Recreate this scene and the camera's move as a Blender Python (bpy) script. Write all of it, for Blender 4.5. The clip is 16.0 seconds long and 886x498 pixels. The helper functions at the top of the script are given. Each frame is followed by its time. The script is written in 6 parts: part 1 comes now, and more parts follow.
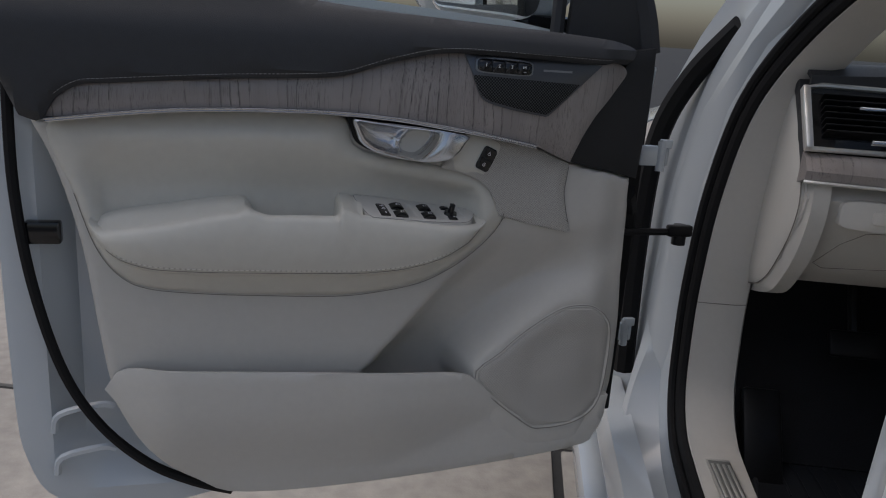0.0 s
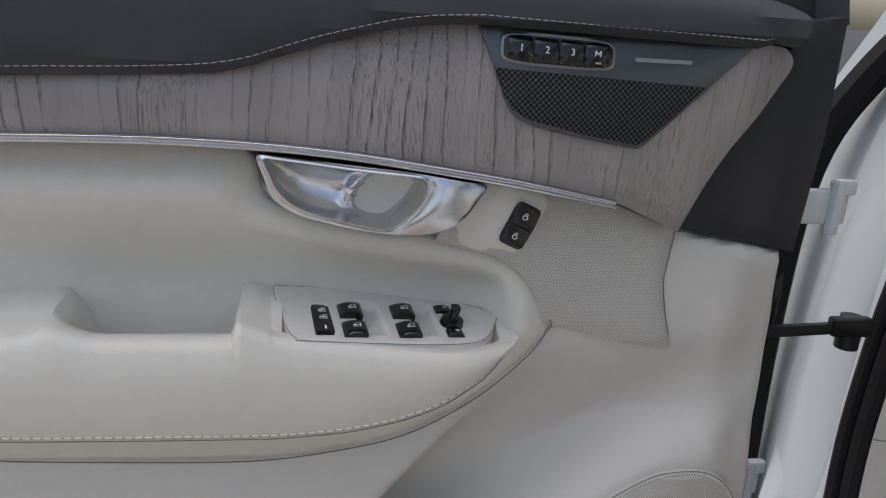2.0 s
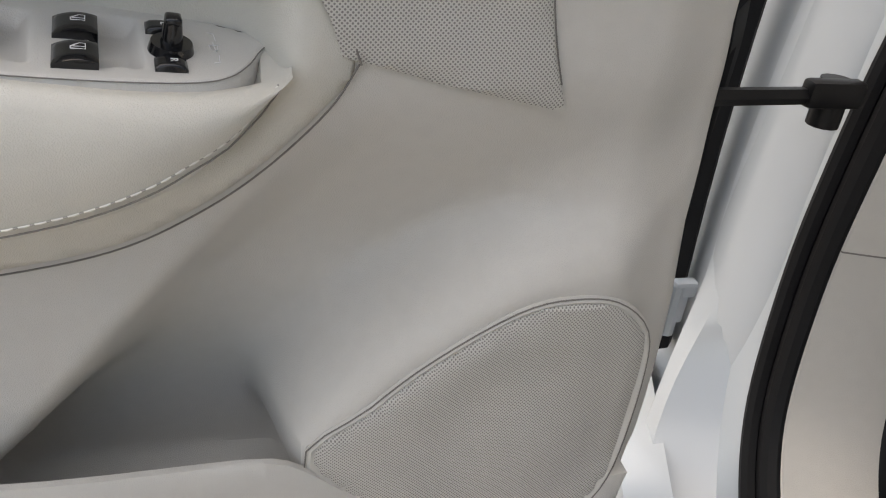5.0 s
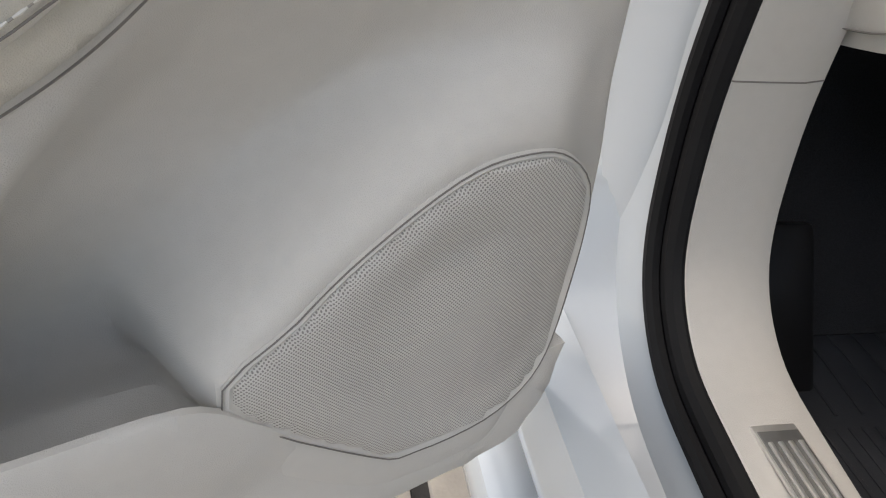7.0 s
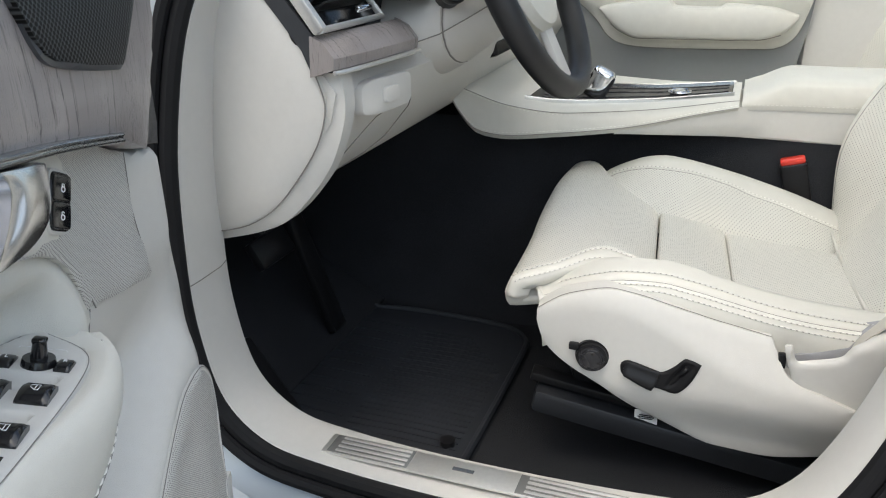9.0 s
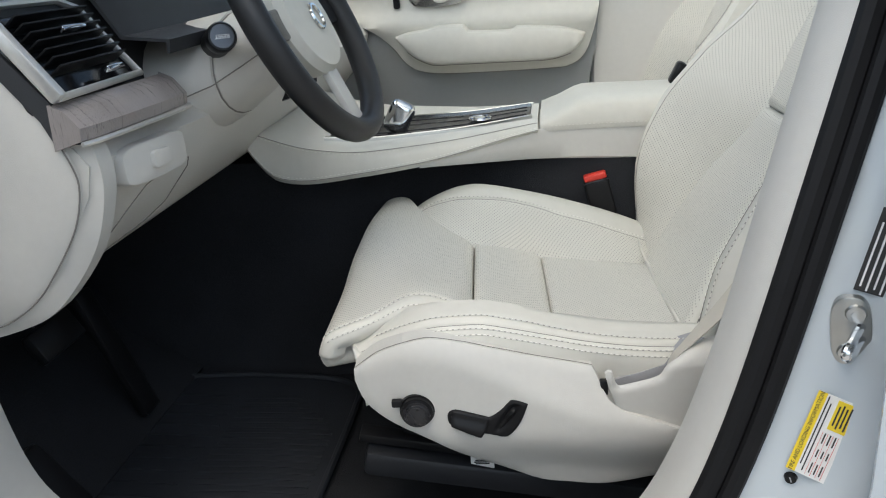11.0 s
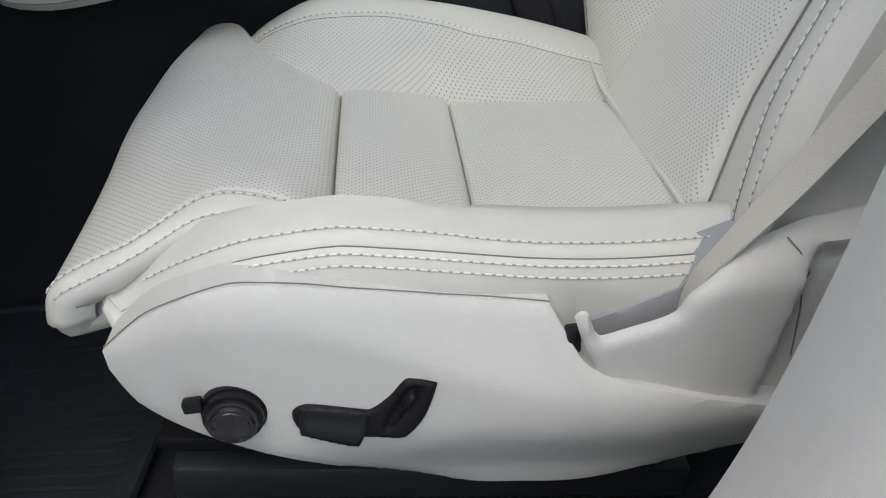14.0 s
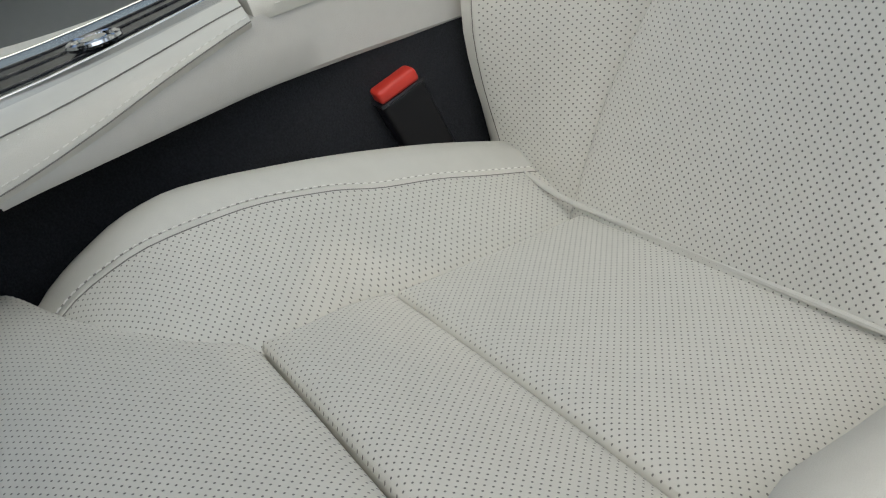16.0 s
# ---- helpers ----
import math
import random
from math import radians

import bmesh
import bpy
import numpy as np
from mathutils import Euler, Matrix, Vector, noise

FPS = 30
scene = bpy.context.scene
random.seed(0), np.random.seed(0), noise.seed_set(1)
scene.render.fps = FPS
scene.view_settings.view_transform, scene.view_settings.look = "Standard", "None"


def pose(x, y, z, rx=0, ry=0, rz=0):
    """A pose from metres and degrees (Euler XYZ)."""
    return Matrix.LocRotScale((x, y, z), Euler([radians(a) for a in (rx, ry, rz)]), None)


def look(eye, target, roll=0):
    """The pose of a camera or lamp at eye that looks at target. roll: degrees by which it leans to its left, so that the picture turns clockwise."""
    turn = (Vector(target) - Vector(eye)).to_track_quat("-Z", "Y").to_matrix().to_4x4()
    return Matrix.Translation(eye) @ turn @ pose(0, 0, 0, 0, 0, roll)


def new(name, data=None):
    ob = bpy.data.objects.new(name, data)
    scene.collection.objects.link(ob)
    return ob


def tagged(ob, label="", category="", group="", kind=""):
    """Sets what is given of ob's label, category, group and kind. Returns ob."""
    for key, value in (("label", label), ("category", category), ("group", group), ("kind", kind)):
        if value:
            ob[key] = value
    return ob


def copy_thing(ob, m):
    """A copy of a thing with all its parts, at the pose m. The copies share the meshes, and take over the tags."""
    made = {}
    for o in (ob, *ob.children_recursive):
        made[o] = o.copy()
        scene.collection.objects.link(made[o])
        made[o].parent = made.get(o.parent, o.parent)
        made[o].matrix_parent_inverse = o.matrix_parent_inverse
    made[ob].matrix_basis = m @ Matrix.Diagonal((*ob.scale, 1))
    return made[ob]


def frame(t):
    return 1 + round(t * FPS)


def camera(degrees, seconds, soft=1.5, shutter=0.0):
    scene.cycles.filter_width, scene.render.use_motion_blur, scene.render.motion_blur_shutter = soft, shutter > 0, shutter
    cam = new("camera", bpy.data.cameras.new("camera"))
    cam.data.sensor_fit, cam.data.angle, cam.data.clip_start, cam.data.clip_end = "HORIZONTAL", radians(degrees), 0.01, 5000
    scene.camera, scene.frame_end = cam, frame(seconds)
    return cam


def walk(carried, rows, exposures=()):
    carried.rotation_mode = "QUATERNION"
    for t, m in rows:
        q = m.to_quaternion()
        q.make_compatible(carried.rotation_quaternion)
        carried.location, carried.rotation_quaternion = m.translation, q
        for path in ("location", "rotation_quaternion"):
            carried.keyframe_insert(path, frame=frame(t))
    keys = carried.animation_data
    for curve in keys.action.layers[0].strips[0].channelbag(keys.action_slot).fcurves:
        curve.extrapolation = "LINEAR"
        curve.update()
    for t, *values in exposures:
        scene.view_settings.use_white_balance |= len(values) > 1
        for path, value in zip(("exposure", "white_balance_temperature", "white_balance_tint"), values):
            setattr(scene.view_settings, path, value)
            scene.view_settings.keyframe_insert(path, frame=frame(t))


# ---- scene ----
PATH = [
    (0, (-0.33, -1.284, 1.207), (-0.492, 0.635, 0.669), 4.0),
    (0.5, (-0.319, -1.146, 1.201), (-0.525, 0.762, 0.64), 3.8),
    (1, (-0.327, -0.996, 1.187), (-0.563, 0.901, 0.598), 3.8),
    (1.5, (-0.333, -0.84, 1.188), (-0.599, 1.05, 0.591), 4.0),
    (2, (-0.336, -0.7, 1.192), (-0.641, 1.181, 0.585), 4.0),
    (2.5, (-0.33, -0.593, 1.188), (-0.666, 1.285, 0.587), 4.0),
    (3, (-0.328, -0.551, 1.184), (-0.683, 1.324, 0.584), 4.0),
    (3.5, (-0.327, -0.545, 1.185), (-0.688, 1.326, 0.576), 4.0),
    (4, (-0.32, -0.526, 1.168), (-0.641, 1.325, 0.483), 4.5),
    (4.5, (-0.292, -0.481, 1.102), (-0.496, 1.333, 0.285), 5.4),
    (5, (-0.263, -0.439, 1.047), (-0.369, 1.287, 0.043), 6.4),
    (5.2, (-0.258, -0.429, 1.022), (-0.312, 1.273, -0.027), 7.0),
    (7.3, (-0.379, -0.368, 0.977), (0.21, 1.15, -0.184), 6.1),
    (7.5, (-0.422, -0.368, 0.985), (0.312, 1.117, -0.135), 4.1),
    (8, (-0.554, -0.406, 1.037), (0.586, 0.903, 0.044), 0.7),
    (8.5, (-0.683, -0.462, 1.115), (0.815, 0.556, 0.268), -0.7),
    (9, (-0.733, -0.481, 1.176), (0.992, 0.191, 0.42), -1.4),
    (9.5, (-0.741, -0.507, 1.211), (1.082, -0.071, 0.511), -2.4),
    (9.7, (-0.743, -0.509, 1.212), (1.103, -0.142, 0.533), -2.3),
    (11.8, (-0.479, -0.515, 1.138), (1.335, -0.249, 0.337), -5.4),
    (12, (-0.429, -0.512, 1.121), (1.361, -0.254, 0.266), -5.8),
    (12.5, (-0.305, -0.504, 1.074), (1.435, -0.282, 0.112), -6.3),
    (13, (-0.21, -0.512, 1.019), (1.499, -0.34, -0.006), -6.4),
    (13.5, (-0.176, -0.514, 1.004), (1.51, -0.382, -0.063), -6.5),
    (14, (-0.171, -0.512, 1.003), (1.507, -0.399, -0.078), -6.5),
    (14.5, (-0.155, -0.503, 1.007), (1.515, -0.323, -0.079), -7.3),
    (15, (-0.061, -0.423, 1.021), (1.593, -0.226, -0.086), -11.2),
    (15.5, (0.085, -0.343, 1.029), (1.729, -0.423, -0.107), -14.9),
    (16, (0.199, -0.332, 0.98), (1.808, -0.955, -0.031), -15.1),
]
cam = camera(58.9, 16.0, soft=1.1)
walk(cam, [(t, look(eye, target, roll)) for t, eye, target, roll in PATH],
     exposures=[(0.0, -0.43, 6800, 11), (0.1, -0.18, 6800, 11), (0.3, 0.37, 6750, 11), (0.5, 0.57, 6800, 9), (2.0, 0.66, 7050, 11), (3.5, 0.98, 7350, 11), (5.0, 0.92, 7650, 10), (7.4, 1.00, 7250, 9), (8.5, 1.12, 6800, 6), (9.7, 0.87, 6550, 3), (12.5, 0.70, 6450, 5), (13.5, 0.67, 6350, 6), (15.0, 0.50, 6150, 5), (16.0, 0.42, 6500, 3)])

# ---- world and sun: a bright, slightly hazy day, the car stands in open shade ----
world = bpy.data.worlds.new("world")
scene.world = world
world.use_nodes = True
wn = world.node_tree.nodes
sky = wn.new("ShaderNodeTexSky")
sky.sky_type = "NISHITA"
sky.sun_disc = False
sky.sun_elevation, sky.sun_rotation = radians(69), radians(279)
sky.air_density, sky.dust_density, sky.ozone_density = 1.0, 3.5, 1.0
world.node_tree.links.new(sky.outputs[0], wn["Background"].inputs[0])
wn["Background"].inputs[1].default_value = 0.15
sun_data = bpy.data.lights.new("sun", "SUN")
sun_data.energy, sun_data.angle, sun_data.color = 0.95, radians(110), (1.0, 1.0, 0.99)
sun = new("sun", sun_data)
sun.matrix_world = look((-2.0, 0.3, 5.9), (0, 0, 0.5))


# ---- materials ----
def mat(name, color, rough=0.5, metal=0.0, vary=0.06, scale=40.0, bump=0.0, bump_scale=400.0, big=3.0, spec=0.5, coat=0.0):
    m = bpy.data.materials.new(name)
    m.use_nodes = True
    nt = m.node_tree
    b = nt.nodes["Principled BSDF"]
    b.inputs["Roughness"].default_value, b.inputs["Metallic"].default_value = rough, metal
    b.inputs["Specular IOR Level"].default_value, b.inputs["Coat Weight"].default_value = spec, coat
    b.inputs["Coat Roughness"].default_value = 0.05
    tc = nt.nodes.new("ShaderNodeTexCoord")
    n1, n2 = nt.nodes.new("ShaderNodeTexNoise"), nt.nodes.new("ShaderNodeTexNoise")
    n1.inputs["Scale"].default_value, n2.inputs["Scale"].default_value = scale, big
    n1.inputs["Detail"].default_value, n2.inputs["Detail"].default_value = 5, 3
    add = nt.nodes.new("ShaderNodeMath")
    mix = nt.nodes.new("ShaderNodeMix")
    mix.data_type = "RGBA"
    ramp = nt.nodes.new("ShaderNodeMapRange")
    ramp.inputs["From Min"].default_value, ramp.inputs["From Max"].default_value = 0.7, 1.3
    for n in (n1, n2):
        nt.links.new(tc.outputs["Object"], n.inputs["Vector"])
    nt.links.new(n1.outputs[0], add.inputs[0])
    nt.links.new(n2.outputs[0], add.inputs[1])
    nt.links.new(add.outputs[0], ramp.inputs["Value"])
    nt.links.new(ramp.outputs[0], mix.inputs["Factor"])
    mix.inputs["A"].default_value = (*[c * (1 - vary) for c in color], 1)
    mix.inputs["B"].default_value = (*[min(1, c * (1 + vary)) for c in color], 1)
    nt.links.new(mix.outputs["Result"], b.inputs["Base Color"])
    rr = nt.nodes.new("ShaderNodeMapRange")
    rr.inputs["To Min"].default_value, rr.inputs["To Max"].default_value = max(0.02, rough * 0.85), min(1, rough * 1.15)
    nt.links.new(n1.outputs[0], rr.inputs["Value"])
    nt.links.new(rr.outputs[0], b.inputs["Roughness"])
    if bump:
        v = nt.nodes.new("ShaderNodeTexVoronoi")
        v.inputs["Scale"].default_value = bump_scale
        nt.links.new(tc.outputs["Object"], v.inputs["Vector"])
        bn = nt.nodes.new("ShaderNodeBump")
        bn.inputs["Strength"].default_value, bn.inputs["Distance"].default_value = bump, 0.0006
        nt.links.new(v.outputs["Distance"], bn.inputs["Height"])
        nt.links.new(bn.outputs[0], b.inputs["Normal"])
    return m


def perforate(m, pitch, radius, dark, coords="UV", stagger=True, axes="xy"):
    """Small round holes in a lattice: a dark floor and a dent."""
    nt = m.node_tree
    b = nt.nodes["Principled BSDF"]
    tc = nt.nodes.new("ShaderNodeTexCoord")
    sep = nt.nodes.new("ShaderNodeSeparateXYZ")
    nt.links.new(tc.outputs[coords], sep.inputs[0])

    def math(op, a, c=None):
        n = nt.nodes.new("ShaderNodeMath")
        n.operation = op
        for k, v in enumerate((a, c)):
            if v is None:
                continue
            if isinstance(v, (int, float)):
                n.inputs[k].default_value = v
            else:
                nt.links.new(v, n.inputs[k])
        return n.outputs[0]

    px, py = sep.outputs[axes[0].upper()], sep.outputs[axes[1].upper()]

    def lattice(shift):
        d = []
        for p in (px, py):
            f = math("FRACT", math("ADD", math("MULTIPLY", p, 1 / pitch), 100 + shift))
            f = math("SUBTRACT", f, 0.5)
            d.append(math("MULTIPLY", f, f))
        return math("SQRT", math("ADD", d[0], d[1]))

    dist = lattice(0.0)
    if stagger:
        dist = math("MINIMUM", dist, lattice(0.5))
    hole = nt.nodes.new("ShaderNodeMapRange")
    hole.inputs["From Min"].default_value, hole.inputs["From Max"].default_value = radius / pitch * 0.7, radius / pitch * 1.2
    nt.links.new(dist, hole.inputs["Value"])
    mix = nt.nodes.new("ShaderNodeMix")
    mix.data_type = "RGBA"
    old = b.inputs["Base Color"].links[0].from_socket
    mix.inputs["A"].default_value = (*dark, 1)
    nt.links.new(old, mix.inputs["B"])
    nt.links.new(hole.outputs[0], mix.inputs["Factor"])
    nt.links.new(mix.outputs["Result"], b.inputs["Base Color"])
    bn = nt.nodes.new("ShaderNodeBump")
    bn.inputs["Strength"].default_value, bn.inputs["Distance"].default_value = 0.5, 0.0012
    nt.links.new(hole.outputs[0], bn.inputs["Height"])
    if b.inputs["Normal"].links:
        nt.links.new(b.inputs["Normal"].links[0].from_socket, bn.inputs["Normal"])
    nt.links.new(bn.outputs[0], b.inputs["Normal"])
    return m


CREAM = (0.62, 0.602, 0.545)
leather = mat("cream_leather", CREAM, 0.42, vary=0.035, scale=60, bump=0.35, bump_scale=1300)
leather_perf = perforate(mat("cream_perforated_leather", CREAM, 0.45, vary=0.03, scale=60, bump=0.2, bump_scale=900), 0.0060, 0.00066, (0.17, 0.162, 0.147), coords="Object", axes="xy")
leather_perf_back = perforate(mat("cream_perforated_back_leather", CREAM, 0.45, vary=0.03, scale=60, bump=0.2, bump_scale=900), 0.0064, 0.00070, (0.17, 0.162, 0.147), coords="Object", axes="xz")
trim_plastic = mat("cream_plastic", (0.57, 0.555, 0.52), 0.5, vary=0.025, scale=90, bump=0.35, bump_scale=1400)
grille_mat = perforate(mat("cream_speaker_grille", (0.57, 0.555, 0.52), 0.5, vary=0.02), 0.0027, 0.00062, (0.24, 0.23, 0.215), coords="Object", axes="xz")
black_mesh = perforate(mat("black_metal_mesh", (0.10, 0.105, 0.11), 0.45, metal=0.6, vary=0.05), 0.0046, 0.0016, (0.004, 0.004, 0.004), coords="Object", axes="xz")
hole_mat = mat("shaded_needle_hole", (0.34, 0.325, 0.295), 0.8, vary=0.05)
seam_mat = mat("shaded_seam", (0.20, 0.188, 0.172), 0.8, vary=0.05)
stitch_mat = mat("cream_thread", (0.80, 0.78, 0.73), 0.7, vary=0.05)
grey_stitch = mat("grey_thread", (0.33, 0.34, 0.35), 0.7, vary=0.05)
dark_pad = mat("charcoal_soft_touch", (0.036, 0.038, 0.042), 0.52, spec=0.35, vary=0.08, scale=80, bump=0.4, bump_scale=1100)
dark_cover = mat("charcoal_plastic", (0.022, 0.023, 0.026), 0.5, spec=0.35, vary=0.08, scale=80, bump=0.3, bump_scale=1300)
black_plastic = mat("black_plastic", (0.010, 0.010, 0.011), 0.34, vary=0.1, bump=0.1, bump_scale=1500, spec=0.22)
satin_black = mat("satin_black_plastic", (0.016, 0.016, 0.019), 0.27, vary=0.1, bump=0.05, bump_scale=1500, spec=0.5)
gloss_black = mat("gloss_black", (0.008, 0.008, 0.009), 0.14, vary=0.1, coat=0.15)
piano = mat("piano_black", (0.006, 0.006, 0.007), 0.16, vary=0.1, spec=0.2)
matt_black = mat("matt_black_plastic", (0.009, 0.009, 0.010), 0.55, vary=0.1, bump=0.1, bump_scale=1500, spec=0.2)
steel_grey = mat("satin_grey_bezel", (0.23, 0.235, 0.24), 0.3, metal=0.85, vary=0.04, scale=300)
satin_dark = mat("satin_dark_metal", (0.105, 0.112, 0.126), 0.34, metal=0.75, vary=0.04, scale=300)
rubber = mat("black_rubber", (0.010, 0.010, 0.011), 0.62, vary=0.12, spec=0.2)
carpet = mat("black_carpet", (0.0235, 0.025, 0.0285), 0.95, vary=0.4, scale=500, bump=1.0, bump_scale=700, spec=0.15)
mat_rubber = mat("black_floor_mat", (0.0205, 0.0232, 0.029), 0.55, vary=0.25, scale=25, bump=0.4, bump_scale=350)
chrome = mat("polished_chrome", (0.78, 0.79, 0.80), 0.12, metal=1.0, vary=0.02)
handle_chrome = mat("polished_handle_metal", (0.60, 0.60, 0.61), 0.24, metal=1.0, vary=0.02)
satin_chrome = mat("satin_chrome", (0.56, 0.56, 0.57), 0.22, metal=1.0, vary=0.02)
brushed = mat("brushed_aluminium", (0.74, 0.73, 0.70), 0.36, metal=0.75, vary=0.05, scale=200)
rib_grey = mat("grey_tread_metal", (0.30, 0.30, 0.29), 0.42, metal=0.7, vary=0.05, scale=200)
steel = mat("zinc_steel", (0.55, 0.55, 0.53), 0.35, metal=1.0, vary=0.08)
white_paint = mat("white_car_paint", (0.505, 0.55, 0.585), 0.22, vary=0.012, scale=5, coat=0.8)
white_mark = mat("white_print", (0.8, 0.8, 0.8), 0.6, vary=0.02)
red_plastic = mat("red_plastic", (0.62, 0.045, 0.03), 0.4, vary=0.05)
belt_web = mat("cream_belt_webbing", (0.50, 0.47, 0.41), 0.75, vary=0.05, scale=700, bump=0.5, bump_scale=1200)
grey_frame = mat("dark_grey_steel", (0.035, 0.037, 0.042), 0.4, metal=0.4, vary=0.1)
yellow = mat("yellow_print", (0.80, 0.58, 0.03), 0.5, vary=0.02)
paper = mat("white_label", (0.75, 0.74, 0.72), 0.45, vary=0.02)
# Belt slot's liner: the recess's shade is put into this darker colour.
slot_shade = mat("shaded_slot_plastic", (0.30, 0.30, 0.31), 0.5, vary=0.03, scale=90, bump=0.2, bump_scale=1400)
black_print = mat("black_print", (0.03, 0.03, 0.03), 0.6, vary=0.02)
concrete = mat("concrete", (0.36, 0.335, 0.30), 0.9, vary=0.22, scale=18, bump=0.9, bump_scale=160, big=1.2)
asphalt = mat("asphalt_joint", (0.03, 0.03, 0.03), 0.9, vary=0.3, scale=80, bump=1.0, bump_scale=250)
headliner_mat = mat("pale_headliner", (0.62, 0.60, 0.55), 0.95, vary=0.04, scale=300)


def glass_material(name, tint):
    m = bpy.data.materials.new(name)
    m.use_nodes = True
    b = m.node_tree.nodes["Principled BSDF"]
    b.inputs["Base Color"].default_value = (*tint, 1)
    b.inputs["Roughness"].default_value, b.inputs["Transmission Weight"].default_value = 0.0, 1.0
    b.inputs["IOR"].default_value = 1.05
    return m


glass = glass_material("window_glass", (0.93, 0.96, 0.95))
roof_glass = glass_material("tinted_roof_glass", (0.45, 0.47, 0.47))
crystal = glass_material("crystal_glass", (0.97, 0.98, 1.0))
crystal.node_tree.nodes["Principled BSDF"].inputs["IOR"].default_value = 1.5


def wood_material():
    """Grey-stained open-pored ash: upright growth lines made of dark open pores, with finer pores between."""
    m = mat("grey_ash_wood", (0.310, 0.278, 0.266), 0.34, vary=0.10, scale=30, coat=0.35)
    nt = m.node_tree
    b = nt.nodes["Principled BSDF"]
    tc = nt.nodes.new("ShaderNodeTexCoord")

    def math(op, a, c=None):
        n = nt.nodes.new("ShaderNodeMath")
        n.operation = op
        for k, v in enumerate((a, c)):
            if isinstance(v, (int, float)):
                n.inputs[k].default_value = v
            elif v is not None:
                nt.links.new(v, n.inputs[k])
        return n.outputs[0]

    def noise(stretch, scale, detail=2):
        mp = nt.nodes.new("ShaderNodeMapping")
        mp.inputs["Scale"].default_value = stretch
        nt.links.new(tc.outputs["Object"], mp.inputs["Vector"])
        n = nt.nodes.new("ShaderNodeTexNoise")
        n.inputs["Scale"].default_value, n.inputs["Detail"].default_value = scale, detail
        nt.links.new(mp.outputs[0], n.inputs["Vector"])
        return n.outputs[0]

    def step(v, lo, hi):
        n = nt.nodes.new("ShaderNodeMapRange")
        n.inputs["From Min"].default_value, n.inputs["From Max"].default_value = lo, hi
        nt.links.new(v, n.inputs["Value"])
        return n.outputs[0]

    sep = nt.nodes.new("ShaderNodeSeparateXYZ")
    nt.links.new(tc.outputs["Object"], sep.inputs[0])
    wave = math("MULTIPLY", noise((1.0, 1.0, 0.45), 9.0), 0.050)
    wobble = math("MULTIPLY", noise((1.0, 1.0, 0.30), 60.0), 0.004)
    along_x = math("ADD", math("ADD", sep.outputs["X"], wave), math("ADD", wobble, 2.0))
    ring_at = math("FRACT", math("MULTIPLY", along_x, 74.0))
    line = math("SUBTRACT", 1.0, step(ring_at, 0.0, 0.24))
    edge = step(ring_at, 0.0, 0.02)
    strong = step(noise((1.0, 1.0, 0.05), 24.0), 0.40, 0.54)
    dashes = step(noise((1.0, 1.0, 0.040), 760.0), 0.40, 0.54)
    growth = math("MULTIPLY", math("MULTIPLY", line, edge), math("MULTIPLY", dashes, strong))
    fine = math("MULTIPLY", step(noise((1.0, 1.0, 0.040), 1150.0, 3), 0.55, 0.66), 0.55)
    calm = step(noise((1.0, 1.0, 0.12), 17.0), 0.62, 0.42)
    pores = math("MINIMUM", math("ADD", growth, math("MULTIPLY", fine, calm)), 1.0)
    tone = step(noise((1.0, 1.0, 0.03), 30.0), 0.25, 0.75)
    tint = nt.nodes.new("ShaderNodeMix")
    tint.data_type = "RGBA"
    nt.links.new(tone, tint.inputs["Factor"])
    tint.inputs["A"].default_value = (0.238, 0.214, 0.207, 1)
    nt.links.new(b.inputs["Base Color"].links[0].from_socket, tint.inputs["B"])
    mix = nt.nodes.new("ShaderNodeMix")
    mix.data_type = "RGBA"
    nt.links.new(pores, mix.inputs["Factor"])
    nt.links.new(tint.outputs["Result"], mix.inputs["A"])
    mix.inputs["B"].default_value = (0.048, 0.042, 0.042, 1)
    nt.links.new(mix.outputs["Result"], b.inputs["Base Color"])
    bn = nt.nodes.new("ShaderNodeBump")
    bn.inputs["Strength"].default_value, bn.inputs["Distance"].default_value = 0.6, 0.0008
    bn.invert = True
    nt.links.new(pores, bn.inputs["Height"])
    nt.links.new(bn.outputs[0], b.inputs["Normal"])
    return m


wood = wood_material()


# ---- shaping helpers ----
def spline(points, per=6, closed=False):
    """A smooth curve through the points."""
    p = [Vector(q) for q in points]
    n = len(p)
    out = []
    for i in range(n if closed else n - 1):
        a, b, c, e = (p[(i - 1) % n], p[i], p[(i + 1) % n], p[(i + 2) % n]) if closed else (p[max(i - 1, 0)], p[i], p[i + 1], p[min(i + 2, n - 1)])
        for k in range(per):
            t = k / per
            out.append(0.5 * ((2 * b) + (c - a) * t + (2 * a - 5 * b + 4 * c - e) * t * t + (3 * b - a - 3 * c + e) * t ** 3))
    if not closed:
        out.append(p[-1])
    return out


def smooth(a, b, x):
    t = min(1, max(0, (x - a) / (b - a)))
    return t * t * (3 - 2 * t)


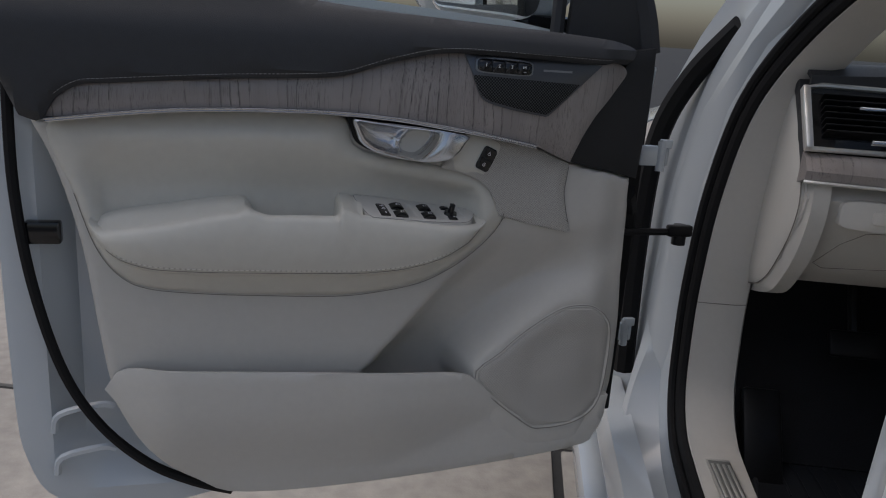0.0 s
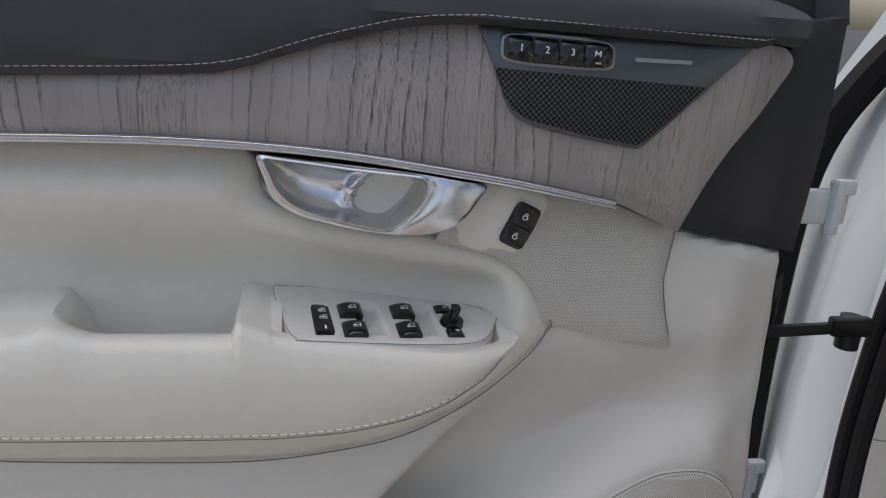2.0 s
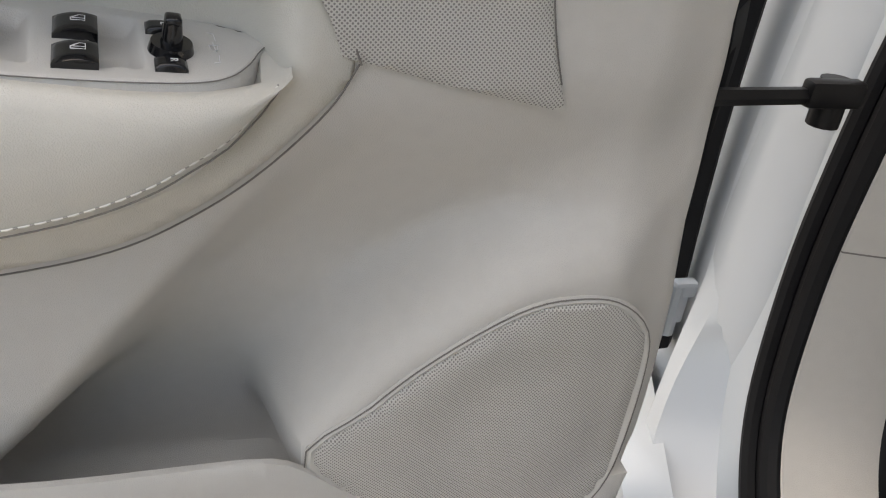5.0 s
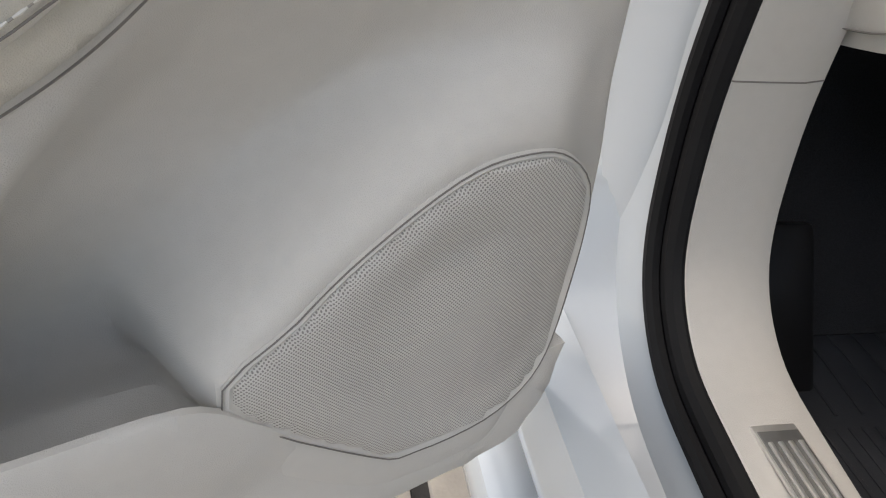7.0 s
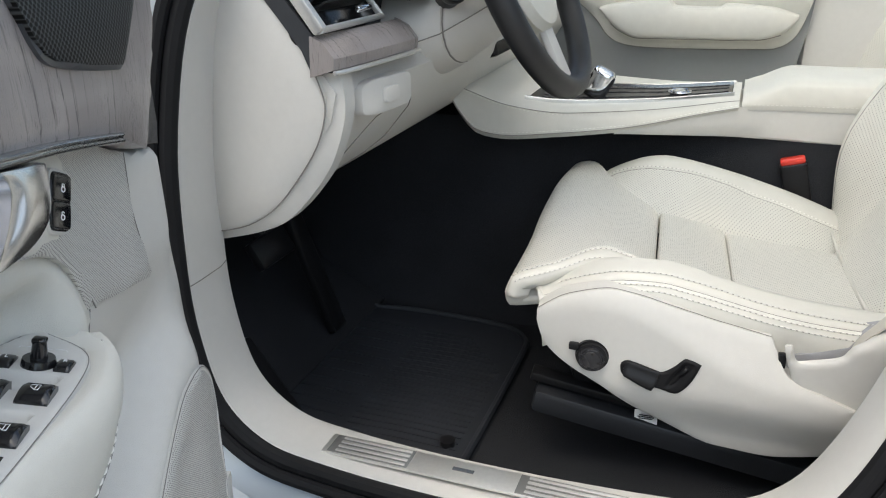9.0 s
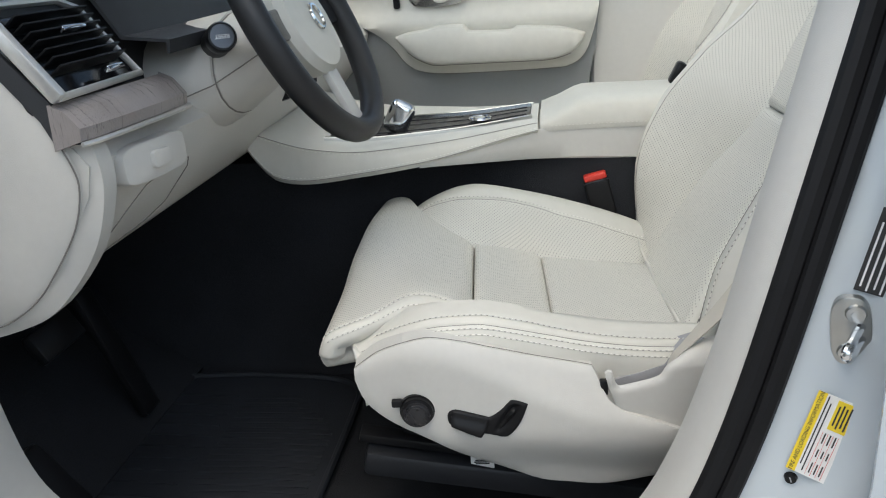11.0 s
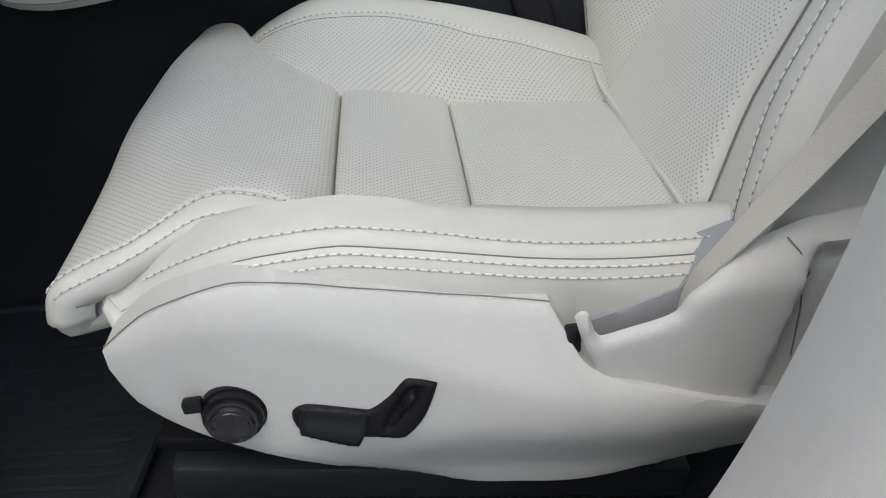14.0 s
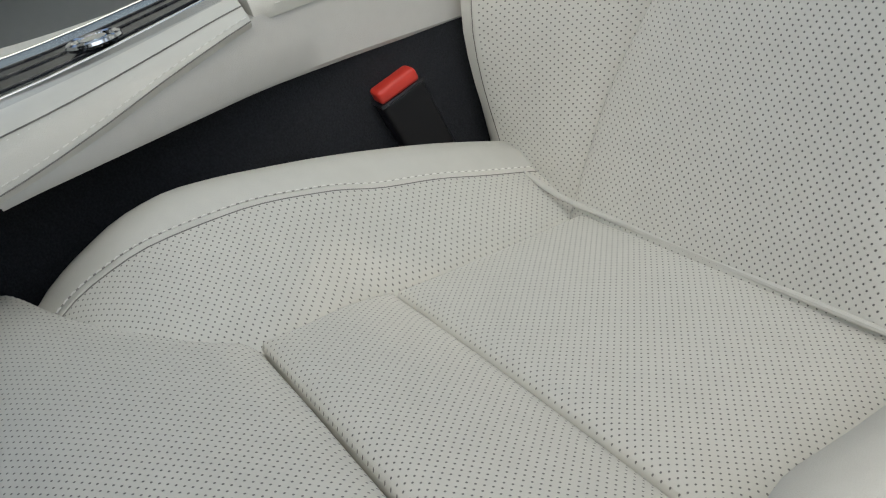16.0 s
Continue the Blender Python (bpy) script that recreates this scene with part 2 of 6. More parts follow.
def curve1(table, x):
    """A value from rows of (x, value): a smooth curve that never overshoots them."""
    n = len(table)
    if x <= table[0][0]:
        return table[0][1]
    if x >= table[-1][0]:
        return table[-1][1]
    d = [(table[i + 1][1] - table[i][1]) / (table[i + 1][0] - table[i][0]) for i in range(n - 1)]
    m = [d[0]] + [0.0 if d[i - 1] * d[i] <= 0 else 2 * d[i - 1] * d[i] / (d[i - 1] + d[i]) for i in range(1, n - 1)] + [d[-1]]
    i = next(k for k in range(n - 1) if x <= table[k + 1][0])
    h = table[i + 1][0] - table[i][0]
    t = (x - table[i][0]) / h
    return table[i][1] * (1 + 2 * t) * (1 - t) ** 2 + table[i + 1][1] * t * t * (3 - 2 * t) + h * (m[i] * t * (1 - t) ** 2 - m[i + 1] * t * t * (1 - t))


def finish(bm, name, materials, angle=35):
    bmesh.ops.recalc_face_normals(bm, faces=bm.faces)
    me = bpy.data.meshes.new(name)
    bm.to_mesh(me)
    bm.free()
    for m in materials if isinstance(materials, (list, tuple)) else [materials]:
        me.materials.append(m)
    me.shade_smooth()
    me.set_sharp_from_angle(angle=radians(angle))
    return me


def part(name, bm, material, parent=None, label="", angle=35):
    ob = new(name, finish(bm, name, material, angle))
    if parent:
        ob.parent = parent
    if label:
        tagged(ob, label)
    return ob


def thing(name, m, label, category, group="", kind=""):
    ob = new(name)
    ob.empty_display_size = 0.1
    ob.matrix_world = m
    return tagged(ob, label, category, group, kind)


def grid_faces(bm, rows, closed=False, uv=True):
    """Quads between rows of points; the texture runs in metres."""
    lay = bm.loops.layers.uv.verify()
    vs = [[bm.verts.new(p) for p in row] for row in rows]
    n = len(rows[0])
    mid = len(rows) // 2
    us = [0.0]
    for i in range(1, len(rows)):
        us.append(us[-1] + (Vector(rows[i][n // 2]) - Vector(rows[i - 1][n // 2])).length)
    ws = [0.0]
    for j in range(1, n + (1 if closed else 0)):
        ws.append(ws[-1] + (Vector(rows[mid][j % n]) - Vector(rows[mid][j - 1])).length)
    faces = []
    for i in range(len(rows) - 1):
        for j in range(n if closed else n - 1):
            k = (j + 1) % n
            f = bm.faces.new((vs[i][j], vs[i][k], vs[i + 1][k], vs[i + 1][j]))
            for lp, (a, b) in zip(f.loops, ((us[i], ws[j]), (us[i], ws[j + 1]), (us[i + 1], ws[j + 1]), (us[i + 1], ws[j]))):
                lp[lay].uv = (a, b)
            faces.append(f)
    return vs, faces


def loft(rows, closed=False, caps=True, thick=0.0):
    bm = bmesh.new()
    vs, faces = grid_faces(bm, rows, closed)
    if closed and caps:
        bm.faces.new(vs[0])
        bm.faces.new(vs[-1][::-1])
    if thick:
        bmesh.ops.recalc_face_normals(bm, faces=bm.faces)
        bmesh.ops.solidify(bm, geom=list(bm.faces), thickness=thick)
    return bm


def tube(bm, points, radius, sides=8, closed=False, flat=1.0):
    """A round (or flattened) rod along points."""
    pts = [Vector(p) for p in points]
    rings = []
    s = None
    n = len(pts)
    for i, p in enumerate(pts):
        d = (pts[(i + 1) % n] - pts[i - 1]) if closed else (pts[min(i + 1, n - 1)] - pts[max(i - 1, 0)])
        d.normalize()
        if s is None:
            s = d.cross(Vector((0.02, 0.03, 1)))
            s = s if s.length > 0.1 else d.cross(Vector((1, 0, 0)))
        s = (s - d * s.dot(d)).normalized()
        u = s.cross(d)
        r = radius[i] if isinstance(radius, (list, tuple)) else radius
        rings.append([bm.verts.new(p + r * (math.cos(a) * s + flat * math.sin(a) * u)) for a in [2 * math.pi * k / sides for k in range(sides)]])
    for i in range(n if closed else n - 1):
        a, b = rings[i], rings[(i + 1) % n]
        for k in range(sides):
            bm.faces.new((a[k], a[(k + 1) % sides], b[(k + 1) % sides], b[k]))
    if not closed:
        bm.faces.new(rings[0])
        bm.faces.new(rings[-1][::-1])
    return bm


def box(bm, cx, cy, cz, sx, sy, sz, bevel=0.0, m=None, segments=2):
    made = bmesh.ops.create_cube(bm, size=1.0)["verts"]
    for v in made:
        v.co = Vector((v.co.x * sx, v.co.y * sy, v.co.z * sz))
    if bevel:
        edges = list({e for v in made for e in v.link_edges})
        made = bmesh.ops.bevel(bm, geom=edges, offset=bevel, segments=segments, affect="EDGES", profile=0.5)["verts"] + [v for v in made if v.is_valid]
    made = {v for v in made if v.is_valid}
    for v in made:
        v.co = (m @ v.co if m else v.co) + Vector((cx, cy, cz))
    return bm


def solid(outline, y0, y1, bevel=0.002, lift=None):
    """A plate with an outline in x and z, from y1 (back) to y0 (front)."""
    bm = bmesh.new()
    front = bm.faces.new([bm.verts.new((p[0], y0, p[1])) for p in outline])
    back = bmesh.ops.extrude_face_region(bm, geom=[front])
    for v in [g for g in back["geom"] if isinstance(g, bmesh.types.BMVert)]:
        v.co.y = y1
    if bevel:
        rim = [e for e in bm.edges if all(abs(v.co.y - y0) < 1e-6 for v in e.verts)]
        bmesh.ops.bevel(bm, geom=rim, offset=bevel, segments=2, affect="EDGES", profile=0.5, clamp_overlap=True)
    if lift:
        for v in bm.verts:
            v.co.y -= lift(v.co.x, v.co.z)
    return bm


def edge_distance(x, z, segs):
    a, d, l2 = segs
    p = np.array((x, z)) - a
    t = np.clip((p * d).sum(1) / l2, 0, 1)
    return float(np.sqrt(((p - d * t[:, None]) ** 2).sum(1)).min())


def relief(outline, height, back=0.01, cell=0.012, radius=0.006, drop=0.005):
    """A padded panel in the x-z plane that faces -y: height(x, z) towards -y, edges rolled off, closed at y = back."""
    bm = bmesh.new()
    f = bm.faces.new([bm.verts.new((p[0], 0, p[1])) for p in outline])
    pts = np.array([(p[0], p[1]) for p in outline])
    d = np.roll(pts, -1, 0) - pts
    segs = (pts, d, (d * d).sum(1) + 1e-12)
    for off in (radius * 0.35, radius * 0.65):
        bmesh.ops.inset_region(bm, faces=[f], thickness=off, use_even_offset=True)
    lo, hi = pts.min(0), pts.max(0)
    for axis, no in ((0, (1, 0, 0)), (1, (0, 0, 1))):
        k = lo[axis] + cell
        while k < hi[axis] - cell * 0.3:
            co = (k, 0, 0) if axis == 0 else (0, 0, k)
            bmesh.ops.bisect_plane(bm, geom=list(bm.faces) + list(bm.edges) + list(bm.verts), plane_co=co, plane_no=no, dist=1e-5)
            k += cell
    rim = [e for e in bm.edges if e.is_boundary]
    for v in bm.verts:
        e = edge_distance(v.co.x, v.co.z, segs)
        roll = drop * (1 - math.sqrt(max(0, 1 - (1 - min(1, e / radius)) ** 2)))
        v.co.y = -(height(v.co.x, v.co.z) - roll)
    new_geom = bmesh.ops.extrude_edge_only(bm, edges=rim)["geom"]
    for v in [g for g in new_geom if isinstance(g, bmesh.types.BMVert)]:
        v.co.y = back
    return bm


def stitches(bm, points, length=0.0045, gap=0.003, radius=0.0006, lift=Vector((0, 0, 0)), holes=None):
    """Short threads along a line, with the needle holes between them."""
    pts = [Vector(p) for p in points]
    step = length + gap
    dist = [0.0]
    for a, b in zip(pts, pts[1:]):
        dist.append(dist[-1] + (b - a).length)

    def place(s):
        for i in range(1, len(dist)):
            if s <= dist[i]:
                t = (s - dist[i - 1]) / max(1e-9, dist[i] - dist[i - 1])
                return pts[i - 1].lerp(pts[i], t)
        return pts[-1]

    s = gap
    while s + length < dist[-1]:
        a, b = place(s), place(s + length)
        c = (a + b) / 2 + lift
        tube(bm, [a, c, b], [radius * 0.6, radius, radius * 0.6], 5)
        if holes is not None:
            tube(holes, [place(s + length + gap * 0.05) + lift * 0.3, place(s + length + gap * 0.95) + lift * 0.3], radius * 0.75, 5)
        s += step
    return bm


def ring(center, rx, rz, n=24, power=2.0):
    """A rounded outline in x and z."""
    out = []
    for k in range(n):
        a = 2 * math.pi * k / n
        c, s = math.cos(a), math.sin(a)
        out.append((center[0] + rx * math.copysign(abs(c) ** (2 / power), c), center[1] + rz * math.copysign(abs(s) ** (2 / power), s)))
    return out



def text_mesh(words, size):
    """Lettering in Blender's own font, centred, flat in x and y."""
    cu = bpy.data.curves.new("lettering", "FONT")
    cu.body, cu.size, cu.align_x, cu.align_y, cu.extrude = words, size, "CENTER", "CENTER", size * 0.02
    ob = bpy.data.objects.new("lettering", cu)
    me = bpy.data.meshes.new_from_object(ob)
    bm = bmesh.new()
    bm.from_mesh(me)
    bpy.data.objects.remove(ob)
    bpy.data.curves.remove(cu)
    bpy.data.meshes.remove(me)
    return bm


def inside(outline, x, z):
    hit = False
    for p, q in zip(outline, outline[1:] + outline[:1]):
        if (p[1] > z) != (q[1] > z) and x < p[0] + (z - p[1]) * (q[0] - p[0]) / (q[1] - p[1]):
            hit = not hit
    return hit


def seam(path, parent, radius=0.0006):
    """A sunken joint or seam line."""
    return part("seam_line", tube(bmesh.new(), path, radius * 0.7, 5), seam_mat, parent)


# ---- ground ----
bm = bmesh.new()
for i in range(-3, 4):
    for j in range(-2, 4):
        x0, y0 = -0.125 + 3.0 * i, 0.90 + 3.0 * j
        box(bm, x0 + 1.5, y0 + 1.5, -0.06, 2.97, 2.97, 0.12, 0.006)
tagged(part("pavement", bm, concrete), "weathered tan concrete slabs with dark joints", "pavement", kind="structure")
bm = bmesh.new()
bmesh.ops.create_grid(bm, x_segments=2, y_segments=2, size=400)
for v in bm.verts:
    v.co.z = -0.012
tagged(part("ground", bm, asphalt), "dark asphalt ground reaching far away", "ground", kind="structure")

# ---- car body round the open door ----
car = thing("car", pose(0, 0, 0), "white car body with its driver's door opening and pale cabin", "car")

# Line of the door opening, seen from the side (y, z), and how far out it lies.
OPENING = [(-0.10, 1.36, 0.17), (0.06, 1.25, 0.12), (0.155, 1.12, 0.075), (0.195, 0.95, 0.05), (0.205, 0.78, 0.04), (0.200, 0.66, 0.038), (0.17, 0.555, 0.036), (0.10, 0.495, 0.034),
           (0.0, 0.478, 0.032), (-0.15, 0.472, 0.03), (-0.35, 0.475, 0.03), (-0.50, 0.49, 0.03), (-0.585, 0.535, 0.03), (-0.64, 0.61, 0.032), (-0.685, 0.74, 0.036), (-0.735, 0.95, 0.05), (-0.80, 1.20, 0.10), (-0.84, 1.36, 0.17)]
line = [Vector((o, a, b)) for a, b, o in OPENING]
line = spline(line, 6)


def along(out, inward):
    """The opening's line moved outwards (-x) and, in its own plane, towards its middle."""
    made = []
    for i, p in enumerate(line):
        d = line[min(i + 1, len(line) - 1)] - line[max(i - 1, 0)]
        n = Vector((0, -d.z, d.y)).normalized()
        if n.dot(Vector((0, -0.27 - p.y, 0.95 - p.z))) < 0:
            n = -n
        made.append(Vector((p.x - out, p.y, p.z)) + n * (inward + (0.011 * smooth(0.0, 0.03, -out) * smooth(-0.55, -0.66, p.y) if inward > 0 else 0.0)))
    return made


seal_bm = bmesh.new()
tube(seal_bm, along(0.0, 0.004), 0.013, 10)
tube(seal_bm, along(0.016, -0.010), 0.009, 8)
part("door_seal", seal_bm, rubber, car, "black rubber door seal")
# Painted flange outside the seal, stepping out to the outer sill and pillars.
flange = [along(0.004, -0.004), along(0.012, -0.014), along(0.020, -0.030), along(0.030, -0.060)]
low = []
for p, q in zip(flange[-1], line):
    drop = smooth(0.66, 0.50, q.z)
    low.append(Vector((p.x - 0.02 - 0.05 * drop, p.y + (0.02 if q.y > 0 else -0.02) * (1 - drop), p.z - 0.02 * drop)))
flange.append(low)
flange.append([Vector((p.x - 0.012, p.y + (0.03 if q.y > 0 else -0.05) * (1 - smooth(0.66, 0.50, q.z)), p.z - 0.05 * smooth(0.66, 0.50, q.z))) for p, q in zip(low, line)])
part("body_flange", loft(flange), white_paint, car)
# Inner trim that covers the pillars and the sill.
trim = [along(0.0, 0.012), along(-0.006, 0.017), along(-0.030, 0.017), along(-0.075, 0.015), along(-0.098, 0.008), along(-0.106, -0.012), along(-0.108, -0.10)]
part("opening_trim", loft(trim), trim_plastic, car, "cream plastic trim round the door opening")
joint = min((i for i, p in enumerate(line) if p.y > 0), key=lambda i: abs(line[i].z - 0.738))
seam([edge[joint] for edge in trim[:5]], car, 0.0012)

# Outer sill with black cladding and the front wing.
sill = []
for y in (1.2, 0.3, 0.0, -0.5, -1.2):
    sill.append([(-0.045, y, 0.47), (-0.085, y, 0.455), (-0.098, y, 0.42), (-0.090, y, 0.385)])
part("outer_sill", loft(sill, thick=-0.01), white_paint, car)
bm = bmesh.new()
box(bm, -0.055, -0.2, 0.365, 0.05, 2.6, 0.05, 0.012)
part("sill_seal_strip", bm, rubber, car)
bm = bmesh.new()
box(bm, -0.10, -0.2, 0.315, 0.08, 2.6, 0.07, 0.02)
part("side_moulding", bm, white_paint, car)
bm = bmesh.new()
box(bm, -0.02, -0.2, 0.27, 0.10, 2.6, 0.10, 0.02)
part("sill_cladding", bm, black_plastic, car)

# Hinge pillar: painted faces between wing and door.
pillar = []
for z, x0, y0 in ((0.38, -0.02, 0.24), (0.55, -0.015, 0.27), (0.75, -0.01, 0.275), (0.95, 0.0, 0.27), (1.10, 0.02, 0.24), (1.22, 0.055, 0.17), (1.36, 0.10, 0.02)):
    pillar.append([(x0 + 0.06, y0 - 0.045, z), (x0 + 0.03, y0 - 0.04, z), (x0, y0 - 0.01, z), (x0 - 0.012, y0 + 0.04, z), (x0 - 0.02, y0 + 0.10, z), (x0 - 0.05, y0 + 0.16, z + 0.01)])
part("hinge_pillar", loft(pillar, thick=-0.004), white_paint, car)
wing = []
for z, x0 in ((0.40, -0.13), (0.60, -0.16), (0.80, -0.15), (0.95, -0.12), (1.05, -0.06), (1.10, 0.06), (1.13, 0.40), (1.14, 0.86), (1.13, 1.32), (1.10, 1.66), (1.05, 1.78), (0.95, 1.84), (0.60, 1.88), (0.40, 1.85)):
    wing.append([(x0, 0.43, z - 0.0), (x0 - 0.01, 0.7, z - 0.02), (x0, 1.1, z - 0.07), (x0 + 0.06, 1.5, z - 0.13)])
part("front_wing", loft(wing, thick=0.004), white_paint, car, "white painted front wing and bonnet")
bm = bmesh.new()
tube(bm, spline([(-0.055, 0.33, 0.52), (-0.06, 0.34, 0.80), (-0.05, 0.335, 1.02), (-0.01, 0.29, 1.15), (0.05, 0.22, 1.25)], 6), 0.022, 8)
bm.faces.ensure_lookup_table()
part("gap_seal", bm, rubber, car, "black rubber seal at the hinge pillar")

# Cabin shell.
bm = bmesh.new()
box(bm, 0.86, -0.6, 0.36, 1.46, 2.6, 0.02)
part("cabin_floor", bm, carpet, car, "black carpet floor")
fw = []
for x in (0.10, 0.4, 0.8, 1.2, 1.6):
    fw.append([(x, 0.25, 0.37), (x, 0.42, 0.45), (x, 0.52, 0.60), (x, 0.54, 0.80), (x, 0.50, 1.08)])
part("firewall", loft(fw, thick=0.02), carpet, car, "black carpeted firewall")
tun = []
for y in (0.5, 0.2, 0.1, 0.0, -0.1, -0.25, -0.4, -1.2):
    f = 0.072 * smooth(0.0, -0.40, y)
    tun.append([(0.74 + f, y, 0.37), (0.79 + f, y, 0.60), (0.803 + f, y, 0.812), (0.90, y, 0.815), (0.925, y, 0.812), (0.945, y, 0.60), (1.0, y, 0.37)])
part("tunnel", loft(tun, thick=0.01), carpet, car, "black carpeted tunnel side")
# Roof out of view, added open and glazed so daylight reaches the cabin.
bm = bmesh.new()
for xa in (0.20, 1.52):
    box(bm, xa, -0.95, 1.53, 0.16, 1.9, 0.10, 0.03)
for ya in (-0.12, -1.85):
    box(bm, 0.86, ya, 1.56, 1.2, 0.20, 0.08, 0.03)
part("roof_frame", bm, headliner_mat, car, "unseen pale roof frame with headliner, left open for daylight")
bm = bmesh.new()
box(bm, 0.86, -0.98, 1.60, 1.22, 1.60, 0.006)
pano = part("unseen_glass_roof", bm, roof_glass, car, "unseen tinted glass roof panel, added to let daylight in")
pano.visible_shadow = False
bm = bmesh.new()
box(bm, 0.86, -1.95, 0.95, 1.5, 0.05, 1.2, 0.02)
part("rear_bulkhead", bm, trim_plastic, car)
# Body side behind the opening: B-pillar skin and rear door.
skin = []
for z, x0 in ((0.36, -0.09), (0.50, -0.10), (0.75, -0.12), (1.0, -0.11), (1.15, -0.08), (1.4, 0.05)):
    skin.append([(x0 + 0.05, -0.765 - 0.0 * z, z), (x0 + 0.035, -0.83, z), (x0 + 0.01, -0.86, z), (x0, -1.0, z), (x0, -1.9, z)])
part("rear_door_skin", loft(skin, thick=0.006), white_paint, car, "white rear door skin")
# Windscreen glass
bm = loft([[(0.15, 0.42, 1.13), (0.86, 0.62, 1.15), (1.57, 0.42, 1.13)], [(0.25, -0.02, 1.50), (0.86, 0.05, 1.53), (1.47, -0.02, 1.50)]], thick=0.004)
ws = part("windscreen", bm, glass, car, "clear windscreen glass")
ws.visible_shadow = False

# ---- the open driver's door; its own axes: x towards the hinges, -y towards the cabin side, z up ----
door = thing("front_door", pose(-0.129, 0.057, 0, 0, 0, 19), "open white front door with cream, charcoal and ash wood trim", "car door")
door_shell = [(-0.985, 1.24), (-0.99, 1.0), (-0.987, 0.62), (-0.975, 0.50), (-0.93, 0.425), (-0.80, 0.405), (-0.70, 0.42), (-0.55, 0.465), (-0.25, 0.485), (-0.06, 0.52), (-0.01, 0.58), (-0.004, 1.0), (-0.01, 1.20)]
shell_line = spline(door_shell, 4, True)
sp = np.array([(p[0], p[1]) for p in shell_line])
sv = np.roll(sp, -1, 0) - sp
shell_segs = (sp, sv, (sv * sv).sum(1) + 1e-12)
part("door_shell", relief(shell_line, lambda x, z: -0.022 - 0.055 * smooth(0.05, 0.10, edge_distance(x, z, shell_segs) + (z > 1.1)), 0.10, 0.04, 0.006, 0.004), white_paint, door, "white painted door shell")


SPEAKER = spline([(-0.257, 0.641), (-0.215, 0.690), (-0.176, 0.726), (-0.125, 0.760), (-0.090, 0.769), (-0.056, 0.764), (-0.026, 0.736), (-0.019, 0.69), (-0.021, 0.62), (-0.036, 0.575), (-0.075, 0.552), (-0.127, 0.5445), (-0.162, 0.555)], 4, True)
kp = np.array([(p.x, p.y) for p in SPEAKER])
kv = np.roll(kp, -1, 0) - kp
speaker_segs = (kp, kv, (kv * kv).sum(1) + 1e-12)
speaker_line = [(p.x, p.y) for p in SPEAKER]


insert = spline([(-0.896, 1.056), (-0.738, 1.073), (-0.586, 1.078), (-0.497, 1.072), (-0.4805, 1.034), (-0.440, 1.0165), (-0.388, 1.0085), (-0.345, 1.003), (-0.290, 0.992), (-0.255, 0.965), (-0.236, 0.922), (-0.251, 0.897), (-0.284, 0.864), (-0.321, 0.837), (-0.366, 0.8145), (-0.43, 0.8005), (-0.50, 0.7935), (-0.612, 0.7960), (-0.70, 0.8000), (-0.778, 0.809), (-0.818, 0.830), (-0.848, 0.875), (-0.872, 0.950)], 5, True)
ip = np.array([(p.x, p.y) for p in insert])
idv = np.roll(ip, -1, 0) - ip
insert_segs = (ip, idv, (idv * idv).sum(1) + 1e-12)
insert_line = [(p.x, p.y) for p in insert]


def base_height(x, z):
    """Relief of the lower trim: flush at the back, hollow before the loudspeaker, swelling round it."""
    ax, az, bx, bz = -0.448, 0.668, -0.238, 0.920
    n = Vector((bz - az, -(bx - ax))).normalized()
    s = (x - ax) * n.x + (z - az) * n.y
    r = 0.0 if s < 0 else (s * s / 0.024 if s < 0.012 else s - 0.006)
    hollow = 0.062 * (1 - (1 - min(1.0, r / 0.045)) ** 2) * (1 - smooth(0.12, 0.23, s)) * (1 - smooth(0.76, 0.925, z))
    h = 0.026 - hollow
    d = 0.0 if inside(speaker_line, x, z) else edge_distance(x, z, speaker_segs)
    h += (0.034 - h) * smooth(0.062, 0.006, d)
    if d == 0.0:
        h -= 0.025 * smooth(0.0, 0.012, edge_distance(x, z, speaker_segs))
    h -= 0.022 * smooth(-0.07, 0.0, x)
    high = 0.650 + 0.140 * smooth(-0.004, 0.07, s)
    well = smooth(high, 0.610, z) * smooth(0.54, 0.58, z) * smooth(-0.862, -0.805, x) * smooth(-0.225, -0.285, x) * smooth(0.004, 0.045, d)
    h += (-0.066 - h) * well
    if inside(insert_line, x, z):
        h -= 0.050 * smooth(0.014, 0.030, edge_distance(x, z, insert_segs))
    return h


panel = spline([(-0.926, 1.052), (-0.897, 0.985), (-0.868, 0.87), (-0.850, 0.73), (-0.832, 0.63), (-0.785, 0.54), (-0.713, 0.478), (-0.632, 0.447), (-0.385, 0.455), (-0.074, 0.492), (-0.020, 0.522), (0.004, 0.590), (0.006, 0.744), (-0.004, 0.985)], 4) + [Vector((-0.14, 1.018)), Vector((-0.35, 1.06)), Vector((-0.6, 1.075))]
part("lower_trim", relief(panel, base_height, 0.060, 0.0062, 0.012, 0.012), trim_plastic, door, "cream moulded door trim")


def insert_height(x, z):
    d = edge_distance(x, z, insert_segs)
    top = 1.020 - 0.050 * smooth(-0.50, -0.29, x)
    trough = smooth(0.850, 0.885, z) * (1 - smooth(0.950, top + 0.030, z)) * (1 - smooth(-0.300, -0.258, x)) * smooth(-0.885, -0.83, x) * smooth(0.008, 0.034, d)
    swell = 0.031 + 0.015 * smooth(0.0, 0.040, d)
    return swell - (swell - 0.007) * trough


part("insert_panel", relief(insert, insert_height, 0.01, 0.008, 0.004, 0.0035), leather, door, "cream leather door insert", 60)

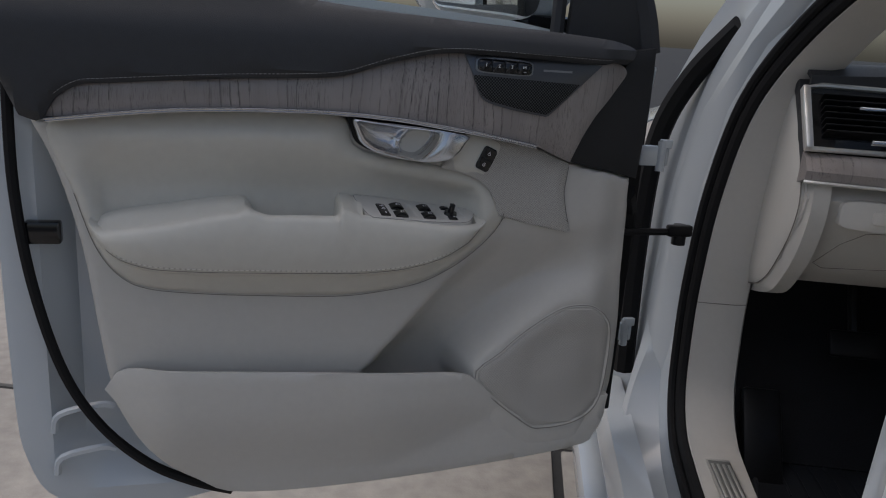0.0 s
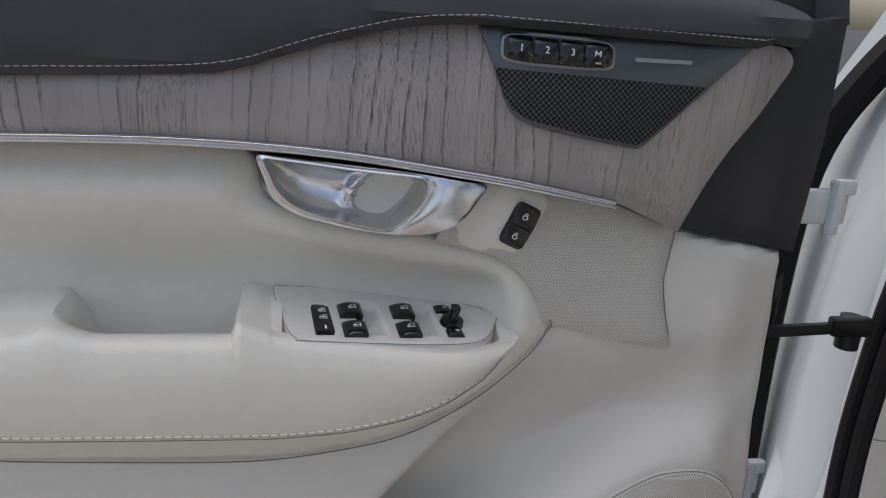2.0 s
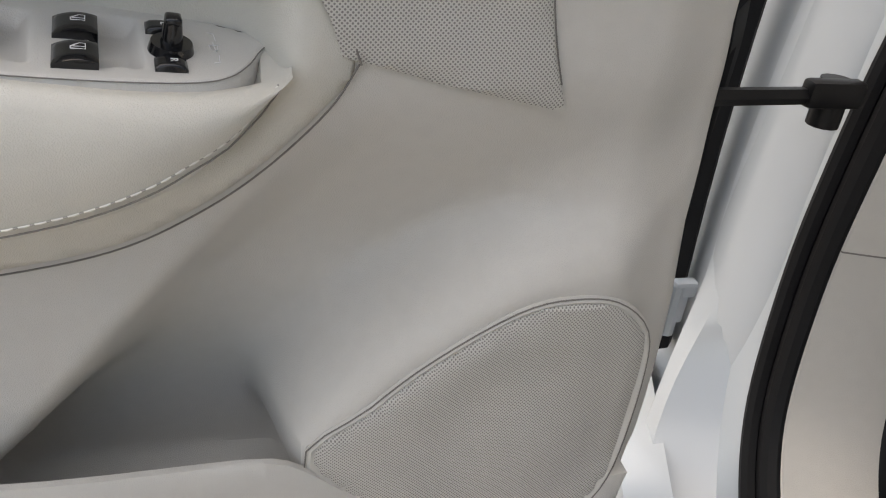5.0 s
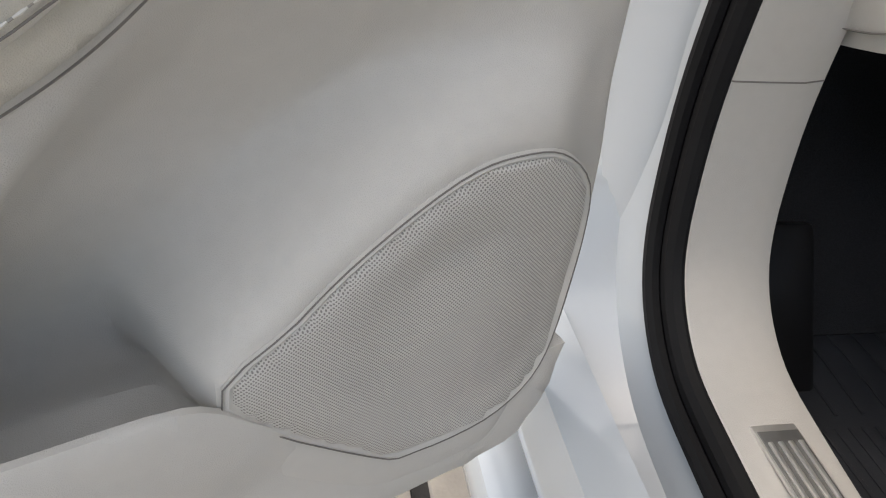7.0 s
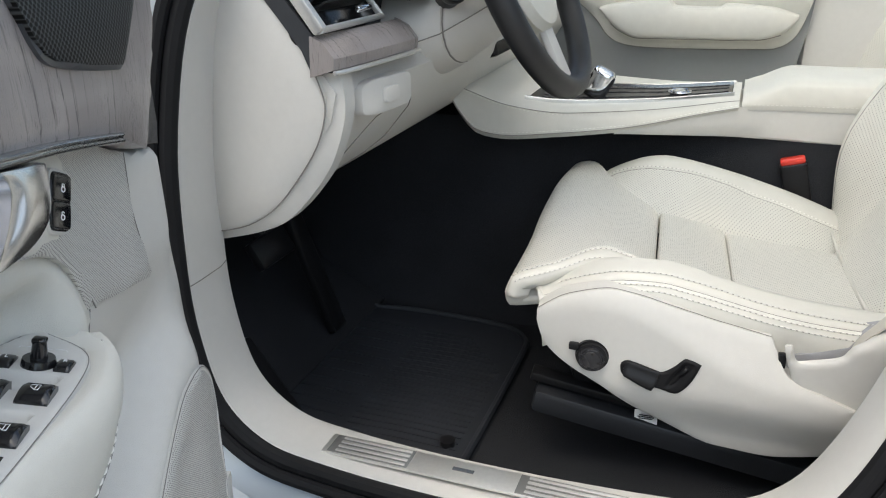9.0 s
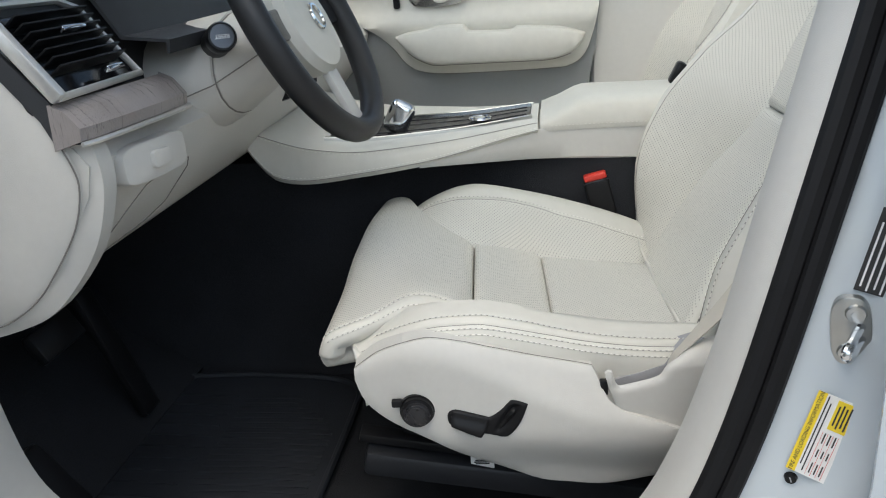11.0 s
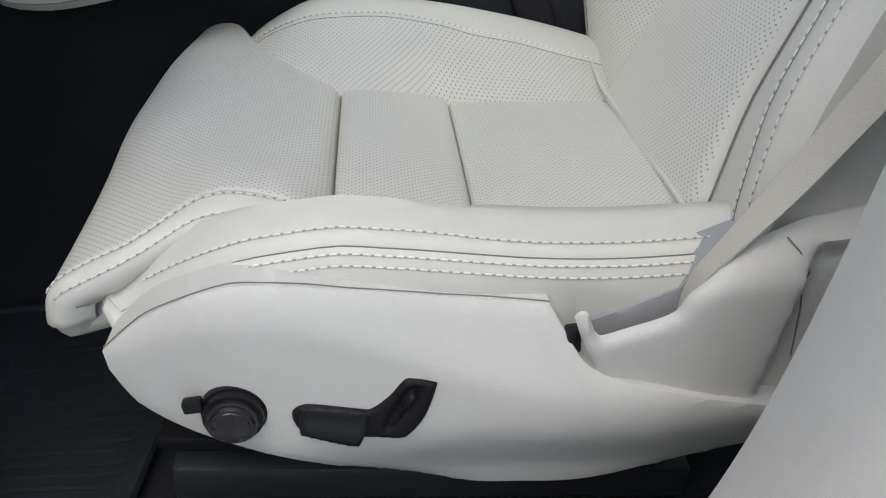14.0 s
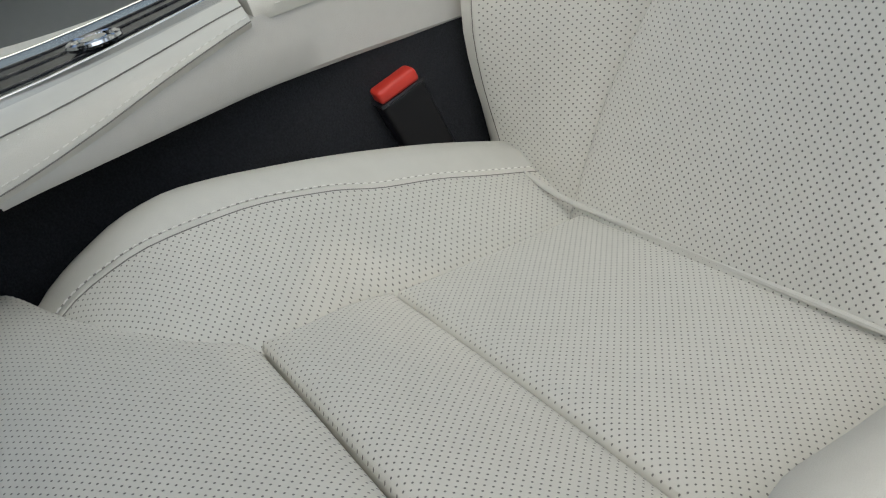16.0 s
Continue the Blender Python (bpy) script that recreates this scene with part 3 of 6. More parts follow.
# Armrest: sections along the door, flat on top with a rolled front edge.
ARM_TOP = [(-0.86, 0.908), (-0.82, 0.922), (-0.744, 0.934), (-0.645, 0.947), (-0.628, 0.944), (-0.602, 0.937), (-0.505, 0.937), (-0.499, 0.953), (-0.47, 0.9515), (-0.36, 0.944), (-0.30, 0.934), (-0.268, 0.926)]
ARM_LOW = [(-0.85, 0.896), (-0.825, 0.866), (-0.80, 0.853), (-0.75, 0.843), (-0.664, 0.839), (-0.48, 0.837), (-0.42, 0.841), (-0.378, 0.849), (-0.336, 0.864), (-0.306, 0.882), (-0.285, 0.904), (-0.270, 0.920)]


def arm_wide(x):
    e = min(1, max(0, (x + 0.854) / 0.10)), min(1, max(0, (-0.264 - x) / 0.09))
    return 0.034 + 0.056 * min(math.sqrt(1 - (1 - e[0]) ** 2), math.sqrt(1 - (1 - e[1]) ** 2))


PT = math.degrees(math.atan(0.21))


def PZ(x, y):
    """Height of the switch plate, which falls a little to its front and to the hinges."""
    return 0.9355 - 0.115 * (x + 0.41) + 0.21 * (y + 0.05)


ARM_X = sorted({-0.4665, -0.4650, -0.4635, -0.4615} | {round(-0.852 + 0.583 * k / 60, 4) for k in range(61)} | {-0.4780, -0.4750, -0.4720, -0.4690, -0.300, -0.296, -0.292, -0.288, -0.284, -0.2805, -0.277, -0.274, -0.2715, -0.5065, -0.5035, -0.501, -0.498, -0.495, -0.61, -0.6, -0.62, -0.63})
rows = []
for x in ARM_X:
    wide = arm_wide(x)
    zt, zl = curve1(ARM_TOP, x), curve1(ARM_LOW, x)
    cup = smooth(-0.640, -0.61, x) * (1 - smooth(-0.506, -0.502, x))
    sunk = 0.004 * smooth(-0.485, -0.48, x) * (1 - smooth(-0.285, -0.27, x))
    zi = zt - 0.040 * cup - sunk
    zf = zt - 0.010 - 0.006 * smooth(-0.6, -0.8, x) if x < -0.64 else zt - 0.004 - 0.008 * smooth(-0.505, -0.48, x) * (1 - smooth(-0.33, -0.29, x))
    zone = smooth(-0.4785, -0.470, x)
    under = 0.908 + (PZ(x, -0.02) - 0.0014 - 0.908) * smooth(-0.290, -0.283, x)
    zi, zf = zi + (under - zi) * smooth(-0.4665, -0.4615, x), zf + (PZ(x, -wide + 0.010) - 0.0006 - zf) * zone
    zf = max(zf, zl + 0.02 - 0.0185 * smooth(-0.335, -0.280, x))
    zm, dz = (zf + zl) / 2, zf - zl
    flat = wide - 0.014 + 0.004 * zone
    zr = zf - 0.002 + (PZ(x, -wide + 0.006) - 0.0012 - zf + 0.002) * zone
    rows.append([(x, -0.001, zi), (x, -0.022, zi), (x, -max(0.024, flat - 0.024), zi - (0.0 if cup else 0.004)), (x, -max(0.026, flat - 0.012), zf - 0.003 * cup - sunk * 0.5), (x, -max(0.028, flat), zf), (x, -(wide - 0.006), zr), (x, -(wide - 0.001), zf - min(0.009, 0.2 * dz)), (x, -wide, zm + min(0.014, 0.16 * dz)), (x, -(wide - 0.001), zm), (x, -(wide - 0.006), zl + min(0.014, 0.28 * dz)), (x, -(wide - 0.012), zl + min(0.006, 0.12 * dz)), (x, -(wide - 0.022), zl), (x, -0.03, zl - 0.006), (x, -0.010, zl - 0.006)])
part("armrest", loft(rows, True), leather, door, "stitched cream leather armrest with a pull cup", 50)
bm = bmesh.new()
thread = [(x, -(arm_wide(x) - 0.0062), curve1(ARM_LOW, x) + 0.013 - 0.008 * smooth(-0.32, -0.28, x)) for x in [-0.842 + 0.566 * k / 70 for k in range(71)]]
punched = bmesh.new()
stitches(bm, thread, 0.0052, 0.0022, 0.0007, Vector((0, -0.0006, 0)), punched)
tagged(part("punched_line", punched, hole_mat, door), kind="stuff")
tagged(part("stitching", bm, stitch_mat, door), kind="stuff")
seam([(p[0], p[1] + 0.0012, p[2] - 0.0042) for p in thread], door, 0.0007)
# Soft dark shadow line where insert meets the lower trim.
seam([(p.x, -(0.0335 if p.y > 0.926 and p.x > -0.3 else 0.0290), p.y) for p in spline([(-0.872, 0.950), (-0.848, 0.873), (-0.818, 0.828), (-0.778, 0.8065), (-0.70, 0.7975), (-0.612, 0.7935), (-0.50, 0.7910), (-0.43, 0.7980), (-0.366, 0.8120), (-0.320, 0.8345), (-0.283, 0.8615), (-0.2495, 0.8955), (-0.234, 0.921)], 6)], door, 0.0009)
seam([(p.x, -0.0335, p.y) for p in spline([(-0.2335, 0.922), (-0.2525, 0.967), (-0.290, 0.9945), (-0.345, 1.0055)], 5)], door, 0.0009)

# Switch plate on the armrest, facing up.
plate = [(-0.4755, -0.0150), (-0.4628, -0.0100), (-0.4350, -0.0060), (-0.4082, -0.0040), (-0.3628, -0.0035), (-0.3235, -0.0045), (-0.2960, -0.0100), (-0.2800, -0.0145), (-0.2850, -0.0300), (-0.2897, -0.0424), (-0.2979, -0.0550), (-0.3117, -0.0636), (-0.3400, -0.0705), (-0.3824, -0.0765), (-0.4480, -0.0835), (-0.4545, -0.0815), (-0.4600, -0.0745), (-0.4663, -0.0562)]
plate_line = spline([(a, -b) for a, b in plate], 4, True)
SKEW = 9.5
CU, SU = math.cos(radians(SKEW)), math.sin(radians(SKEW))


def dish(x, d):
    """Finger hollows ahead of the window switches."""
    deep = 0.0
    for wx, wy in ((-0.3945, -0.0440), (-0.3480, -0.0370)):
        u, v = (x - wx) * CU + (-d - wy) * SU, -(x - wx) * SU + (-d - wy) * CU
        deep = max(deep, 0.0085 * smooth(-0.013, -0.009, u) * smooth(0.0105, 0.0015, u) * smooth(-0.0235, -0.0215, v) * smooth(0.0235, 0.0190, v))
    return -deep


bm = relief(plate_line, lambda x, d: dish(x, d) + 0.0008, 0.012, 0.0022, 0.0012, 0.001)
for v in bm.verts:
    x, h, d = v.co.x, -v.co.y, v.co.z
    v.co = Vector((x, -d, PZ(x, -d) + h))
switch_plate = part("switch_plate", bm, trim_plastic, door, "cream plastic switch plate", 50)
bm = bmesh.new()
tube(bm, [(p.x, -p.y, PZ(p.x, -p.y)) for p in plate_line], 0.00035, 6, True)
part("plate_joint", bm, seam_mat, switch_plate)


def on_plate(x, y, lift):
    return pose(x, y, PZ(x, y) + lift, PT, 6.6, SKEW)


def rocker(name, x, y, sx, sy, lift, rise=0.0, crown=0.0012):
    """A switch cap: a crowned, bevelled block that rises to its rear edge."""
    b = bmesh.new()
    n, m = 8, 8
    rows = []
    for k in range(n + 1):
        u = -1 + 2 * k / n
        row = []
        for q in range(m + 1):
            w = -1 + 2 * q / m
            e = max(abs(u), abs(w))
            row.append((u * sx / 2, w * sy / 2, lift + rise * -u + crown * (1 - u * u) - 0.0012 * max(0, (e - 0.7) / 0.3) ** 2))
        rows.append([(row[0][0], row[0][1], -0.004)] + row + [(row[-1][0], row[-1][1], -0.004)])
    rows = [[(p[0], p[1], -0.004) for p in rows[0]]] + rows + [[(p[0], p[1], -0.004) for p in rows[-1]]]
    grid_faces(b, rows)
    ob = part(name, b, gloss_black, switch_plate, "", 50)
    ob.matrix_local = on_plate(x, y, 0.0)
    return ob


def mark(lines, x, y, lift, parent, radius=0.0003):
    """A printed sign of thin strokes."""
    b = bmesh.new()
    for stroke in lines:
        tube(b, [(a, c, 0) for a, c in stroke], radius, 5)
    part("symbol", b, white_mark, parent).matrix_local = Matrix.Translation((0, 0, lift)) @ pose(x, y, 0, 0, 0, 0)


bar = rocker("lock_bar", -0.4345, -0.0540, 0.0168, 0.0430, 0.0016, 0.0, 0.0006)
WINDOW = [[(-0.0030, -0.0024), (0.0030, -0.0024), (0.0030, 0.0026), (0.0004, 0.0026), (-0.0030, -0.0004), (-0.0030, -0.0024)], [(-0.0022, -0.0004), (0.0030, -0.0004)]]
mark(WINDOW + [[(-0.0012, -0.0022), (0.0018, 0.0016)]], 0.0005, 0.0120, 0.0022, bar)
mark(WINDOW + [[(0.0004, -0.0018), (0.0004, 0.0014)]], 0.0005, 0.0020, 0.0022, bar)
mark([[(0.0005, -0.0150), (0.0005, -0.0105)]], 0.0, 0.0, 0.0021, bar, 0.0009)
for wx, wy in ((-0.4124, -0.0400), (-0.4090, -0.0650), (-0.3679, -0.0329), (-0.3644, -0.0580)):
    cap = rocker("window_switch", wx, wy, 0.0192, 0.0182, 0.0042, -0.0012, 0.0022)
    mark(WINDOW, 0.0012, 0.0012, 0.0064, cap)
for word, wx, wy, sx, sy in (("L", -0.3310, -0.0222, 0.0150, 0.0092), ("R", -0.3245, -0.0547, 0.0145, 0.0096)):
    cap = rocker("mirror_button", wx, wy, sx, sy, 0.0034)
    part("letter", text_mesh(word, 0.0050), white_mark, cap).matrix_local = pose(0.001, 0, 0.0048, 0, 0, -90)
b = bmesh.new()
bmesh.ops.create_cone(b, cap_ends=True, segments=28, radius1=0.0108, radius2=0.0095, depth=0.005)
bmesh.ops.create_cone(b, cap_ends=True, segments=20, radius1=0.0052, radius2=0.0040, depth=0.012, matrix=Matrix.Translation((0, 0, 0.008)))
box(b, 0, 0, 0.014, 0.0075, 0.0085, 0.004, 0.0015)
part("mirror_knob", b, gloss_black, switch_plate, "", 50).matrix_local = on_plate(-0.3250, -0.0397, 0.0026)
b = bmesh.new()
for stroke in ([(-0.0015, 0.0150), (0.0012, 0.0140), (0.0016, 0.0070)], [(-0.0015, -0.0150), (0.0012, -0.0140), (0.0016, -0.0070)], [(-0.0022, 0.0020), (0.0022, 0.0028), (0.0016, -0.0024), (-0.0014, -0.0026), (-0.0022, 0.0020)], [(0.0, 0.0050), (0.0006, -0.0050)]):
    tube(b, [(a, c, 0) for a, c in stroke], 0.00022, 5)
part("symbol", b, white_mark, switch_plate).matrix_local = on_plate(-0.3060, -0.0325, 0.0012)

# Upper pad, wood, chrome strip.
wood_top = spline([(-0.896, 1.058), (-0.880, 1.085), (-0.850, 1.104), (-0.81, 1.109), (-0.663, 1.122), (-0.560, 1.128), (-0.500, 1.135), (-0.443, 1.154), (-0.378, 1.171), (-0.325, 1.176)], 4) + [Vector((-0.104, 1.171))]
wood_low = spline([(-0.202, 1.0440), (-0.283, 1.0590), (-0.354, 1.0690), (-0.415, 1.0768), (-0.489, 1.0822), (-0.586, 1.0835), (-0.738, 1.0775), (-0.896, 1.058)], 4)
wood_right = spline([(-0.085, 1.174), (-0.062, 1.171), (-0.050, 1.157), (-0.075, 1.130), (-0.104, 1.096), (-0.125, 1.058), (-0.140, 1.018)], 4)
wood_out = wood_top + wood_right + wood_low[:-1]
upper = lambda x, z: 0.057 + 0.010 * (1 - ((z - 1.10) / 0.08) ** 2) * smooth(-0.02, -0.25, x) - 0.03 * smooth(-0.10, -0.03, x)
part("wood_inlay", relief(wood_out, lambda x, z: upper(x, z) - 0.003, 0.01, 0.014, 0.003, 0.002), wood, door, "open-pored grey ash wood inlay")
pad_low = [Vector((p.x, p.y)) for p in wood_top]
pad = [Vector((-0.955, 1.24)), Vector((-0.95, 1.12)), Vector((-0.925, 1.062)), Vector((-0.905, 1.055))] + pad_low + spline([(-0.085, 1.176), (-0.06, 1.173), (-0.044, 1.180), (-0.036, 1.193), (-0.060, 1.203), (-0.145, 1.212), (-0.43, 1.226), (-0.565, 1.238), (-0.62, 1.255), (-0.95, 1.262)], 4)
part("upper_pad", relief(pad, lambda x, z: upper(x, 1.12) + 0.012 * (1 - smooth(1.19, 1.25, z)) - 0.02 * smooth(1.17, 1.26, z), 0.05, 0.014, 0.012, 0.010), dark_pad, door, "charcoal soft-touch upper pad")
bm = bmesh.new()
stitches(bm, [(p.x, -(upper(p.x, 1.12) + 0.0125), p.y + 0.007) for p in wood_top[4:]] + [(-0.06, -0.047, 1.184)], 0.0042, 0.0016, 0.00036)
tagged(part("stitching", bm, grey_stitch, door), kind="stuff")
strip = []
for p in wood_low:
    h = upper(p.x, p.y)
    z = p.y - 0.0015
    strip.append([(p.x, -h + 0.010, z - 0.0042), (p.x, -h + 0.0005, z - 0.0040), (p.x, -h - 0.0022, z - 0.0030), (p.x, -h - 0.0026, z - 0.0018), (p.x, -h - 0.0012, z - 0.0006), (p.x, -h - 0.0016, z + 0.0010), (p.x, -h - 0.0030, z + 0.0022), (p.x, -h - 0.0020, z + 0.0034), (p.x, -h + 0.010, z + 0.0036)])
part("chrome_strip", loft(strip, True), satin_chrome, door, "satin chrome strip", 50)
corner = spline([(-0.036, 1.192), (-0.050, 1.157), (-0.075, 1.130), (-0.104, 1.096), (-0.125, 1.058), (-0.140, 1.018)], 4) + [Vector((0.004, 0.986)), Vector((0.012, 1.10)), Vector((0.010, 1.20))]
part("corner_cover", relief(corner, lambda x, z: 0.036 - 0.03 * smooth(-0.12, 0.0, x), 0.02, 0.02, 0.006, 0.004), dark_cover, door, "charcoal corner cover")

# Tweeter pod with the seat memory buttons.
pod = spline([(-0.325, 1.175), (-0.309, 1.140), (-0.300, 1.118), (-0.285, 1.106), (-0.24, 1.096), (-0.193, 1.089)], 4) + [Vector((-0.188, 1.091)), Vector((-0.106, 1.1695)), Vector((-0.2, 1.1735))]
pod_part = part("tweeter_pod", relief(pod, lambda x, z: upper(x, z) + 0.003, 0.03, 0.014, 0.004, 0.003), satin_dark, door, "satin charcoal loudspeaker pod")
mesh_out = [Vector((-0.3115, 1.146)), Vector((-0.3035, 1.126)), Vector((-0.297, 1.116)), Vector((-0.284, 1.109)), Vector((-0.24, 1.0995)), Vector((-0.194, 1.0925)), Vector((-0.188, 1.096)), Vector((-0.142, 1.1395))]
part("tweeter_mesh", relief(mesh_out, lambda x, z: upper(x, z) + 0.004, 0.0, 0.014, 0.002, 0.001), black_mesh, pod_part, "black perforated metal mesh")
tilt = lambda x, z: upper(x, z) + 0.0045
drop = lambda pts: [(a, b - 0.03 * (a + 0.2645)) for a, b in pts]
bz = solid(drop(ring((-0.2645, 1.1600), 0.0450, 0.0118, 32, 5)), 0, 0.012, 0.0014, tilt)
memory_bar = part("memory_bezel", bz, steel_grey, pod_part, "satin dark bezel")
part("memory_plate", solid(drop(ring((-0.2645, 1.1600), 0.0425, 0.0097, 32, 5)), -0.0010, 0.008, 0.0006, tilt), gloss_black, memory_bar)
for k in range(4):
    a = -0.2943 + 0.0197 * k
    b2 = relief([Vector(q) for q in drop(ring((a, 1.1600), 0.0094, 0.0088, 24, 9))], lambda x, z: tilt(x, z) + 0.0032 + 0.0012 * (1 - ((z - 1.160) / 0.009) ** 2), -0.055, 0.004, 0.0016, 0.0016)
    part("memory_button", b2, gloss_black, memory_bar, "", 50)
for k, word in enumerate("123M"):
    x = -0.2943 + 0.0197 * k
    bm = text_mesh(word, 0.0074)
    bm.transform(pose(x, -(tilt(x, 1.1605) + 0.0046), 1.1605 - 0.03 * (x + 0.2645), 90, 0, 0))
    part("digit", bm, white_mark, memory_bar)
bm = bmesh.new()
box(bm, -0.2345, -(tilt(-0.2345, 1.1535) + 0.0040), 1.1535, 0.0042, 0.0006, 0.0014)
part("print_bar", bm, grey_stitch, memory_bar)
bm = bmesh.new()
box(bm, -0.180, -(upper(-0.180, 1.1575) + 0.0034), 1.1575, 0.046, 0.0006, 0.0030)
part("print_bar", bm, mat("grey_print", (0.25, 0.26, 0.27), 0.5, vary=0.02), pod_part)

# Door pull: a chrome cup with a loop to reach through.
def polar(outline, center, a):
    """How far the outline lies from the center in the direction a."""
    dx, dz = math.cos(a), math.sin(a)
    best = 0.0
    for p, q in zip(outline, outline[1:] + outline[:1]):
        ex, ez = q[0] - p[0], q[1] - p[1]
        den = dx * ez - dz * ex
        if abs(den) < 1e-9:
            continue
        t = ((p[0] - center[0]) * ez - (p[1] - center[1]) * ex) / den
        u = ((p[0] - center[0]) * dz - (p[1] - center[1]) * dx) / den
        if t > 0 and -1e-6 <= u <= 1 + 1e-6:
            best = max(best, t)
    return best


pull_out = [tuple(p) for p in spline([(-0.4858, 1.0728), (-0.481, 1.058), (-0.474, 1.041), (-0.457, 1.0295), (-0.437, 1.0235), (-0.414, 1.0185), (-0.388, 1.0152), (-0.368, 1.0142), (-0.348, 1.0162), (-0.335, 1.0222), (-0.3235, 1.033), (-0.316, 1.044), (-0.3092, 1.0545), (-0.330, 1.0590), (-0.370, 1.0642), (-0.415, 1.0682), (-0.452, 1.0716), (-0.478, 1.0738)], 3, True)]
loop = [tuple(p) for p in spline([(-0.4805, 1.0715), (-0.476, 1.060), (-0.471, 1.049), (-0.462, 1.0395), (-0.449, 1.0325), (-0.433, 1.028), (-0.414, 1.0235), (-0.396, 1.0198), (-0.385, 1.0198), (-0.377, 1.025), (-0.367, 1.0345), (-0.360, 1.045), (-0.3572, 1.0535), (-0.3595, 1.0590), (-0.366, 1.0608), (-0.384, 1.0624), (-0.414, 1.0648), (-0.445, 1.0682), (-0.467, 1.0705)], 3, True)]
hole = [tuple(p) for p in spline([(-0.4135, 1.034), (-0.410, 1.0275), (-0.402, 1.0240), (-0.391, 1.0228), (-0.3825, 1.0270), (-0.3715, 1.0360), (-0.3640, 1.0460), (-0.3625, 1.0525), (-0.3655, 1.0570), (-0.376, 1.0595), (-0.392, 1.0605), (-0.402, 1.0560), (-0.4105, 1.0430)], 3, True)]


def outline_segs(outline):
    o = np.array(outline)
    d = np.roll(o, -1, 0) - o
    return o, d, (d * d).sum(1) + 1e-12


loop_segs, hole_segs = outline_segs(loop), outline_segs(hole)


def handle_height(x, z):
    """A bowl on the left inside a bright rim, an opening on the right, and a bowed blade beyond it."""
    d = edge_distance(x, z, loop_segs)
    ridge = 0.0026 * max(0.0, 1 - (d / 0.0026) ** 2)
    if not inside(loop, x, z):
        arch = (z - 1.0385) / 0.026
        return 0.0655 + 0.0065 * max(0.0, 1 - arch * arch) * smooth(0.0, 0.012, d) * smooth(-0.40, -0.35, x) - 0.006 * smooth(-0.335, -0.308, x) + ridge
    deep = 0.0215 * math.sqrt(max(0.0, 1 - (1 - min(1.0, d / 0.020)) ** 2))
    fold = 0.011 * math.exp(-((x + 0.4140 - 0.45 * (z - 1.045)) / 0.0052) ** 2) * smooth(0.0, 0.010, d) * smooth(1.030, 1.052, z)
    h = 0.0655 + ridge - deep + fold
    if inside(hole, x, z):
        h += (0.0360 - h) * smooth(0.0, 0.0045, edge_distance(x, z, hole_segs))
    return h


hc = (-0.4205, 1.0455)
rows = []
for k in range(161):
    ang = 2 * math.pi * (k % 160) / 160
    ca, sa = math.cos(ang), math.sin(ang)
    rl, ro = polar(loop, hc, ang), polar(pull_out, hc, ang)
    radii = [ro * f / 26 for f in (0,)] + [rl * f for f in (0.12, 0.24, 0.36, 0.47, 0.57, 0.66, 0.74, 0.81)]
    radii += [max(rl * 0.83, rl - d) for d in (0.0052, 0.0040, 0.0028, 0.0019, 0.0010)] + [rl]
    radii += [rl + (ro - rl) * f for f in (0.10, 0.2, 0.3, 0.45, 0.6, 0.75, 0.88, 0.96)]
    pts = [(hc[0] + r * ca, -handle_height(hc[0] + r * ca, hc[1] + r * sa), hc[1] + r * sa) for r in sorted(radii)]
    lip = handle_height(hc[0] + ro * ca, hc[1] + ro * sa)
    pts += [(hc[0] + ro * ca, -lip + 0.0018, hc[1] + ro * sa), (hc[0] + ro * ca, -0.034, hc[1] + ro * sa)]
    rows.append(pts)
bm = loft(rows)
bmesh.ops.remove_doubles(bm, verts=bm.verts, dist=1e-5)
handle = part("door_handle", bm, handle_chrome, door, "polished chrome inner door handle", 75)
part("handle_hollow", solid([(-0.387 + (p[0] + 0.387) * 0.99, 1.0415 + (p[1] - 1.0415) * 0.99) for p in hole], -0.0425, -0.02, 0.0), leather, handle, "cream leather behind the handle")
recess_line = [tuple(p) for p in spline([(-0.4915, 1.0750), (-0.4860, 1.058), (-0.4785, 1.0385), (-0.460, 1.0265), (-0.437, 1.0205), (-0.414, 1.0155), (-0.388, 1.0125), (-0.368, 1.0115), (-0.346, 1.0135), (-0.3320, 1.0200), (-0.320, 1.031), (-0.311, 1.046), (-0.306, 1.0580), (-0.330, 1.0640), (-0.370, 1.0690), (-0.415, 1.0745), (-0.452, 1.0780), (-0.480, 1.0800)], 3, True)]
part("handle_recess", solid(recess_line, -0.0350, 0.0, 0.001), black_plastic, handle)

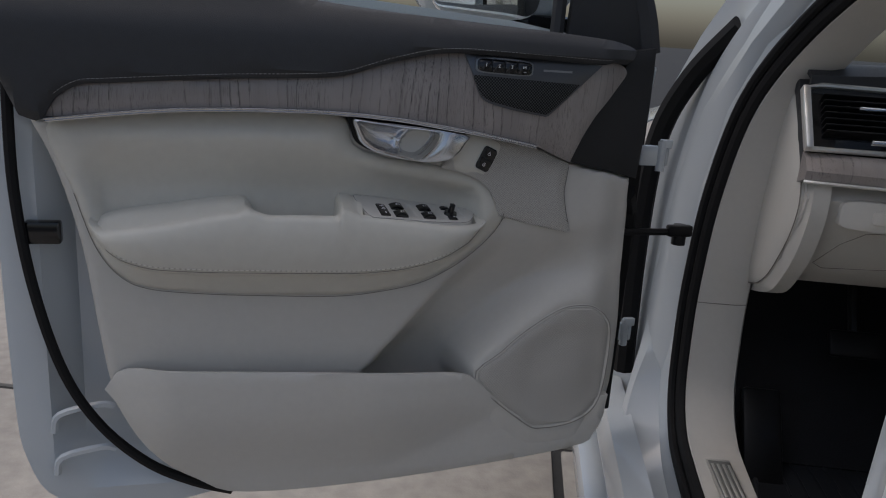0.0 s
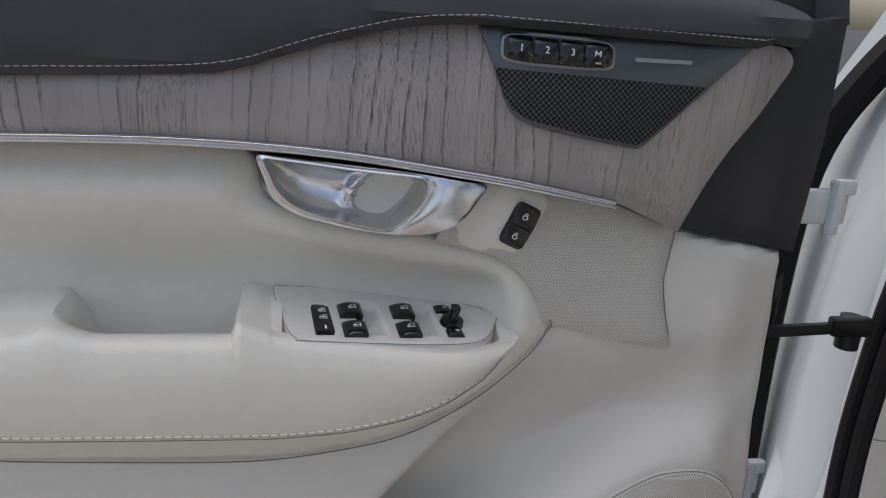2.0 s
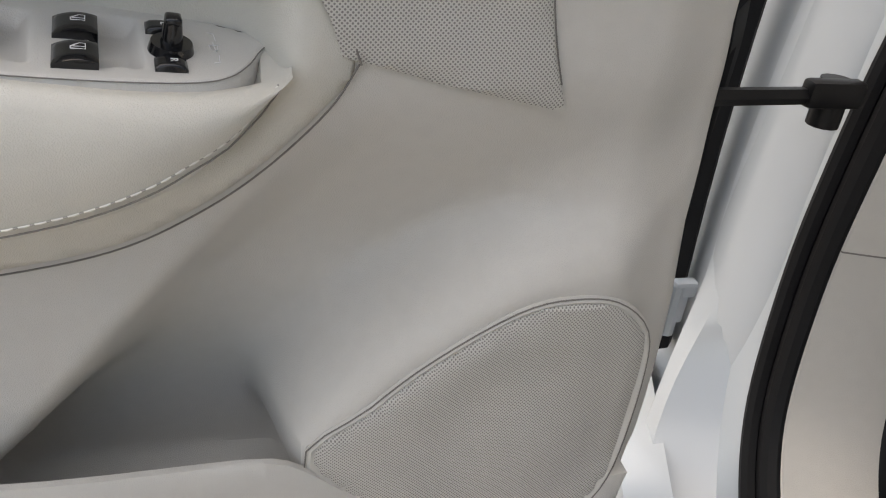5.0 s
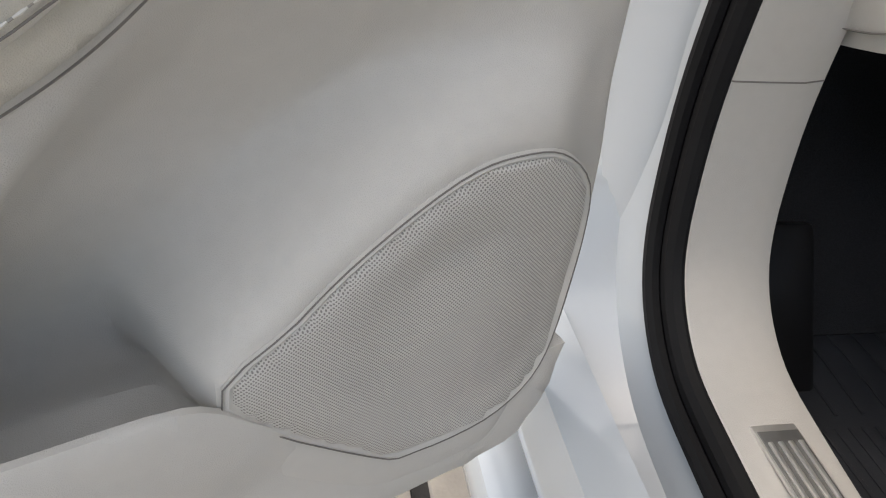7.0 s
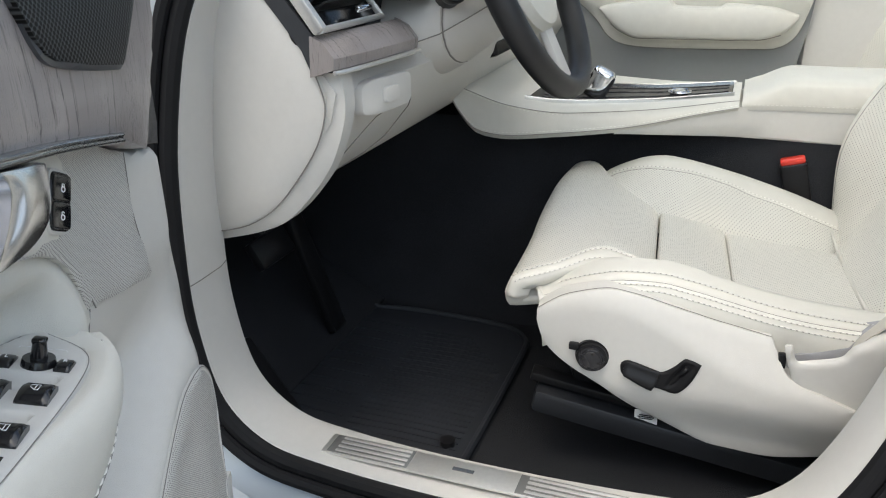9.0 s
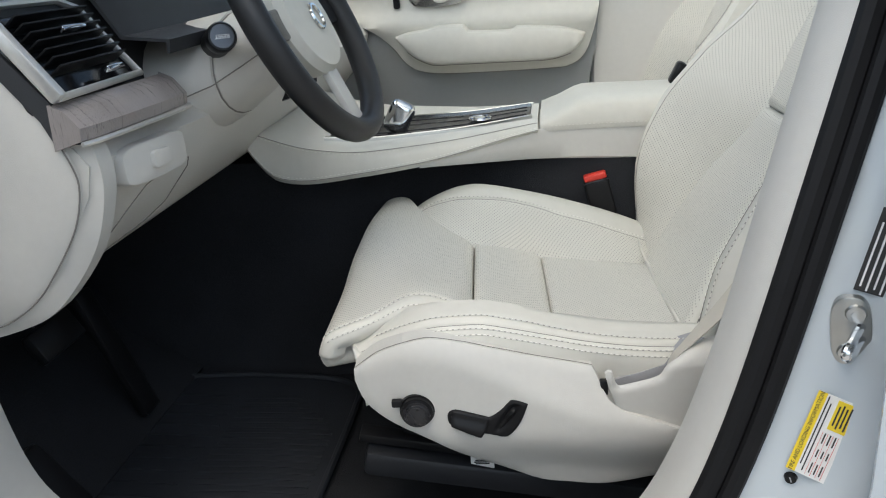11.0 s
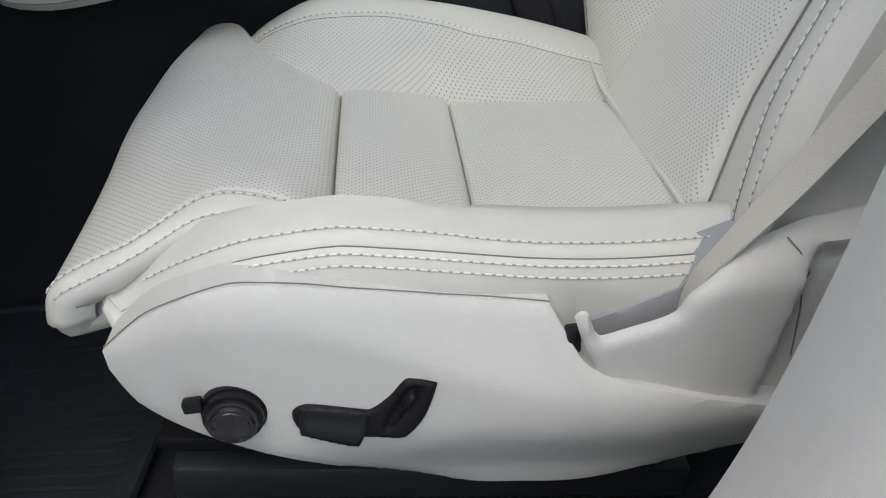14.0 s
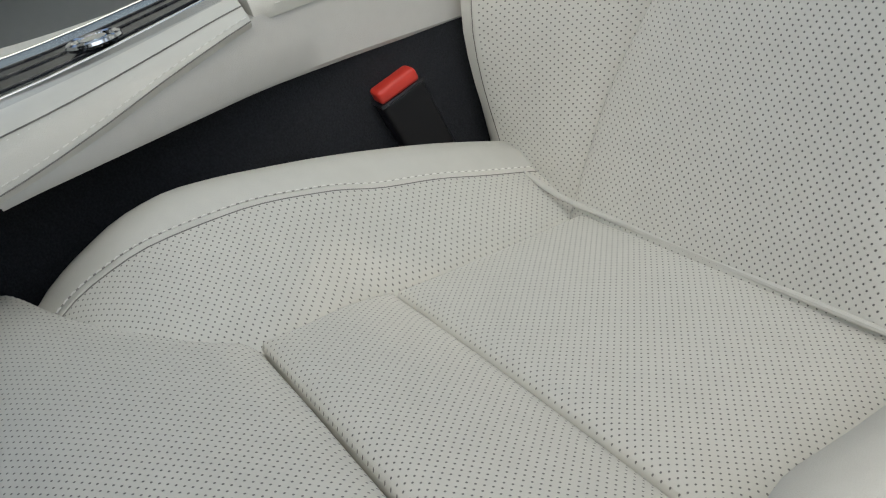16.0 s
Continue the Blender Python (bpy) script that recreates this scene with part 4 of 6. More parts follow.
# Central locking switch.
lk = pose(-0.276, 0, 1.019, 0, 24, 0)
bm = solid(ring((0, 0), 0.0135, 0.0215, 24, 5), -0.0475, -0.02, 0.002)
bm.transform(lk)
lock_bezel = part("lock_bezel", bm, trim_plastic, door)
bm = solid(ring((0, 0), 0.0118, 0.0192, 24, 6), -0.0486, -0.02, 0.001)
bm.transform(lk)
part("lock_plate", bm, gloss_black, lock_bezel)
for dz in (0.0090, -0.0090):
    b2 = solid([(p[0], p[1]) for p in ring((0, dz), 0.0112, 0.0088, 24, 7)], -0.0498, -0.03, 0.0012)
    b2.transform(lk)
    part("lock_button", b2, gloss_black, lock_bezel)
    b2 = bmesh.new()
    tube(b2, [(0.0021 * math.cos(q), -0.0499, dz - 0.001 + 0.0017 * math.sin(q)) for q in [i * math.pi / 6 for i in range(12)]], 0.00035, 5, True)
    tube(b2, [(-0.0014, -0.0499, dz + 0.0005), (-0.0012, -0.0499, dz + 0.0024), (0.0008, -0.0499, dz + 0.0026), (0.0014, -0.0499, dz + (0.0005 if dz > 0 else 0.0018))], 0.0003, 5)
    b2.transform(lk)
    part("symbol", b2, white_mark, lock_bezel)

# Perforated panel ahead of the handle, with its leather surround of the lock switch.
gr = [Vector((-0.203, 1.0400)), Vector((-0.131, 1.0125))] + spline([(-0.133, 0.984), (-0.134, 0.963), (-0.126, 0.928), (-0.116, 0.900)], 4) + [Vector((-0.123, 0.8975)), Vector((-0.19, 0.911)), Vector((-0.243, 0.9255))] + spline([(-0.250, 0.945), (-0.264, 0.968), (-0.292, 0.988), (-0.345, 1.002)], 4) + [Vector((-0.308, 1.0570))]
part("front_grille_panel", relief(gr, lambda x, z: 0.0315 + 0.012 * smooth(-0.20, -0.30, x), 0.01, 0.012, 0.006, 0.004), grille_mat, door, "cream perforated panel")
sr = [tuple(p) for p in spline([(-0.312, 1.0535), (-0.262, 1.0465), (-0.254, 1.032), (-0.272, 0.998), (-0.284, 0.9925), (-0.322, 1.000), (-0.332, 1.020)], 4, True)]
part("lock_surround", relief(sr, lambda x, z: 0.0455, 0.01, 0.012, 0.005, 0.004), leather, door)

# Map pocket lip, loudspeaker.
pocket = [Vector((-0.845, 0.645))] + spline([(-0.828, 0.672), (-0.795, 0.6835), (-0.70, 0.681), (-0.448, 0.669), (-0.30, 0.658), (-0.262, 0.643)], 4) + spline([(-0.225, 0.607), (-0.19, 0.575), (-0.165, 0.556), (-0.127, 0.545), (-0.075, 0.553), (-0.043, 0.568), (-0.024, 0.596)], 4) + [Vector((-0.008, 0.598))] + spline([(-0.010, 0.560), (-0.024, 0.524), (-0.074, 0.494), (-0.385, 0.457), (-0.632, 0.449), (-0.713, 0.480), (-0.785, 0.542), (-0.83, 0.625)], 4)
pocket_height = lambda x, z: max(0.0300, 0.062 - 0.028 * smooth(-0.45, -0.15, x) - 0.030 * smooth(-0.74, -0.85, x) - 0.034 * smooth(0.62, 0.45, z))
bm = relief(pocket, pocket_height, 0.5, 0.016, 0.004, 0.003)
for v in bm.verts:
    if v.co.y > 0.4:
        v.co.y = -pocket_height(v.co.x, v.co.z) + (0.008 if v.co.z > 0.60 and v.co.x < -0.24 else 0.05)
part("map_pocket", bm, trim_plastic, door, "cream map pocket panel", 50)
spk = SPEAKER


def speaker_height(x, z):
    r = math.hypot((x + 0.10) / 0.085, (z - 0.645) / 0.090)
    return 0.038 - 0.004 * smooth(1.10, 0.75, r) + 0.004 * smooth(0.8, 0.0, r) - 0.008 * smooth(-0.08, 0.0, x)


part("speaker_grille", relief(spk, speaker_height, 0.005, 0.010, 0.006, 0.005), grille_mat, door, "cream perforated loudspeaker grille")
seam([(p.x, -(speaker_height(p.x, p.y) - 0.0022), p.y) for p in [Vector((-0.10 + (q.x + 0.10) * 1.022, 0.655 + (q.y - 0.655) * 1.018)) for q in spk]], door, 0.0008)
seam([(p[0] + 0.0008, -(base_height(p[0], p[1]) + 0.0015), p[1]) for p in gr[1:13]], door, 0.0008)
part("speaker_rim", tube(bmesh.new(), [(p.x, -(speaker_height(p.x, p.y) - 0.006), p.y) for p in spk], 0.0045, 6, True), trim_plastic, door)

# Dark gap between door and hinge pillar.
bm = bmesh.new()
box(bm, 0.028, 0.085, 0.84, 0.056, 0.012, 0.66, 0.004)
part("hinge_face", bm, rubber, door, "black rubber covered hinge face")
# Edge seal of the door, hinges, check strap, latch plate.
bm = bmesh.new()
tube(bm, spline([(-0.955, -0.002, 1.10), (-0.957, 0.0, 0.95), (-0.942, 0.002, 0.80), (-0.908, 0.003, 0.66), (-0.858, 0.004, 0.565), (-0.79, 0.004, 0.495), (-0.72, 0.004, 0.456), (-0.66, 0.010, 0.432)], 6), 0.008, 8)
part("edge_seal", bm, rubber, door, "black rubber edge seal")
bm = bmesh.new()
box(bm, -0.925, 0.012, 0.882, 0.05, 0.02, 0.034, 0.004)
part("latch_plate", bm, gloss_black, door, "black latch plate")
bm = bmesh.new()
for zz in (0.575, 0.50):
    tube(bm, spline([(-0.93, 0.013, zz - 0.02), (-0.92, 0.012, zz + 0.01), (-0.86, 0.012, zz + 0.025), (-0.84, 0.013, zz + 0.02)], 4), 0.006, 6)
part("pressed_ribs", bm, white_paint, door)
for z in (1.018, 0.668):
    bm = bmesh.new()
    dy = 0.045 if z < 0.8 else 0.0
    box(bm, 0.060, 0.052 + dy, z, 0.055, 0.014, 0.036, 0.004)
    box(bm, 0.078, 0.045 + dy, z + 0.022, 0.022, 0.012, 0.016, 0.003)
    tube(bm, [(0.072, 0.046 + dy, z - 0.026), (0.072, 0.046 + dy, z + 0.026)], 0.008, 10)
    part("hinge", bm, white_paint, door, "white painted door hinge")
bm = bmesh.new()
tube(bm, [(0.02, 0.060, 0.876), (0.16, 0.088, 0.870)], 0.007, 6)
tube(bm, [(0.155, 0.086, 0.846), (0.155, 0.086, 0.884)], 0.013, 12)
box(bm, 0.150, 0.080, 0.874, 0.05, 0.016, 0.022, 0.004)
part("check_strap", bm, black_plastic, door, "black door check strap")
bm = bmesh.new()
tube(bm, spline([(0.02, 0.06, 0.95), (0.05, 0.10, 0.90), (0.06, 0.12, 0.82), (0.04, 0.10, 0.72)], 5), 0.018, 8)
part("wiring_gaiter", bm, rubber, door, "black rubber wiring gaiter")

# Window frame, glass and mirror.
bm = bmesh.new()
tube(bm, spline([(0.02, 0.045, 1.19), (-0.005, 0.05, 1.28), (-0.08, 0.06, 1.40), (-0.2, 0.075, 1.52)], 5), 0.022, 8)
tube(bm, [(-0.145, 0.05, 1.20), (-0.14, 0.055, 1.45)], 0.012, 8)
part("window_frame", bm, dark_pad, door, "black window frame")
bm = solid([(-0.13, 1.20), (0.015, 1.18), (0.0, 1.30), (-0.12, 1.42)], 0.035, 0.05, 0.002)
part("frame_cover", bm, dark_pad, door)
bm = bmesh.new()
box(bm, -0.55, 0.062, 1.24, 0.82, 0.004, 0.10)
gl = part("window_glass", bm, glass, door, "clear side window glass")
gl.visible_shadow = False
rows = []
for k in range(13):
    a = -0.352 + 0.268 * k / 12
    e = math.sqrt(max(0.02, 1 - ((k - 6) / 6.2) ** 4))
    rows.append([(a, 0.20 + 0.075 * math.cos(q) * (0.9 if math.cos(q) < 0 else 1.25), 1.290 + 0.085 * e * math.sin(q)) for q in [2 * math.pi * i / 20 for i in range(20)]])
mirror = part("side_mirror", loft(rows, True), white_paint, door, "white door mirror housing")
bm = bmesh.new()
box(bm, -0.135, 0.165, 1.222, 0.14, 0.06, 0.04, 0.012)
part("mirror_foot", bm, gloss_black, mirror)
mg = solid(ring((-0.245, 1.290), 0.095, 0.062, 28, 4), 0.126, 0.14, 0.003)
part("mirror_glass", mg, mat("mirror_silver", (0.85, 0.87, 0.88), 0.02, metal=1.0, vary=0.0), mirror, "silvered mirror glass")

# ---- driver's seat; built square, then turned a little on its rails ----
SEAT_POSE = pose(0.515, -0.450, 0) @ pose(0, 0, 0, 0, 0, 5) @ pose(-0.515, 0.450, 0)
seat = thing("driver_seat", SEAT_POSE, "cream perforated leather driver's seat with power controls", "car seat")
CUSHION = [(-0.76, 0.612), (-0.71, 0.620), (-0.60, 0.632), (-0.499, 0.650), (-0.43, 0.676), (-0.376, 0.696), (-0.33, 0.710)]


def cushion_z(y):
    return curve1(CUSHION, y)


def edged(length, roll, inner):
    """Steps from 0 to 1, close together near both edges."""
    near = [roll * k / length for k in (0.0, 0.12, 0.3, 0.55, 0.8, 1.0)]
    return near + [near[-1] + (1 - 2 * near[-1]) * k / inner for k in range(1, inner)] + [1 - v for v in near[::-1]]


def pillow(x0, x1, y0, y1, height, roll=0.011, depth=0.030, crown=0.008):
    """A padded panel that lies on the seat. x0 and x1 are given by y."""
    rows = []
    for s in edged(abs(y1 - y0), 0.018, 12):
        y = y0 + (y1 - y0) * s
        row = []
        a, b = x0(y), x1(y)
        for t in edged(b - a, 0.018, 18):
            e = min(min(t, 1 - t) * (b - a), min(s, 1 - s) * abs(y1 - y0))
            drop = roll * (1 - math.sqrt(max(0, 1 - (1 - min(1, e / 0.018)) ** 2)))
            row.append((a + (b - a) * t, y, height(y) + crown * (1 - (2 * t - 1) ** 2) * 0.5 + crown * (1 - (2 * s - 1) ** 2) * 0.5 - drop))
        rows.append(row)
    rows = [[(p[0], p[1], p[2] - depth) for p in rows[0]]] + rows + [[(p[0], p[1], p[2] - depth) for p in rows[-1]]]
    rows = [[(r[0][0], r[0][1], r[0][2] - depth)] + r + [(r[-1][0], r[-1][1], r[-1][2] - depth)] for r in rows]
    return loft(rows)


SETTLE = Vector((-0.175, -0.448, 1.010))


def settle(p, k=0.042):
    """Sets the outer side of the seat further in, along lines from one point beside it."""
    p = Vector(p)
    return p + (p - SETTLE) * (k + 0.045 * smooth(-0.33, -0.23, p.y)) * smooth(0.345, 0.300, p.x)


def settled(bm):
    for v in bm.verts:
        v.co = settle(v.co)
    return bm


near_x = lambda y: 0.352 + 0.03 * smooth(-0.42, -0.52, y)
far_x = lambda y: 0.664 + 0.038 * smooth(-0.38, -0.50, y)
part("front_insert", pillow(near_x, far_x, -0.4945, -0.377, cushion_z), leather_perf, seat)
part("rear_insert", pillow(near_x, far_x, -0.735, -0.4955, cushion_z), leather_perf, seat)

FAR_CREST = [(-0.72, 0.655), (-0.68, 0.673), (-0.62, 0.697), (-0.57, 0.714), (-0.515, 0.731), (-0.465, 0.744), (-0.417, 0.755), (-0.38, 0.760), (-0.348, 0.757), (-0.314, 0.746), (-0.28, 0.730), (-0.25, 0.708)]
FAR_SEAM = [(-0.72, 0.632), (-0.697, 0.642), (-0.64, 0.664), (-0.59, 0.684), (-0.536, 0.701), (-0.495, 0.718), (-0.415, 0.738), (-0.353, 0.742), (-0.302, 0.733), (-0.267, 0.716), (-0.24, 0.695)]
NEAR_CREST = [(-0.72, 0.690), (-0.641, 0.696), (-0.590, 0.700), (-0.533, 0.709), (-0.4775, 0.7235), (-0.427, 0.738), (-0.384, 0.7455), (-0.329, 0.7445), (-0.288, 0.7365), (-0.225, 0.706)]
NEAR_SEAM = [(-0.72, 0.690), (-0.641, 0.694), (-0.590, 0.6975), (-0.533, 0.7055), (-0.4775, 0.7178), (-0.427, 0.7295), (-0.384, 0.737), (-0.340, 0.7358), (-0.293, 0.7268), (-0.240, 0.7065), (-0.215, 0.694)]
rows = []
for k in range(33):
    y = -0.245 - 0.475 * k / 32
    zi, zs, zc = cushion_z(y) - 0.014, curve1(FAR_SEAM, y), curve1(FAR_CREST, y)
    xi = max(far_x(y), 0.664) - 0.002
    xs = 0.766
    rows.append([(xi, y, zi - 0.03), (xi, y, zi)] + [(xi + (xs - xi) * t, y, zi + (zs - zi) * (t ** 0.85)) for t in (0.2, 0.4, 0.6, 0.8)] + [(xs, y, zs), (xs + 0.0012, y, zs - 0.0022), (xs + 0.0030, y, zs + 0.0012), (xs + 0.02, y, zs + (zc - zs) * 0.75), (xs + 0.036, y, zc), (xs + 0.052, y, zc - 0.004), (xs + 0.064, y, zc - 0.018), (xs + 0.068, y, zc - 0.05), (xs + 0.06, y, zc - 0.12)])
bm = loft([[(p[0], p[1] + 0.004, 0.62) for p in rows[0]]] + rows)
n = len(rows[0]) - 1
for i, f in enumerate(bm.faces):
    f.material_index = 1 if i % n < 6 else 0
part("inner_bolster", bm, [leather, leather_perf], seat, "cream leather bolster beside the tunnel")
far_rows = rows
far_thread = [(r[8][0] + 0.003, r[8][1], r[8][2] + 0.0022) for r in rows[1:]]
rows = []
for k in range(35):
    y = -0.240 - 0.475 * k / 34
    zi, zs, zc = cushion_z(y) - 0.014, curve1(NEAR_SEAM, y), curve1(NEAR_CREST, y)
    xi = near_x(y) + 0.002
    fold = 0.006 * math.exp(-((y + 0.555 + 0.25 * (zs - 0.70)) / 0.016) ** 2) + 0.004 * math.exp(-((y + 0.52) / 0.02) ** 2)
    rows.append([(xi, y, zi - 0.03), (xi, y, zi), (xi - 0.010, y, zi + (zc - zi) * 0.35), (xi - 0.022, y, zi + (zc - zi) * 0.75), (0.318, y, zc - 0.002), (0.304, y, zc), (0.290, y, zc - 0.0005), (0.276, y, max(zs + 0.002, min(zc - 0.003, zs + 0.004))), (0.2685, y, zs), (0.2665, y, zs - 0.0050), (0.2640, y, zs - 0.0030), (0.2600, y, zs - 0.0065), (0.2565, y, zs - 0.0125), (0.2535 + fold * 0.5, y, zs - 0.022), (0.2520 + fold, y, zs - 0.036), (0.2550, y, zs - 0.055), (0.262, y, zs - 0.08)])
rows = [[tuple(settle(p)) for p in row] for row in rows]
front = [(p[0] + 0.008, p[1] + 0.009, max(0.685, p[2] - 0.010)) for p in rows[0]]
part("outer_bolster", loft([[(p[0] + 0.014, p[1] + 0.004, 0.684) for p in front], front] + rows), leather, seat, "cream leather bolster beside the door", 60)
near_rows = rows
near_threads = [[(r[7][0] + 0.000, r[7][1], r[7][2] + 0.0010) for r in rows[1:-1]], [(r[11][0] - 0.0006, r[11][1], r[11][2] + 0.0005) for r in rows[1:-1]], [(r[12][0] - 0.0008, r[12][1], r[12][2] - 0.0005) for r in rows[1:-1]]]

# Thigh support: fans out to the full width and rolls over the front.
PROFILE = [(-0.375, 0.660), (-0.3745, 0.688), (-0.370, 0.700), (-0.358, 0.7095), (-0.340, 0.7165), (-0.315, 0.7245), (-0.290, 0.7305), (-0.265, 0.7355), (-0.238, 0.7385), (-0.213, 0.7382), (-0.196, 0.7350), (-0.185, 0.7292), (-0.177, 0.7200), (-0.172, 0.7060), (-0.169, 0.6900), (-0.168, 0.6730), (-0.172, 0.6590), (-0.184, 0.6540), (-0.25, 0.6660)]
NEAR_EDGE = [(-0.376, 0.3535), (-0.340, 0.3400), (-0.308, 0.3360), (-0.280, 0.3310), (-0.258, 0.3220), (-0.235, 0.3120), (-0.210, 0.3060), (-0.185, 0.3040)]
BAND_EDGE = [(-0.376, 0.3560), (-0.355, 0.3600), (-0.330, 0.3640), (-0.305, 0.3650), (-0.280, 0.3590), (-0.258, 0.3470), (-0.238, 0.3310), (-0.218, 0.3280), (-0.200, 0.3230), (-0.185, 0.3210)]
FAR_EDGE = [(-0.376, 0.666), (-0.346, 0.680), (-0.315, 0.712), (-0.285, 0.752), (-0.262, 0.792), (-0.240, 0.828), (-0.210, 0.846), (-0.175, 0.848)]
rows = []
PROFILE = [tuple(p) for p in spline(PROFILE, 2)]
for i, (y, z) in enumerate(PROFILE):
    i = i / 2
    low = max(0, i - 12)
    a, b, e = curve1(NEAR_EDGE, y if low == 0 else -0.18), curve1(BAND_EDGE, y if low == 0 else -0.18), curve1(FAR_EDGE, y if low == 0 else -0.18)
    a, b, e = a + 0.0035 * low * (low > 2), b + 0.003 * low * (low > 2), e - 0.004 * low
    rise = 0.009 * smooth(-0.376, -0.35, y) * smooth(-0.25, -0.30, y) if low == 0 else 0.0
    round_off = 1.0 if i > 1 else 0.0
    p0, p1 = PROFILE[max(int(2 * i) - 1, 0)], PROFILE[min(int(2 * i) + 1, len(PROFILE) - 1)]
    n2 = Vector((p0[1] - p1[1], p1[0] - p0[0])).normalized()
    if i < 3:
        n2 = Vector((0, 1))
    near = [(0.012, 0.036), (0.003, 0.024), (0.0, 0.016 * round_off), (0.12, 0.0075 * round_off), (0.4, 0.0022 * round_off), (0.72, 0.0)]
    row = []
    for k, (t, inward) in enumerate(near):
        x = a + t if k < 2 else a + (b - a) * t
        row.append((x, y - n2.x * inward, z + rise - n2.y * inward))
    for dx, inward in ((-0.0018, 0.0004), (0.0, 0.0030 * round_off), (0.0020, 0.0004), (0.006, 0.0)):
        row.append((b + dx, y - n2.x * inward, z + rise - n2.y * inward))
    for k in range(1, 31):
        t = k / 30
        x = b + 0.006 + (e - 0.022 - b - 0.006) * t
        row.append((x, y, z + rise * (1 - smooth(0.0, 0.35, t)) - 0.003 * smooth(0.7, 1.0, t)))
    for dx, inward in ((0.010, 0.0065), (0.003, 0.012), (0.0, 0.022), (0.004, 0.045), (0.02, 0.06)):
        row.append((e - dx, y - n2.x * inward, z - n2.y * inward))
    bow = smooth(-0.32, -0.19, y) if low == 0 else 1.0
    row = [(p[0], p[1] - bow * (0.011 * smooth(0.31, 0.48, p[0]) - 0.004 * smooth(0.60, 0.75, p[0]) - 0.008 + 0.022 * max(0, (p[0] - 0.56) / 0.28) ** 2), p[2] - (0.013 + 0.017 * smooth(0.650, 0.735, p[2])) * bow * smooth(0.56, 0.30, p[0])) for p in row]
    rows.append(row)
bm = loft(rows)
n = len(rows[0]) - 1
for i, f in enumerate(bm.faces):
    f.material_index = 1 if 8 <= i % n < 41 else 0
part("thigh_support", bm, [leather, leather_perf], seat, "perforated cream leather thigh support with a stitched band", 60)
thigh_rows = rows
thigh_threads = [[tuple(Vector(r[k]) + Vector((0, 0.0002, 0.0006))) for r in rows[4:25]] for k in (5, 3, 41)]
bm, punched = bmesh.new(), bmesh.new()
up = Vector((0, 0, 0.0007))
for th in [far_thread] + near_threads + thigh_threads:
    stitches(bm, spline(th, 3), 0.0050, 0.0026, 0.00085, up, punched)
seam([(r[9][0] - 0.0002, r[9][1], r[9][2] + 0.0014) for r in near_rows], seat, 0.0007)
seam([(r[7][0], r[7][1], r[7][2] + 0.0018) for r in far_rows[1:]], seat, 0.0015)
seam([tuple(Vector(r[7]) + Vector((0, 0.0006, 0.0012))) for r in thigh_rows[4:30]], seat, 0.0006)
tagged(part("cushion_stitching", bm, stitch_mat, seat), kind="stuff")
tagged(part("punched_line", punched, hole_mat, seat), kind="stuff")


# Valance with the controls.
VAL_FOLD = [(-0.60, 0.6125), (-0.526, 0.6194), (-0.486, 0.631), (-0.450, 0.651), (-0.419, 0.670), (-0.379, 0.692), (-0.339, 0.706), (-0.30, 0.709), (-0.25, 0.702)]


def valance_x(y, z):
    above = z - curve1(VAL_FOLD, y)
    lean = 0.0 if above < -0.005 else (0.42 * (above + 0.005) ** 2 / 0.020 if above < 0.005 else 0.42 * above)
    return 0.2265 - 0.020 * smooth(-0.42, -0.62, y) + lean + 0.030 * smooth(0.60, 0.51, z)


val = spline([(-0.237, 0.700), (-0.2633, 0.7165), (-0.2856, 0.7240), (-0.3143, 0.7295), (-0.3347, 0.7293), (-0.3682, 0.7223), (-0.4023, 0.7116), (-0.4552, 0.6954), (-0.491, 0.6872), (-0.5275, 0.6805)], 4) + spline([(-0.5382, 0.657), (-0.5454, 0.6436), (-0.554, 0.6358), (-0.5682, 0.6286), (-0.5916, 0.6217), (-0.645, 0.604), (-0.70, 0.587), (-0.76, 0.568)], 3) + spline([(-0.76, 0.545), (-0.66, 0.530), (-0.607, 0.518), (-0.55, 0.5035), (-0.503, 0.5015), (-0.45, 0.507), (-0.372, 0.548), (-0.3205, 0.589), (-0.276, 0.621), (-0.2473, 0.6527), (-0.2365, 0.685)], 4)


def valance_mesh(out, height, **kw):
    """A relief turned to face -x; its outline is given by y and z."""
    bm = relief(out, height, **kw)
    for v in bm.verts:
        v.co = Vector((v.co.y, v.co.x, v.co.z))
    return bm


